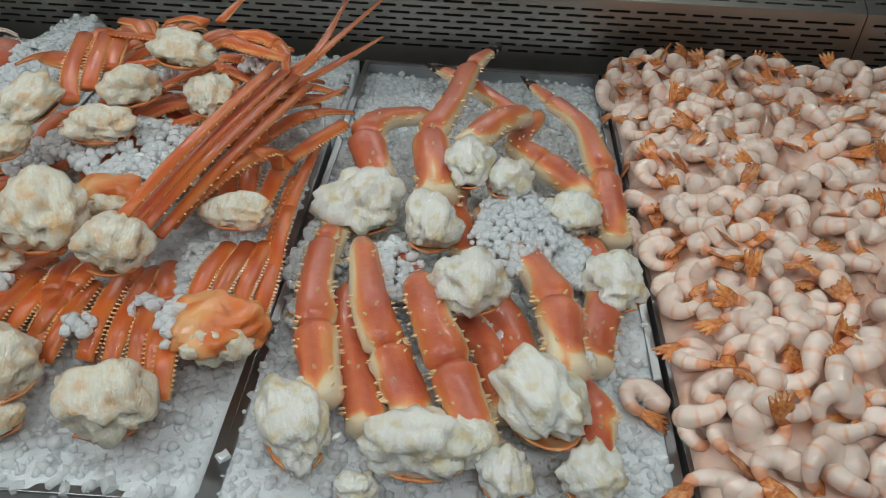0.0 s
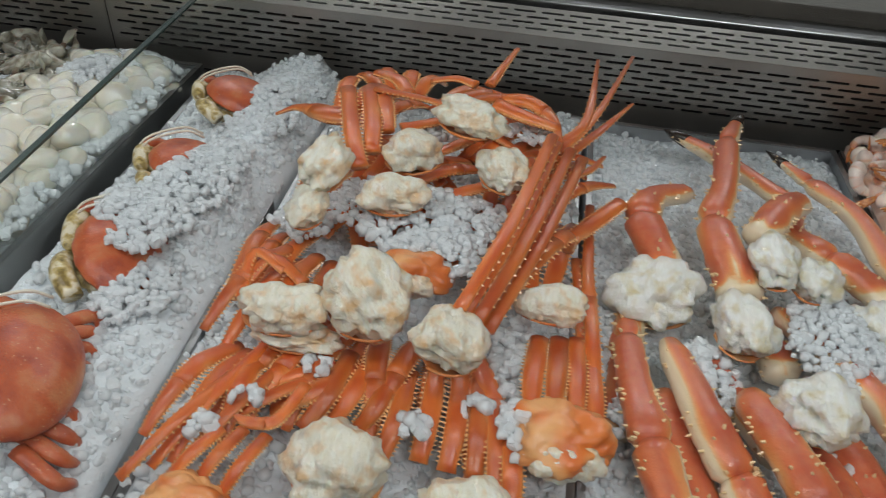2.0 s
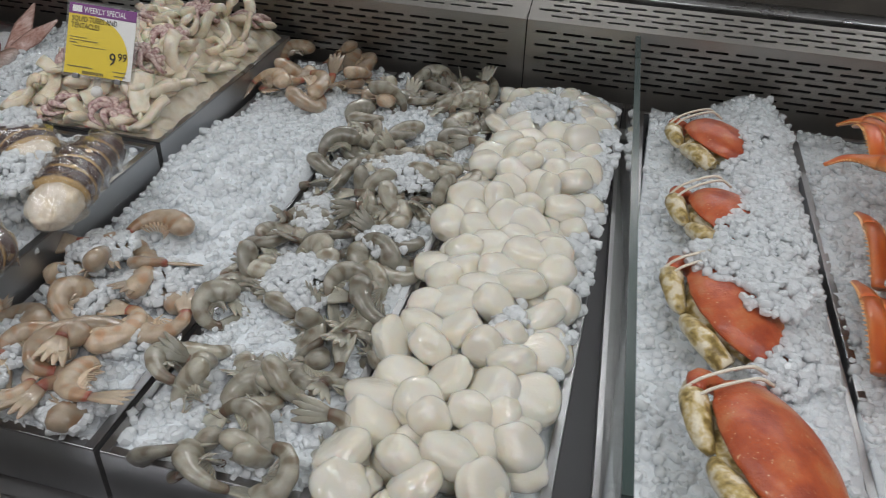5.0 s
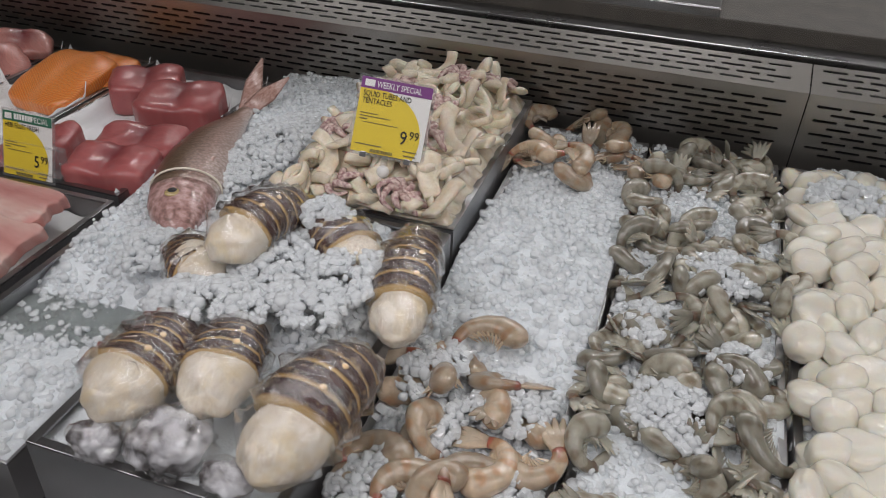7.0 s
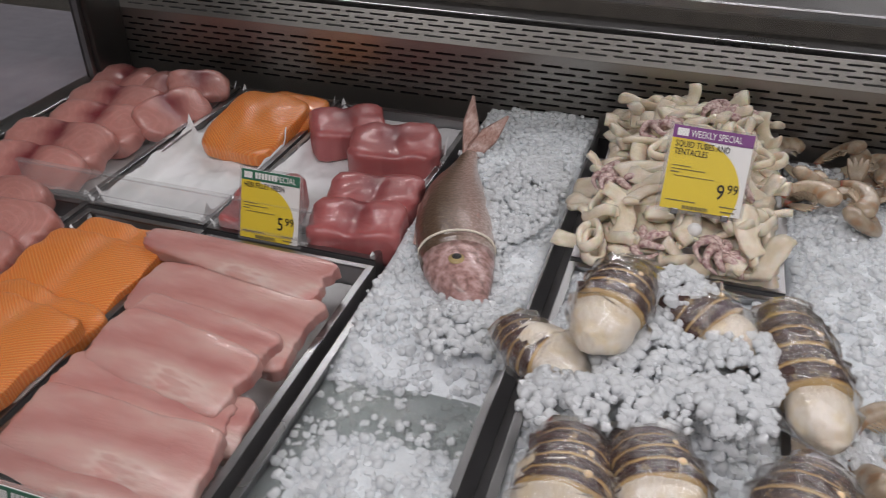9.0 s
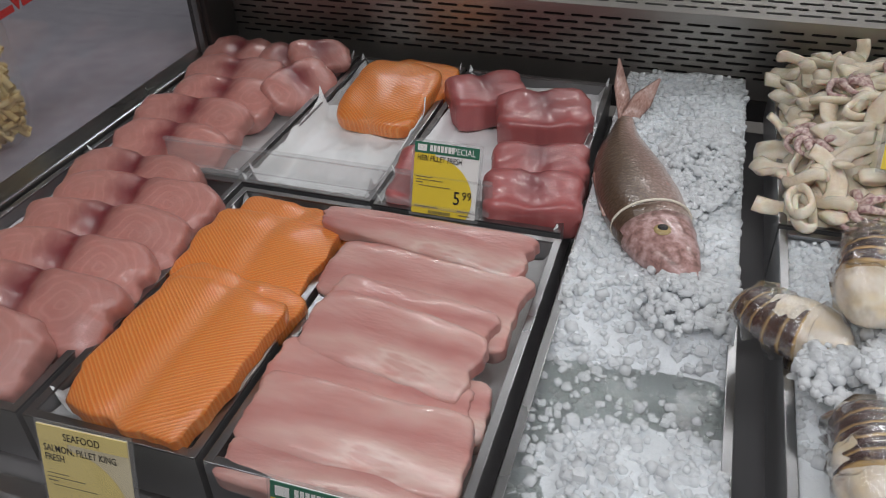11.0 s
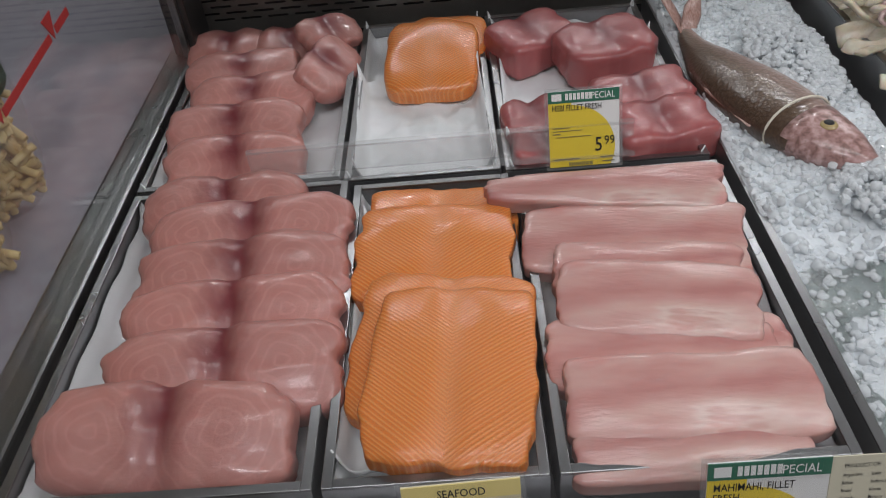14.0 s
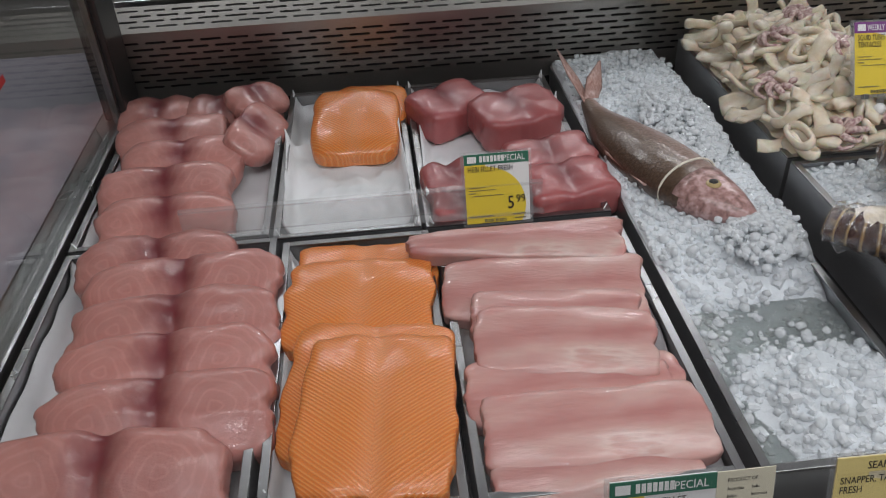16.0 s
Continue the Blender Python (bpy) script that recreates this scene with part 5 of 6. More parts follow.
# ---- lobster tails ----
def lobster_tail(pts):
    ob = thing("lobster_tail", pose(*pts[1][:3]), "frozen lobster tail in clear wrap, white meat facing out", "lobster tail", "wrapped lobster tails")
    path = smooth_path(pts, 10)
    n = len(path) - 1
    d = (Vector(path[-1][:3]) - Vector(path[0][:3])).normalized()
    seg = [Vector((*q[:3], q[3] * 0.82 * (1.0 + 0.10 * ((k / n * 6) % 1.0)))) for k, q in enumerate(path)]
    made = [part("shell", limb(bmesh.new(), seg[int(n * 0.26):], 16, 0.78, lambda t, a: min(1, ((t * 5) % 1.0) * 1.0 + (0.0 if math.sin(a) > -0.4 else -0.3) + 0.02), 0.06, pts[0][0] * 9), M_LOB, ob, "dark banded shell", True)]
    bm = bmesh.new()
    r0 = pts[0][3]
    lump(bm, (0, 0, 0), (r0 * 0.80, r0 * 1.15, r0 * 0.63), 0.09, 1.9, pts[0][0] * 7, 4)
    bmesh.ops.rotate(bm, matrix=Matrix.Rotation(math.atan2(d.y, d.x) - math.pi / 2, 3, "Z"), verts=bm.verts)
    bmesh.ops.translate(bm, vec=Vector(pts[0][:3]) + d * r0 * 0.55, verts=bm.verts)
    made.append(part("meat", bm, M_LOBMEAT, ob, "rounded white cut meat", True))
    bm = bmesh.new()
    for k in (8, 13):
        q = path[min(k, n - 2)]
        s = d.cross(Vector((0, 0, 1))).normalized()
        lump(bm, Vector(q[:3]) + s * q[3] * 0.36 + Vector((0, 0, q[3] * 0.62)), (0.0035, 0.0035, 0.002), 0.05, 1, k, 2)
    made.append(tagged(part("pale_spots", bm, M_SPINE, ob, "pale round spots", True), kind="stuff"))
    wrap = [Vector((*(Vector(q[:3]) - d * (0.018 if k == 0 else 0)), q[3] * (0.90 + 0.06 * noise.noise(Vector((k * 1.7, pts[0][1] * 9, 0)))) * (0.45 if k == 0 else 1))) for k, q in enumerate(path)]
    w = part("wrap", limb(bmesh.new(), wrap, 18, 0.85, None, 0.38, pts[0][1] * 5), M_WRAP, ob, "clear crinkled plastic wrap", True)
    w.visible_shadow = False
    made.append(w)
    recentred(ob, made)


M_FROST = wet(material("frosted_shell", (0.55, 0.55, 0.56)), 0.5, 0.2)
base(M_FROST, ramp(M_FROST, noisy(M_FROST, 40, 5), [(0.38, (0.08, 0.07, 0.07)), (0.52, (0.5, 0.5, 0.52)), (0.7, (0.82, 0.84, 0.87))]))


def frozen_tail(x, y, z, rx, ry, turn):
    ob = thing("frozen_lobster_tail", pose(x, y, z), "frosted grey lobster tail end in crinkled clear wrap", "lobster tail", "frosted lobster tails")
    part("frosted_body", chunk(bmesh.new(), (rx * 0.9, ry * 0.9, rx * 0.6), x * 11, 4, 0.15, 0.05), M_FROST, ob, smooth=True)
    w = part("wrap", chunk(bmesh.new(), (rx * 1.02, ry * 1.02, rx * 0.7), x * 5, 4, 0.15, 0.06), M_WRAP, ob, "clear crinkled plastic wrap", True)
    w.visible_shadow = False


lobster_tail([(-1.551, 0.435, 1.000, 0.0461), (-1.551, 0.473, 1.000, 0.0422), (-1.556, 0.526, 0.990, 0.0359)])
lobster_tail([(-1.476, 0.463, 1.000, 0.0423), (-1.487, 0.505, 1.000, 0.0400), (-1.501, 0.547, 0.990, 0.0352)])
lobster_tail([(-1.392, 0.414, 1.000, 0.0448), (-1.384, 0.479, 1.010, 0.0475), (-1.369, 0.538, 1.000, 0.0319)])
lobster_tail([(-1.554, 0.629, 1.030, 0.0393), (-1.545, 0.677, 1.035, 0.0394), (-1.535, 0.733, 1.020, 0.0345)])
lobster_tail([(-1.430, 0.680, 1.000, 0.0378), (-1.468, 0.707, 1.010, 0.0393), (-1.506, 0.730, 1.010, 0.0340)])
lobster_tail([(-1.359, 0.597, 1.000, 0.0346), (-1.375, 0.662, 1.005, 0.0389), (-1.389, 0.743, 1.000, 0.0323)])
lobster_tail([(-1.580, 0.622, 0.985, 0.0396), (-1.612, 0.639, 0.980, 0.0342), (-1.641, 0.672, 0.975, 0.0286)])
frozen_tail(-1.486, 0.413, 0.985, 0.0384, 0.0358, 0)
frozen_tail(-1.549, 0.399, 0.975, 0.0267, 0.0213, 0)
frozen_tail(-1.424, 0.397, 0.980, 0.0240, 0.0192, 0)


# ---- squid ----
def squid_strip(seed, length, wide, curl):
    ob = thing("squid_tube", pose(0, 0, -5), "cream cut squid tube in a heap", "squid", "squid pieces in the pan")
    pts = []
    for k in range(9):
        t = k / 8
        a = math.radians(curl) * (t - 0.5)
        r = length / max(0.5, math.radians(curl))
        pts.append(Vector((r * math.sin(a), r * (1 - math.cos(a)), 0.004 * math.sin(t * 5 + seed), wide * (0.9 + 0.15 * math.sin(t * 3 + seed)))))
    part("flesh", limb(bmesh.new(), pts, 12, 0.42, None, 0.18, seed), M_SQUID, ob, smooth=True)
    return ob


def squid_ring(seed, r, thick):
    ob = thing("squid_ring", pose(0, 0, -5), "cream folded squid ring in a heap", "squid", "squid pieces in the pan")
    pts = [Vector((r * 1.5 * math.cos(a), r * 0.7 * math.sin(a), 0.002 * math.sin(3 * a + seed), thick)) for a in (2 * math.pi * k / 20 for k in range(21))]
    part("flesh", limb(bmesh.new(), pts, 8, 1.8, None, 0.12, seed), M_SQUID, ob, smooth=True)
    return ob


def squid_tentacles(seed):
    ob = thing("squid_tentacles", pose(0, 0, -5), "mauve bunch of squid tentacles among cream tubes", "squid", "squid tentacle bunches")
    r = random.Random(seed)
    for k in range(8):
        a, w = k * 0.8, r.uniform(0.7, 1.2)
        pts = smooth_path([(0.004 * math.cos(a), 0.004 * math.sin(a), 0.004, 0.006), (0.018 * math.cos(a), 0.018 * math.sin(a), 0.012 * w, 0.0048), (0.030 * w * math.cos(a + 0.5), 0.030 * w * math.sin(a + 0.5), 0.002, 0.0035), (0.026 * w * math.cos(a + 1.1), 0.026 * w * math.sin(a + 1.1), -0.004, 0.0016)], 4)
        part("tentacle", limb(bmesh.new(), pts, 8, 1.0, None, 0.25, k), M_TENT, ob, smooth=True)
    return ob


kinds = [squid_strip(1, 0.062, 0.015, 30), squid_strip(3, 0.070, 0.014, 70), squid_strip(5, 0.055, 0.018, 12), squid_strip(8, 0.080, 0.012, 110), squid_ring(4, 0.017, 0.0040)]
tents = [squid_tentacles(1), squid_tentacles(2)]


def squid_top(x, y):
    return 0.955 + 0.075 * min(1, (min(x + 1.614, -1.376 - x) + 0.02) / 0.09, (min(y - 0.836, 1.262 - y) + 0.03) / 0.12)


pile_sheet("squid_pile", "squid", squid_top, 0.014, M_SQUID, "lower layer of cream cut squid in the pan", "squid")
heap("squid", squid_top, kinds, 0.036, random.Random(41), 24, ((0.010, 0.7), (0.0, 0.95)))
heap("squid", squid_top, tents, 0.095, random.Random(42), 14, ((0.0, 0.55),))
discard(kinds + tents)

# ---- whole snapper ----
M_FISH = wet(material("snapper_skin", (0.4, 0.34, 0.30)), 0.28, 0.35)
c = ramp(M_FISH, attribute(M_FISH), [(0.0, (0.80, 0.72, 0.70)), (0.4, (0.58, 0.42, 0.38)), (0.75, (0.22, 0.15, 0.10)), (1.0, (0.14, 0.09, 0.06))])
sc = node(M_FISH, "ShaderNodeTexVoronoi", Scale=230.0)
wire(M_FISH, coords(M_FISH), sc.inputs["Vector"])
base(M_FISH, mixed(M_FISH, 0.75, c, ramp(M_FISH, sc.outputs["Distance"], [(0.0, (0.9, 0.85, 0.82)), (0.7, (0.32, 0.25, 0.2))]), "MULTIPLY"))
relief(M_FISH, sc.outputs["Distance"], 0.35, 0.0015)
M_HEAD = wet(material("snapper_head", (0.50, 0.30, 0.27)), 0.3, 0.3)
base(M_HEAD, ramp(M_HEAD, noisy(M_HEAD, 110, 6), [(0.35, (0.22, 0.12, 0.10)), (0.48, (0.42, 0.24, 0.22)), (0.62, (0.60, 0.40, 0.38))]))
M_FIN = wet(material("snapper_fin", (0.42, 0.22, 0.18)), 0.35)
base(M_FIN, ramp(M_FIN, noisy(M_FIN, 60, 4, coords(M_FIN, (6, 1, 6))), [(0.3, (0.30, 0.13, 0.10)), (0.7, (0.62, 0.42, 0.36))]))
fish = thing("whole_snapper", pose(-1.765, 0.90, 0.94), "whole brown-pink snapper lying in ice with a banded head", "fish")
spine = smooth_path([(-1.694, 0.733, 0.940, 0.009), (-1.716, 0.762, 0.944, 0.030), (-1.738, 0.800, 0.944, 0.043), (-1.768, 0.880, 0.942, 0.051), (-1.795, 0.970, 0.938, 0.042), (-1.808, 1.050, 0.936, 0.021), (-1.812, 1.095, 0.938, 0.012)], 6)
body_tone = lambda t, a: min(1, max(0, 0.45 - 0.50 * math.cos(a) + 0.18 * math.sin(a)))
made = [part("body", limb(bmesh.new(), spine[12:], 22, 0.66, lambda t, a: body_tone(t, a), 0.02, 2), M_FISH, fish, "scaly brown back and silver belly", True),
        part("head", limb(bmesh.new(), spine[:14], 22, 0.70, lambda t, a: 0.5, 0.04, 3), M_HEAD, fish, "pinkish head", True)]
eye = lump(bmesh.new(), (-1.7350, 0.782, 0.9685), (0.0105, 0.0105, 0.005), 0.02, 1, 0, 3)
eo = part("eye", eye, material("eye_ring", (0.45, 0.34, 0.16), 0.15), fish, "gold ringed eye", True)
po = part("pupil", lump(bmesh.new(), (-1.7350, 0.782, 0.9720), (0.0060, 0.0060, 0.0026), 0.02, 1, 0, 3), M_BLACK, eo, "black pupil", True)
made.append(eo)
for w, name in ((-1, "upper_tail_lobe"), (1, "lower_tail_lobe")):
    q = Vector((-1.812, 1.090, 0.938))
    tip = Vector((-1.840, 1.205, 0.985)) if w < 0 else Vector((-1.775, 1.175, 0.972))
    bm = tube(bmesh.new(), [q, q.lerp(tip, 0.5), tip], [0.012, 0.015, 0.002], 8, 0.16, up=(0.6, 0, 1))
    made.append(part(name, bm, M_FIN, fish, "pinkish tail fin", True))
bm = tube(bmesh.new(), [(-1.735, 0.835, 0.967), (-1.748, 0.880, 0.969), (-1.755, 0.925, 0.963)], [0.010, 0.013, 0.003], 8, 0.14)
made.append(part("pectoral_fin", bm, M_FIN, fish, "folded side fin", True))
bm = tube(bmesh.new(), [(-1.802, 0.83, 0.945), (-1.822, 0.92, 0.945), (-1.826, 1.02, 0.942)], [0.004, 0.010, 0.003], 8, 0.3)
made.append(part("dorsal_fin", bm, M_FIN, fish, "folded spiny back fin", True))
ring = [(-1.749 + 0.047 * math.cos(a) * 0.93, 0.828 + 0.047 * math.cos(a) * 0.36, 0.945 + 0.0330 * math.sin(a)) for a in (2 * math.pi * k / 28 for k in range(29))]
made.append(part("rubber_band", tube(bmesh.new(), ring, [0.0016] * 29, 6, cap=False), M_BAND, fish, "cream rubber band round the gills", True))
bm = tube(bmesh.new(), [(-1.718, 0.758, 0.957), (-1.704, 0.745, 0.948), (-1.694, 0.741, 0.940)], [0.0012, 0.0018, 0.0010], 6)
made.append(part("mouth", bm, M_CLAW, fish, "dark mouth line", True))
recentred(fish, made[:2] + made[2:])
eo.matrix_parent_inverse = fish.matrix_world.inverted()

# ---- fillets and steaks ----
def mirrored_x(m, centre):
    """Coordinates in which both halves of a steak look alike: |x| - centre."""
    sep = m.node_tree.nodes.new("ShaderNodeSeparateXYZ")
    wire(m, coords(m), sep.inputs[0])
    ab = m.node_tree.nodes.new("ShaderNodeMath")
    ab.operation = "ABSOLUTE"
    wire(m, sep.outputs[0], ab.inputs[0])
    sub = m.node_tree.nodes.new("ShaderNodeMath")
    sub.operation = "SUBTRACT"
    sub.inputs[1].default_value = centre
    wire(m, ab.outputs[0], sub.inputs[0])
    com = m.node_tree.nodes.new("ShaderNodeCombineXYZ")
    wire(m, sub.outputs[0], com.inputs[0])
    wire(m, sep.outputs[1], com.inputs[1])
    return ab.outputs[0], sep, com.outputs[0]


def node_shift(m, sock, by):
    add = m.node_tree.nodes.new("ShaderNodeMath")
    add.operation = "ADD"
    add.inputs[1].default_value = by
    wire(m, sock, add.inputs[0])
    return add.outputs[0]


def steak_flesh(name, light, mid, blood, ring_scale, ring_centre, blood_wide):
    m = wet(material(name, mid), 0.36, 0.35, 0.2, (0.012, 0.004, 0.003))
    dist, sep, vec = mirrored_x(m, ring_centre)
    w = node(m, "ShaderNodeTexWave", Scale=ring_scale, Distortion=7.0, Detail=3.0, Detail_Scale=1.2)
    w.wave_type, w.rings_direction = "RINGS", "Z"
    wire(m, vec, w.inputs["Vector"])
    lines = ramp(m, w.outputs["Fac"], [(0.80, (0, 0, 0)), (0.97, (1, 1, 1))])
    flesh = mixed(m, noisy(m, 45, 7), mid, light)
    k = m.node_tree.nodes.new("ShaderNodeMath")
    k.operation = "MULTIPLY"
    k.inputs[1].default_value = 0.15
    bw = m.node_tree.nodes.new("ShaderNodeRGBToBW")
    wire(m, lines, bw.inputs[0])
    wire(m, bw.outputs[0], k.inputs[0])
    c = mixed(m, k.outputs[0], flesh, tuple(min(1, v * 1.35 + 0.06) for v in light))
    wob = m.node_tree.nodes.new("ShaderNodeMath")
    wob.operation = "MULTIPLY_ADD"
    wob.inputs[1].default_value = 0.030
    wire(m, noisy(m, 26, 4), wob.inputs[0])
    wire(m, dist, wob.inputs[2])
    b = ramp(m, wob.outputs[0], [(0.020, (1, 1, 1)), (0.036 + blood_wide, (0, 0, 0))])
    fade = ramp(m, node_shift(m, sep.outputs[1], 0.5), [(0.470, (0.25, 0.25, 0.25)), (0.515, (1, 1, 1))])
    bb = m.node_tree.nodes.new("ShaderNodeRGBToBW")
    wire(m, mixed(m, 1.0, b, fade, "MULTIPLY"), bb.inputs[0])
    base(m, varied(m, mixed(m, bb.outputs[0], c, blood), 0.10))
    relief(m, noisy(m, 260, 6), 0.40, 0.0015)
    return m


M_MARLIN = steak_flesh("pink_steak_flesh", (0.58, 0.29, 0.25), (0.42, 0.15, 0.13), (0.18, 0.026, 0.032), 26.0, 0.058, 0.010)
M_TUNA = steak_flesh("dark_pink_flesh", (0.46, 0.135, 0.13), (0.33, 0.070, 0.072), (0.19, 0.03, 0.035), 18.0, 0.03, 0.006)
M_MAHI = wet(material("pale_pink_fillet", (0.70, 0.45, 0.40)), 0.34, 0.5, 0.2, (0.012, 0.005, 0.004))
streak = noisy(M_MAHI, 9, 5, coords(M_MAHI, (0.6, 2.2, 1)))
pale = ramp(M_MAHI, streak, [(0.32, (0.44, 0.155, 0.145)), (0.46, (0.56, 0.28, 0.25)), (0.58, (0.64, 0.40, 0.355)), (0.62, (0.72, 0.53, 0.475)), (0.65, (0.60, 0.36, 0.315))])
redness = ramp(M_MAHI, noisy(M_MAHI, 11, 2), [(0.62, (0, 0, 0)), (0.78, (1, 1, 1))])
base(M_MAHI, varied(M_MAHI, mixed(M_MAHI, redness, pale, (0.60, 0.20, 0.17)), 0.08))
relief(M_MAHI, noisy(M_MAHI, 200, 6, coords(M_MAHI, (0.5, 1.6, 1))), 0.45, 0.0015)
M_SALMON = wet(material("salmon_flesh", (0.80, 0.28, 0.07)), 0.34, 0.4, 0.2, (0.014, 0.005, 0.002))
dist, sep, vec = mirrored_x(M_SALMON, 0.0)
slant = M_SALMON.node_tree.nodes.new("ShaderNodeMath")
slant.operation, slant.inputs[1].default_value = "MULTIPLY_ADD", -0.75
wire(M_SALMON, dist, slant.inputs[0])
wire(M_SALMON, sep.outputs[1], slant.inputs[2])
com = M_SALMON.node_tree.nodes.new("ShaderNodeCombineXYZ")
wire(M_SALMON, slant.outputs[0], com.inputs[0])
wv = node(M_SALMON, "ShaderNodeTexWave", Scale=70.0, Distortion=14.0, Detail=3.0, Detail_Scale=0.30)
wire(M_SALMON, com.outputs[0], wv.inputs["Vector"])
bands = ramp(M_SALMON, wv.outputs["Fac"], [(0.45, (0.72, 0.20, 0.032)), (1.0, (0.80, 0.33, 0.10))])
cent = ramp(M_SALMON, dist, [(0.004, (1, 1, 1)), (0.016, (0, 0, 0))])
base(M_SALMON, mixed(M_SALMON, 0.25, mixed(M_SALMON, noisy(M_SALMON, 70, 6), bands, mixed(M_SALMON, 0.45, bands, (0.70, 0.20, 0.035))), mixed(M_SALMON, cent, bands, (0.80, 0.36, 0.18))))
relief(M_SALMON, mixed(M_SALMON, 0.72, wv.outputs["Fac"], noisy(M_SALMON, 300, 6)), 0.50, 0.0012)
M_SKIN = wet(material("pale_fish_skin", (0.62, 0.58, 0.54)), 0.3)


def slab(size, seed, e=4.5, bow=0.0, cleft=0.0, cleft_x=0.0, ragged=0.04, sub=5, taper=0.0):
    """A rounded slab of fish; cleft presses a groove across it at cleft_x."""
    bm = bmesh.new()
    bmesh.ops.create_icosphere(bm, subdivisions=sub, radius=1.0)
    off = Vector((seed * 2.3, seed, -seed))
    for v in bm.verts:
        c = v.co.copy()
        m = (abs(c.x) ** e + abs(c.y) ** e + abs(c.z) ** e) ** (-1 / e)
        p = c * m
        edge = 1 + ragged * noise.fractal(Vector((p.x * 2.0, p.y * 2.0, 0)) + off, 1.0, 2.0, 4)
        x, y, z = p.x * size[0] * edge, p.y * size[1] * edge * (1 - taper * p.x), p.z * size[2]
        z *= 1 + 0.16 * noise.noise(Vector((p.x * 2.2, p.y * 1.6, p.z)) + off)
        z += bow * (1 - p.y * p.y) - bow * 0.4 * p.x * p.x
        if cleft:
            g = math.exp(-((x - cleft_x - 0.004 * noise.noise(Vector((0, p.y * 2, seed)))) / 0.013) ** 2)
            z -= g * cleft * max(0, p.z)
            y -= g * cleft * 0.3 * max(-0.4, p.y)
        v.co = (x, y, z)
    return bm


def steak(name, label, group, m, size, mat, seed, category="fish", skin=False, **shape):
    ob = thing(name, m, label, category, group)
    part("flesh", slab(size, seed, **shape), mat, ob, smooth=True)
    if skin:
        part("skin", slab((size[0] * 0.99, size[1] * 0.985, 0.002), seed, 4.5, ragged=shape.get("ragged", 0.04), sub=4), M_SKIN, ob, "pale silvery skin underneath", True).location.z = -size[2] * 0.95
    return ob


def pad(key, inset, z, turn=0, y_from=0.0, y_to=1.0, ruffle=0.006):
    x0, x1, y0, y1, fl = PANS[key]
    a, b = y0 + (y1 - y0) * y_from + inset, y0 + (y1 - y0) * y_to - inset
    cx, cy = (x0 + x1) / 2, (a + b) / 2
    ob = thing("absorbent_pad", pose(cx, cy, z, 0, 0, turn), "crumpled white absorbent pad under fish in a pan", "pad", "absorbent pads")
    w, d = (x1 - x0) / 2 - inset, (b - a) / 2
    bm, n = bmesh.new(), 34
    rows = []
    for j in range(n):
        v = j / (n - 1) * 2 - 1
        rows.append([])
        for i in range(n):
            u = i / (n - 1) * 2 - 1
            lip = 0.030 * max(0, (abs(u) - 0.86) / 0.14) ** 1.5 + 0.022 * max(0, (abs(v) - 0.9) / 0.1) ** 1.5
            rows[-1].append(bm.verts.new((u * w, v * d, lip + ruffle * noise.fractal(Vector((u * 3 + cx * 5, v * 4, cy)), 1.0, 2.0, 3))))
    for p, q in zip(rows, rows[1:]):
        for i in range(n - 1):
            bm.faces.new((p[i], p[i + 1], q[i + 1], q[i]))
    sh = part("sheet", bm, M_PAPER, ob, smooth=True)
    sh.modifiers.new("thickness", "SOLIDIFY").thickness = 0.0016


for key in ("mahi", "salmon", "marlin", "tuna", "rear_salmon", "rear_marlin"):
    pad(key, 0.007, 0.868 if key in ("mahi", "salmon", "marlin") else 0.880)
pad("rear_salmon", 0.010, 0.894, 2, 0.02, 0.62)
pad("tuna", 0.012, 0.893, -2, 0.10, 0.75)
pad("salmon", 0.012, 0.876, -1.5, 0.05, 0.9)

MARLIN_LABEL = "thick pink fish steak with dark red centre on a pad"
for k, (x, y, w, cx, tw, z) in enumerate(((-2.398, 0.447, 0.112, -0.016, -3, 0.916), (-2.398, 0.512, 0.112, 0.022, 3, 0.917), (-2.400, 0.580, 0.110, 0.020, 2, 0.916), (-2.402, 0.646, 0.112, 0.020, 3, 0.915), (-2.408, 0.716, 0.114, 0.024, 3, 0.914), (-2.438, 0.772, 0.094, 0.014, 2, 0.912))):
    steak("fish_steak", MARLIN_LABEL, "pink fish steaks", pose(x + cx, y + 0.004, z + 0.002, 25, 0, tw) @ Matrix.Translation((0, 0, 0)), (w, 0.050, 0.026), M_MARLIN, k * 3.1 + 1, bow=0.007, cleft=0.011, e=4.2, ragged=0.08)
for k, (x, y, w, tw, tilt) in enumerate(((-2.430, 0.868, 0.088, 3, 15), (-2.445, 0.950, 0.092, 3, 14), (-2.435, 1.030, 0.086, 4, 12), (-2.462, 1.110, 0.084, 2, 10), (-2.500, 1.195, 0.060, 0, 6), (-2.400, 1.190, 0.055, 10, 6))):
    steak("fish_steak", MARLIN_LABEL, "pink fish steaks", pose(x, y, 0.917, tilt + 10, 0, tw), (w, 0.050, 0.022), M_MARLIN, k * 2.7 + 30, bow=0.004, cleft=0.008, e=4.4, ragged=0.10, sub=4)
steak("fish_steak", "upright pink fish steak leaning on others", "pink fish steaks", pose(-2.330, 1.095, 0.930, 40, 0, 72), (0.068, 0.040, 0.018), M_MARLIN, 60, cleft=0.006, e=3.4, ragged=0.07, sub=4)
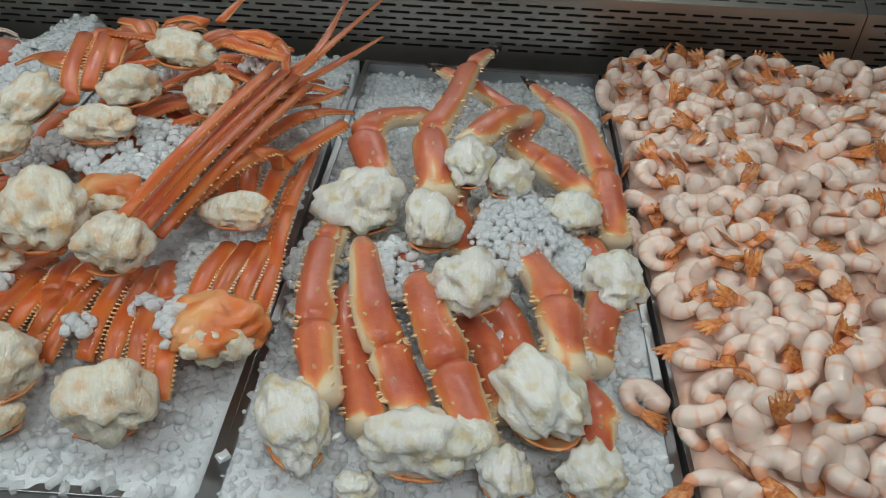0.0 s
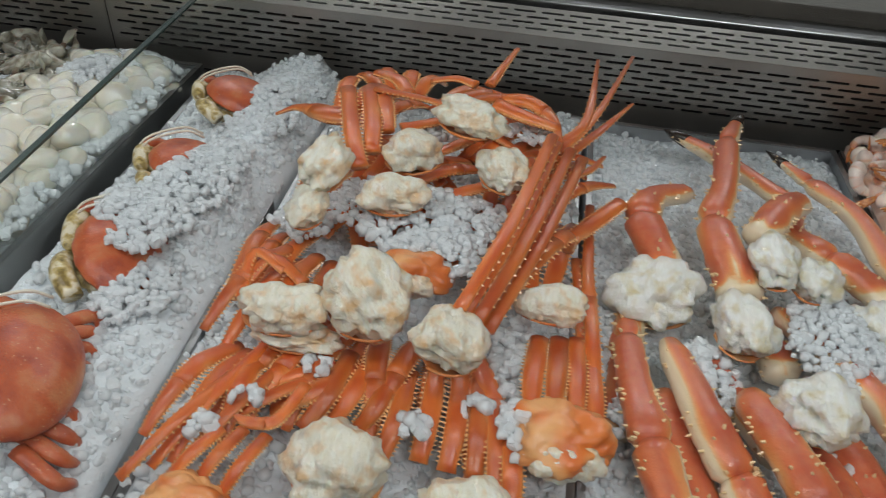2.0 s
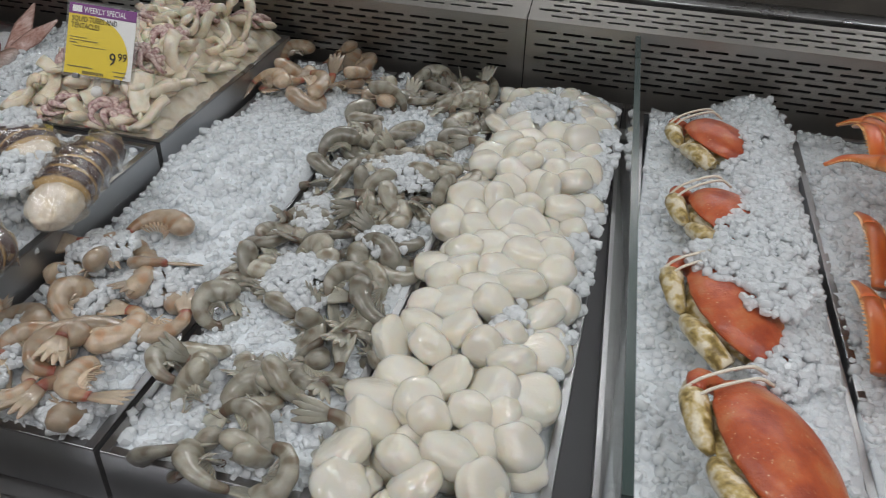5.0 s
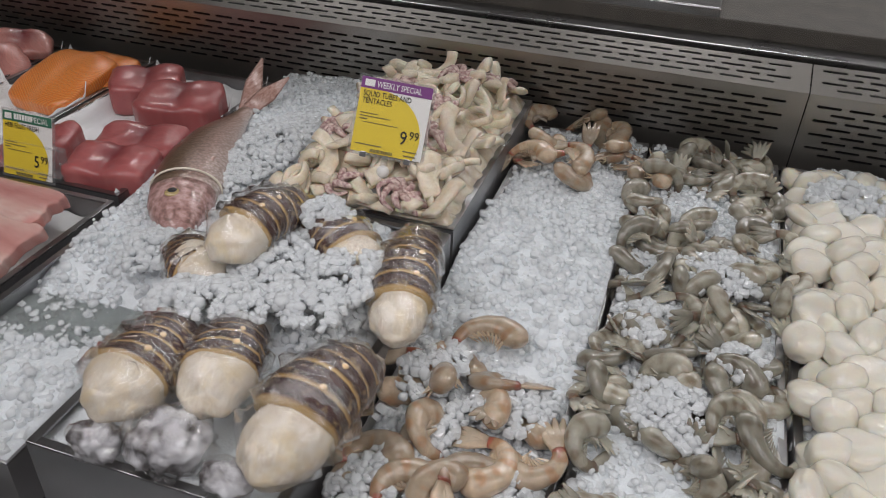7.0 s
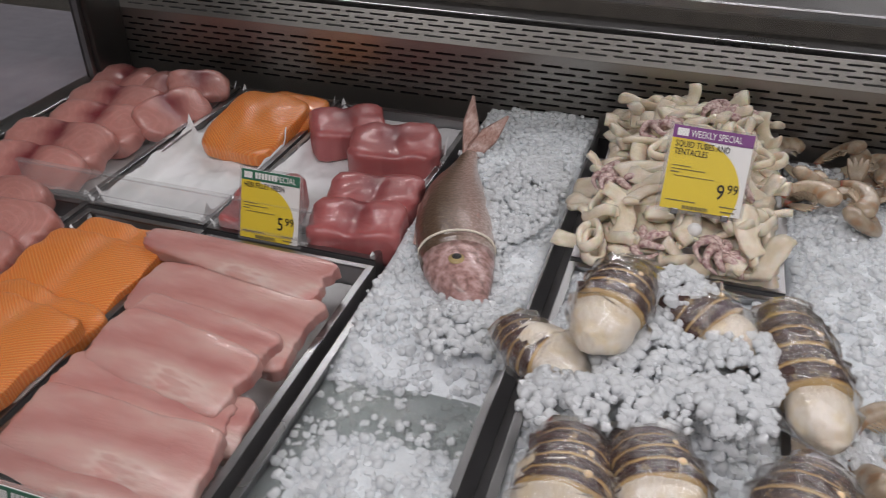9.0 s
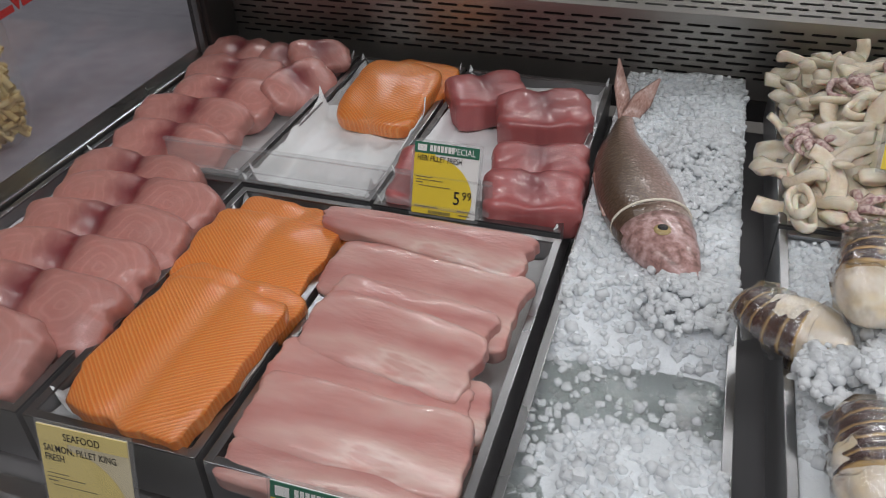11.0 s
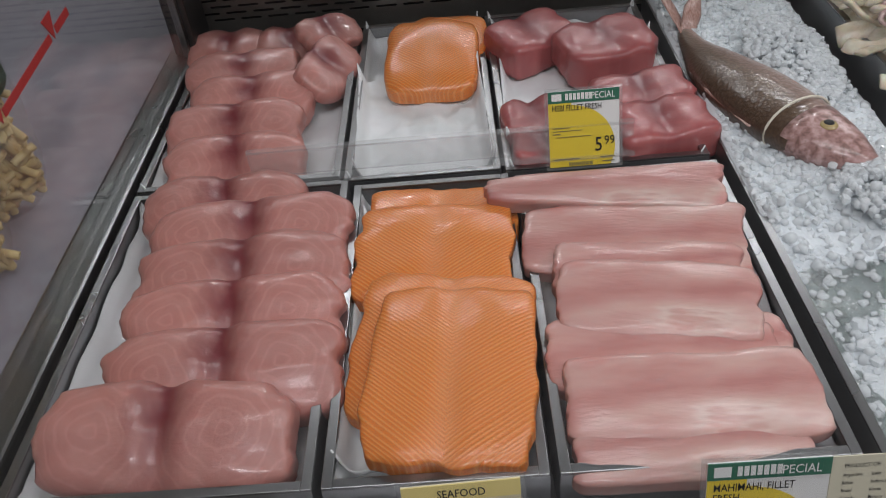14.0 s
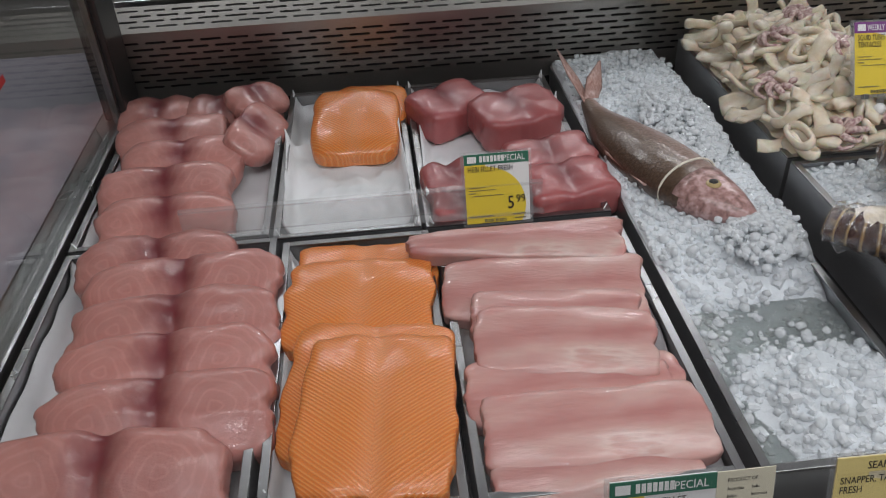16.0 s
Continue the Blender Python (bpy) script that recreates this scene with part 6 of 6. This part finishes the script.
steak("fish_steak", "upright pink fish steak leaning on others", "pink fish steaks", pose(-2.335, 1.185, 0.945, 25, 10, 40), (0.052, 0.034, 0.016), M_MARLIN, 63, cleft=0.004, e=3.4, ragged=0.09, sub=4)
TUNA_LABEL = "dark pink block of raw fish on a white pad"
for k, (x, y, w, d, tw, z) in enumerate(((-2.030, 1.135, 0.060, 0.046, 28, 0.925), (-1.930, 1.085, 0.066, 0.050, 17, 0.928), (-1.905, 0.945, 0.064, 0.042, 10, 0.920), (-1.898, 0.868, 0.062, 0.042, 10, 0.922), (-2.045, 0.905, 0.045, 0.040, 12, 0.918), (-2.040, 0.850, 0.042, 0.030, 0, 0.912))):
    steak("fish_block", TUNA_LABEL, "dark pink fish blocks", pose(x, y, z, 6, 0, tw), (w, d, 0.028), M_TUNA, k * 1.9 + 80, cleft=0.007, e=8.0, ragged=0.10, sub=4)
MAHI_LABEL = "long pale pink skinless fish fillet in a pan"
for k, (xl, yl, xr, yr, wd, z, tilt, tp) in enumerate(((-2.118, 0.735, -1.868, 0.712, 0.024, 0.945, 12, -0.35), (-2.085, 0.668, -1.862, 0.640, 0.044, 0.926, 14, -0.1), (-2.060, 0.618, -1.878, 0.598, 0.028, 0.930, 10, 0.0), (-2.062, 0.572, -1.880, 0.545, 0.040, 0.934, 13, 0.0),
                                       (-2.078, 0.512, -1.875, 0.500, 0.034, 0.918, 12, 0.1), (-1.990, 0.500, -1.858, 0.515, 0.032, 0.912, 12, 0.0), (-2.070, 0.455, -1.862, 0.448, 0.038, 0.924, 12, 0.0), (-2.072, 0.412, -1.882, 0.412, 0.030, 0.912, 10, 0.0))):
    m = pose((xl + xr) / 2, (yl + yr) / 2, z, tilt, 0, math.degrees(math.atan2(yr - yl, xr - xl)))
    steak("fish_fillet", MAHI_LABEL, "pale pink fish fillets", m, (math.dist((xl, yl), (xr, yr)) / 2, wd * 1.08, 0.0115), M_MAHI, k * 4.3 + 5, bow=0.004, e=9.0, ragged=0.07, taper=tp)
SALMON_LABEL = "bright orange salmon fillet with white fat lines"
for k, (x, y, w, d, z, tw, tilt) in enumerate(((-2.180, 0.722, 0.084, 0.062, 0.906, -6, 10), (-2.186, 0.668, 0.082, 0.066, 0.920, -5, 10), (-2.182, 0.535, 0.082, 0.085, 0.914, -9, 8), (-2.172, 0.490, 0.074, 0.094, 0.934, -6, 6))):
    steak("salmon_fillet", SALMON_LABEL, "salmon fillets", pose(x, y, z, tilt, 0, tw) @ Matrix.Translation((0.006, 0, 0)), (w, d, 0.0125), M_SALMON, k * 3.7 + 2, bow=0.006, e=10.0, ragged=0.09, cleft=0.003, skin=True)
steak("salmon_fillet", "orange salmon piece on a white pad", "salmon fillets", pose(-2.178, 1.105, 0.925, 12, 0, -4), (0.068, 0.082, 0.018), M_SALMON, 44, bow=0.008, e=5.0, ragged=0.03, skin=True)
steak("salmon_fillet", "orange salmon piece behind another", "salmon fillets", pose(-2.155, 1.165, 0.918, 12, 0, -6), (0.060, 0.060, 0.015), M_SALMON, 47, bow=0.005, e=5.0, ragged=0.03, skin=True)

# ---- price tags ----
M_GREYINK = material("grey_ink", (0.22, 0.19, 0.08), 0.5)
M_WHITE = material("white_card", (0.82, 0.82, 0.80), 0.4)
M_YELLOW = material("yellow_print", (0.80, 0.60, 0.05), 0.4)
M_GREEN = material("green_print", (0.03, 0.16, 0.10), 0.4)
M_PURPLE = material("purple_print", (0.20, 0.045, 0.22), 0.4)
M_CREAM = material("cream_card", (0.76, 0.68, 0.47), 0.45)
M_CREAM2 = material("yellow_cream_print", (0.83, 0.68, 0.26), 0.45)
M_PRODUCT = material("pale_cream_card", (0.72, 0.68, 0.52), 0.45)
for m in (M_WHITE, M_YELLOW, M_GREEN, M_PURPLE, M_CREAM, M_CREAM2, M_PRODUCT):
    relief(m, noisy(m, 30, 3), 0.10, 0.001)


def words(text, size, mat, parent, x, y, z=0.0014, align="LEFT", squeeze=0.72, name="lettering"):
    cu = bpy.data.curves.new(name, "FONT")
    cu.body, cu.size, cu.align_x, cu.resolution_u = text, size, align, 2
    cu.offset = size * 0.006
    tmp = new(name, cu)
    bpy.context.view_layer.update()
    me = bpy.data.meshes.new_from_object(tmp.evaluated_get(bpy.context.evaluated_depsgraph_get()))
    bpy.data.objects.remove(tmp)
    me.materials.clear()
    me.materials.append(mat)
    ob = new(name, me)
    ob.parent = parent
    ob.matrix_local = Matrix.Translation((x, y, z)) @ Matrix.Diagonal((squeeze, 1, 1, 1))
    return ob


def bars(rows, mat, parent, z=0.0014):
    """Writing too small to read, as thin bars (x, y, length, height)."""
    bm = bmesh.new()
    for x, y, n, hgt in rows:
        block(bm, x, y, z, x + n, y + hgt, z + 0.0003)
    return tagged(part("small_print", bm, mat, parent, "small unreadable print"), kind="stuff")


def half_disc(w, h, cx, cy, r, z):
    bm = bmesh.new()
    rows = [(-h + 2 * h * k / 24) for k in range(25)]
    right = [min(w, cx + math.sqrt(max(0, r * r - (y - cy) ** 2))) for y in rows]
    right = [max(-w + 0.0005, q) for q in right]
    lo = [(bm.verts.new((-w, y, z)), bm.verts.new((q, y, z))) for y, q in zip(rows, right)]
    for a, b in zip(lo, lo[1:]):
        bm.faces.new((a[0], a[1], b[1], b[0]))
    return bm


def price_tag(m, label, head, head_mat, card_mat, disc_mat, lines, price, special=True, w=0.041, h=0.045, product=False, head_ink=None):
    ob = thing("price_tag", m, label, "price tag", "price tags in the case")
    part("holder", boxed(-w - 0.004, -h - 0.004, -0.0022, w + 0.004, h + 0.003, -0.0012), M_CLEAR, ob, "clear plastic holder").visible_shadow = False
    part("card", boxed(-w, -h, -0.001, w, h, 0.0), card_mat, ob)
    part("yellow_field", half_disc(w, h * 0.86, -w * 0.35, -h * 0.35, w * 1.22, 0.0006), disc_mat, ob, "yellow rounded field") .location.y = -h * 0.14
    part("heading_band", boxed(-w, h * 0.70, 0.0002, w, h, 0.0010), head_mat, ob)
    ink = head_ink or M_WHITE
    if special:
        mark = part("store_mark", boxed(-w * 0.90, h * 0.76, 0.0011, -w * 0.62, h * 0.94, 0.0014), M_WHITE, ob, "white shop mark")
        if head == "SPECIAL":
            bars([(-w * 0.52 + 0.0046 * k, h * 0.77, 0.0034, h * 0.17) for k in range(7)], M_WHITE, ob, 0.0011)
            words("SPECIAL", 0.0112, ink, ob, w * 0.10, h * 0.765, 0.0014, squeeze=0.80)
        else:
            words(head, 0.0105, ink, ob, -w * 0.56, h * 0.765, 0.0014, squeeze=0.70)
    else:
        words(head, 0.0105, ink, ob, 0, h * 0.765, 0.0014, "CENTER", 0.75)
    for k, line in enumerate(lines):
        words(line, 0.0098, M_BLACK, ob, -w * 0.90, h * (0.50 - 0.19 * k), squeeze=0.72)
    big, small = price.split(".")
    words(big, 0.0240, M_BLACK, ob, w * 0.52, -h * 0.62, 0.0014, "RIGHT", 0.80)
    words(small, 0.0150, M_BLACK, ob, w * 0.56, -h * 0.46, 0.0014, "LEFT", 0.85)
    rows = [(-w * 0.9, h * 0.04, w * 0.5, 0.0008), (-w * 0.9, -h * 0.04, w * 0.85, 0.0008), (-w * 0.9, -h * 0.12, w * 0.22, 0.0012), (-w * 0.8, -h * 0.20, w * 1.0, 0.0007),
            (-w * 0.9, -h * 0.80, w * 0.75, 0.0012), (w * 0.45, -h * 0.80, w * 0.42, 0.0012), (w * 0.5, -h * 0.92, w * 0.35, 0.0014)]
    rows += [(-w * 0.45 + 0.0016 * k, -h * 0.97, 0.0008 + 0.0004 * (k % 3 == 0), 0.0040) for k in range(18)]
    bars(rows, M_GREYINK, ob)
    if product:
        part("origin_card", boxed(w + 0.0005, -h, -0.001, w + 0.048, h * 0.98, 0.0), M_PRODUCT, ob, "pale cream country of origin card")
        words("PRODUCT OF:", 0.0052, M_BLACK, ob, w + 0.009, h * 0.78, 0.0006, squeeze=0.75)
        for k, (a, b) in enumerate((("Argentina", "India"), ("Belize", "Indonesia"), ("Brazil", "Korea"), ("Canada", "Mexico"), ("Chile", "Panama"), ("China", "Philippines"), ("Ecuador", "USA"), ("Honduras", "Vietnam"))):
            words(a, 0.0046, M_BLACK, ob, w + 0.009, h * (0.62 - 0.145 * k), 0.0006, squeeze=0.75)
            words(b, 0.0046, M_BLACK, ob, w + 0.029, h * (0.62 - 0.145 * k), 0.0006, squeeze=0.75)
        bars([(w + 0.003, -h * 0.72, 0.042, 0.0005), (w + 0.010, -h * 0.86, 0.014, 0.0014), (w + 0.030, -h * 0.86, 0.007, 0.0014)], M_BLACK, ob, 0.0004)
    return ob


price_tag(pose(-1.999, 0.825, 0.964, 72, 0, 0), "green and yellow price tag reading hebi fillet 5.99", "SPECIAL", M_GREEN, M_WHITE, M_YELLOW, ["HEBI FILLET FRESH"], "5.99")
squid_tag = price_tag(pose(-1.481, 0.896, 1.067, 63, 0, 14) @ pose(0, 0, 0, 0, 0, -7), "purple and yellow price tag reading squid tubes 9.99", "WEEKLY SPECIAL", M_PURPLE, M_WHITE, M_YELLOW, ["SQUID TUBES AND", "TENTACLES"], "9.99", w=0.0445, h=0.046)
part("clip_ball", lump(bmesh.new(), (0.0, -0.066, -0.004), (0.008, 0.008, 0.007), 0.05, 1, 0, 3), M_WHITE, squid_tag, "translucent swivel ball", True)
part("clip_stem", tube(bmesh.new(), [(0.0, -0.045, -0.002), (0.0, -0.066, -0.004), (0.0, -0.088, -0.010)], [0.004, 0.0055, 0.006], 10), M_CLEAR, squid_tag, "clear plastic stem", True)
part("clip_jaw", boxed(-0.012, -0.098, -0.016, 0.012, -0.086, -0.004, bevel=0.002), M_RAIL, squid_tag, "steel clip jaw")
for s in (-0.028, 0.028):
    part("hook", boxed(s - 0.004, -0.052, -0.003, s + 0.004, -0.045, 0.003, bevel=0.001), M_RAIL, squid_tag, "small metal hook")
price_tag(pose(-2.160, 0.338, 0.928, 76, 0, 2), "cream price tag reading salmon fillet king 24.99", "SEAFOOD", M_CREAM2, M_CREAM, M_CREAM2, ["SALMON, FILLET KING", "FRESH"], "24.99", special=False, w=0.043, h=0.050, head_ink=M_BLACK)
price_tag(pose(-1.943, 0.336, 0.934, 76, 0, 0), "green and yellow price tag reading mahimahi fillet 10.99", "SPECIAL", M_GREEN, M_WHITE, M_YELLOW, ["MAHIMAHI, FILLET", "FRESH"], "10.99", w=0.043, h=0.050, product=True)
price_tag(pose(-2.414, 0.330, 0.886, 76, 0, 0), "green and yellow price tag below fish steaks", "SPECIAL", M_GREEN, M_WHITE, M_YELLOW, [], "9.99", w=0.043, h=0.050, product=True)
price_tag(pose(-1.757, 0.338, 0.930, 76, 0, -1), "cream price tag reading snapper tai whole fresh", "SEAFOOD", M_CREAM2, M_CREAM, M_CREAM2, ["SNAPPER, TAI WHOLE", "FRESH"], "9.99", special=False, w=0.043, h=0.050, head_ink=M_BLACK)
price_tag(pose(-1.330, 0.336, 0.908, 76, 0, 0), "purple and yellow price tag below raw prawns", "WEEKLY SPECIAL", M_PURPLE, M_WHITE, M_YELLOW, [], "9.99", w=0.043, h=0.050, product=True)
rail = thing("tag_rail", pose(-2.17, 0.822, 0.93), "clear plastic tag rail between front and rear pans", "rail")
part("face", boxed(-0.23, 0.006, 0.0, 0.23, 0.0085, 0.034), M_CLEAR, rail)
part("lip", boxed(-0.23, -0.012, 0.0, 0.23, 0.0055, 0.0025), M_CLEAR, rail)
part("top_bead", boxed(-0.23, 0.003, 0.0345, 0.23, 0.010, 0.038), M_CLEAR, rail)

# ---- bags of penne on the side counter ----
M_PENNE = wet(material("dry_penne", (0.66, 0.46, 0.18)), 0.42, 0.1)
base(M_PENNE, ramp(M_PENNE, noisy(M_PENNE, 30, 3), [(0.35, (0.60, 0.42, 0.17)), (0.65, (0.78, 0.62, 0.32))]))
M_LABEL = material("dark_green_label", (0.035, 0.055, 0.035), 0.5)
M_ORANGE = material("orange_label_top", (0.75, 0.27, 0.02), 0.5)
M_LIME = material("lime_print", (0.36, 0.55, 0.05), 0.5)
M_BAG = material("clear_bag_film", (0.5, 0.5, 0.48), 0.15)
shader(M_BAG).inputs["Alpha"].default_value = 0.12
relief(M_BAG, noisy(M_BAG, 35, 4), 0.8, 0.006)


def penne_bag(x, y, turn, seed):
    ob = thing("pasta_bag", pose(x, y, 0.894, 0, 0, turn), "clear bag of penne pasta with dark green label", "pasta bag", "pasta bags beside the case")
    r = random.Random(seed)
    bm = bmesh.new()
    for k in range(330):
        c = Vector((r.uniform(-0.042, 0.042), r.uniform(-0.020, 0.016), r.uniform(0.020, 0.185)))
        d = Vector((r.gauss(0, 1), r.gauss(0, 0.5), r.gauss(0, 0.8))).normalized() * 0.017
        tube(bm, [c - d, c - d * 0.5, c + d * 0.5, c + d], [0.0052, 0.0053, 0.0053, 0.0052], 8, cap=False)
        tube(bm, [c - d * 0.99, c + d * 0.99], [0.0036, 0.0036], 6, cap=False)
    tagged(part("penne", bm, M_PENNE, ob, "dry ridged penne tubes", True), kind="stuff")
    film = bmesh.new()
    bmesh.ops.create_icosphere(film, subdivisions=4, radius=1.0)
    for v in film.verts:
        c = v.co.copy()
        e = 3.2
        m = (abs(c.x) ** e + abs(c.y) ** e + abs(c.z) ** e) ** (-1 / e)
        p = c * m
        thin = 1 - 0.55 * max(0, p.z)
        v.co = Vector((p.x * 0.066, p.y * 0.036 * thin, 0.160 + p.z * 0.160)) * (1 + 0.05 * noise.fractal(c * 2.5 + Vector((seed, 0, 0)), 1.0, 2.0, 3))
        v.co.z = max(0.001, v.co.z)
    part("bag_film", film, M_BAG, ob, "clear crinkled film", True).visible_shadow = False
    bm = bmesh.new()
    outline = [(-0.058, 0.272), (0.058, 0.272), (0.058, 0.185)] + [(0.058 * math.cos(a), 0.190 + 0.035 * -math.sin(a)) for a in (math.pi * k / 14 for k in range(1, 14))] + [(-0.058, 0.185)]
    f = bm.faces.new([bm.verts.new((p, -0.0375, q)) for p, q in reversed(outline)])
    ext = bmesh.ops.extrude_face_region(bm, geom=[f])
    bmesh.ops.translate(bm, vec=(0, -0.001, 0), verts=[v for v in ext["geom"] if isinstance(v, bmesh.types.BMVert)])
    bmesh.ops.recalc_face_normals(bm, faces=bm.faces)
    card = part("label_card", bm, M_LABEL, ob, "dark green rounded label")
    part("orange_top", boxed(-0.060, -0.0405, 0.272, 0.060, -0.0365, 0.318), M_ORANGE, ob, "orange label top")
    for s in (-0.03, 0.03):
        part("grommet", tube(bmesh.new(), [(s, -0.0405, 0.282), (s, -0.0425, 0.282)], [0.005, 0.004], 12), M_CREAM2, ob, "brass grommet", True)
    for text, size, z, mat in (("ORGANIC", 0.0085, 0.236, M_WHITE), ("PENNE", 0.0165, 0.219, M_WHITE), ("PASTA", 0.0165, 0.203, M_WHITE)):
        t = words(text, size, mat, ob, 0, 0, 0, "CENTER", 0.85)
        t.matrix_local = Matrix.Translation((0.004, -0.0392, z)) @ Matrix.Rotation(math.pi / 2, 4, "X") @ Matrix.Diagonal((0.9, 1, 1, 1))
    mk = bmesh.new()
    for k in range(2):
        tube(mk, [(-0.014 + 0.014 * k, -0.0392, 0.250), (-0.008 + 0.014 * k, -0.0392, 0.264), (-0.001 + 0.014 * k, -0.0392, 0.251)], [0.0016, 0.0026, 0.0014], 6, 1.0, up=(0, 1, 0))
    part("green_mark", mk, M_LIME, ob, "lime green brand mark")
    ring = tube(bmesh.new(), [(0.004, -0.0386, 0.188), (0.004, -0.0396, 0.188)], [0.008, 0.008], 16)
    tube(ring, [(0.004, -0.0386, 0.168), (0.004, -0.0396, 0.168)], [0.0055, 0.0055], 16)
    part("seal_marks", ring, M_PRODUCT, ob, "pale round seal marks")


for k, (x, y, turn) in enumerate(((-2.665, 0.470, 52), (-2.690, 0.590, 48), (-2.705, 0.700, 46), (-2.720, 0.840, 44))):
    penne_bag(x, y, turn, k + 3)
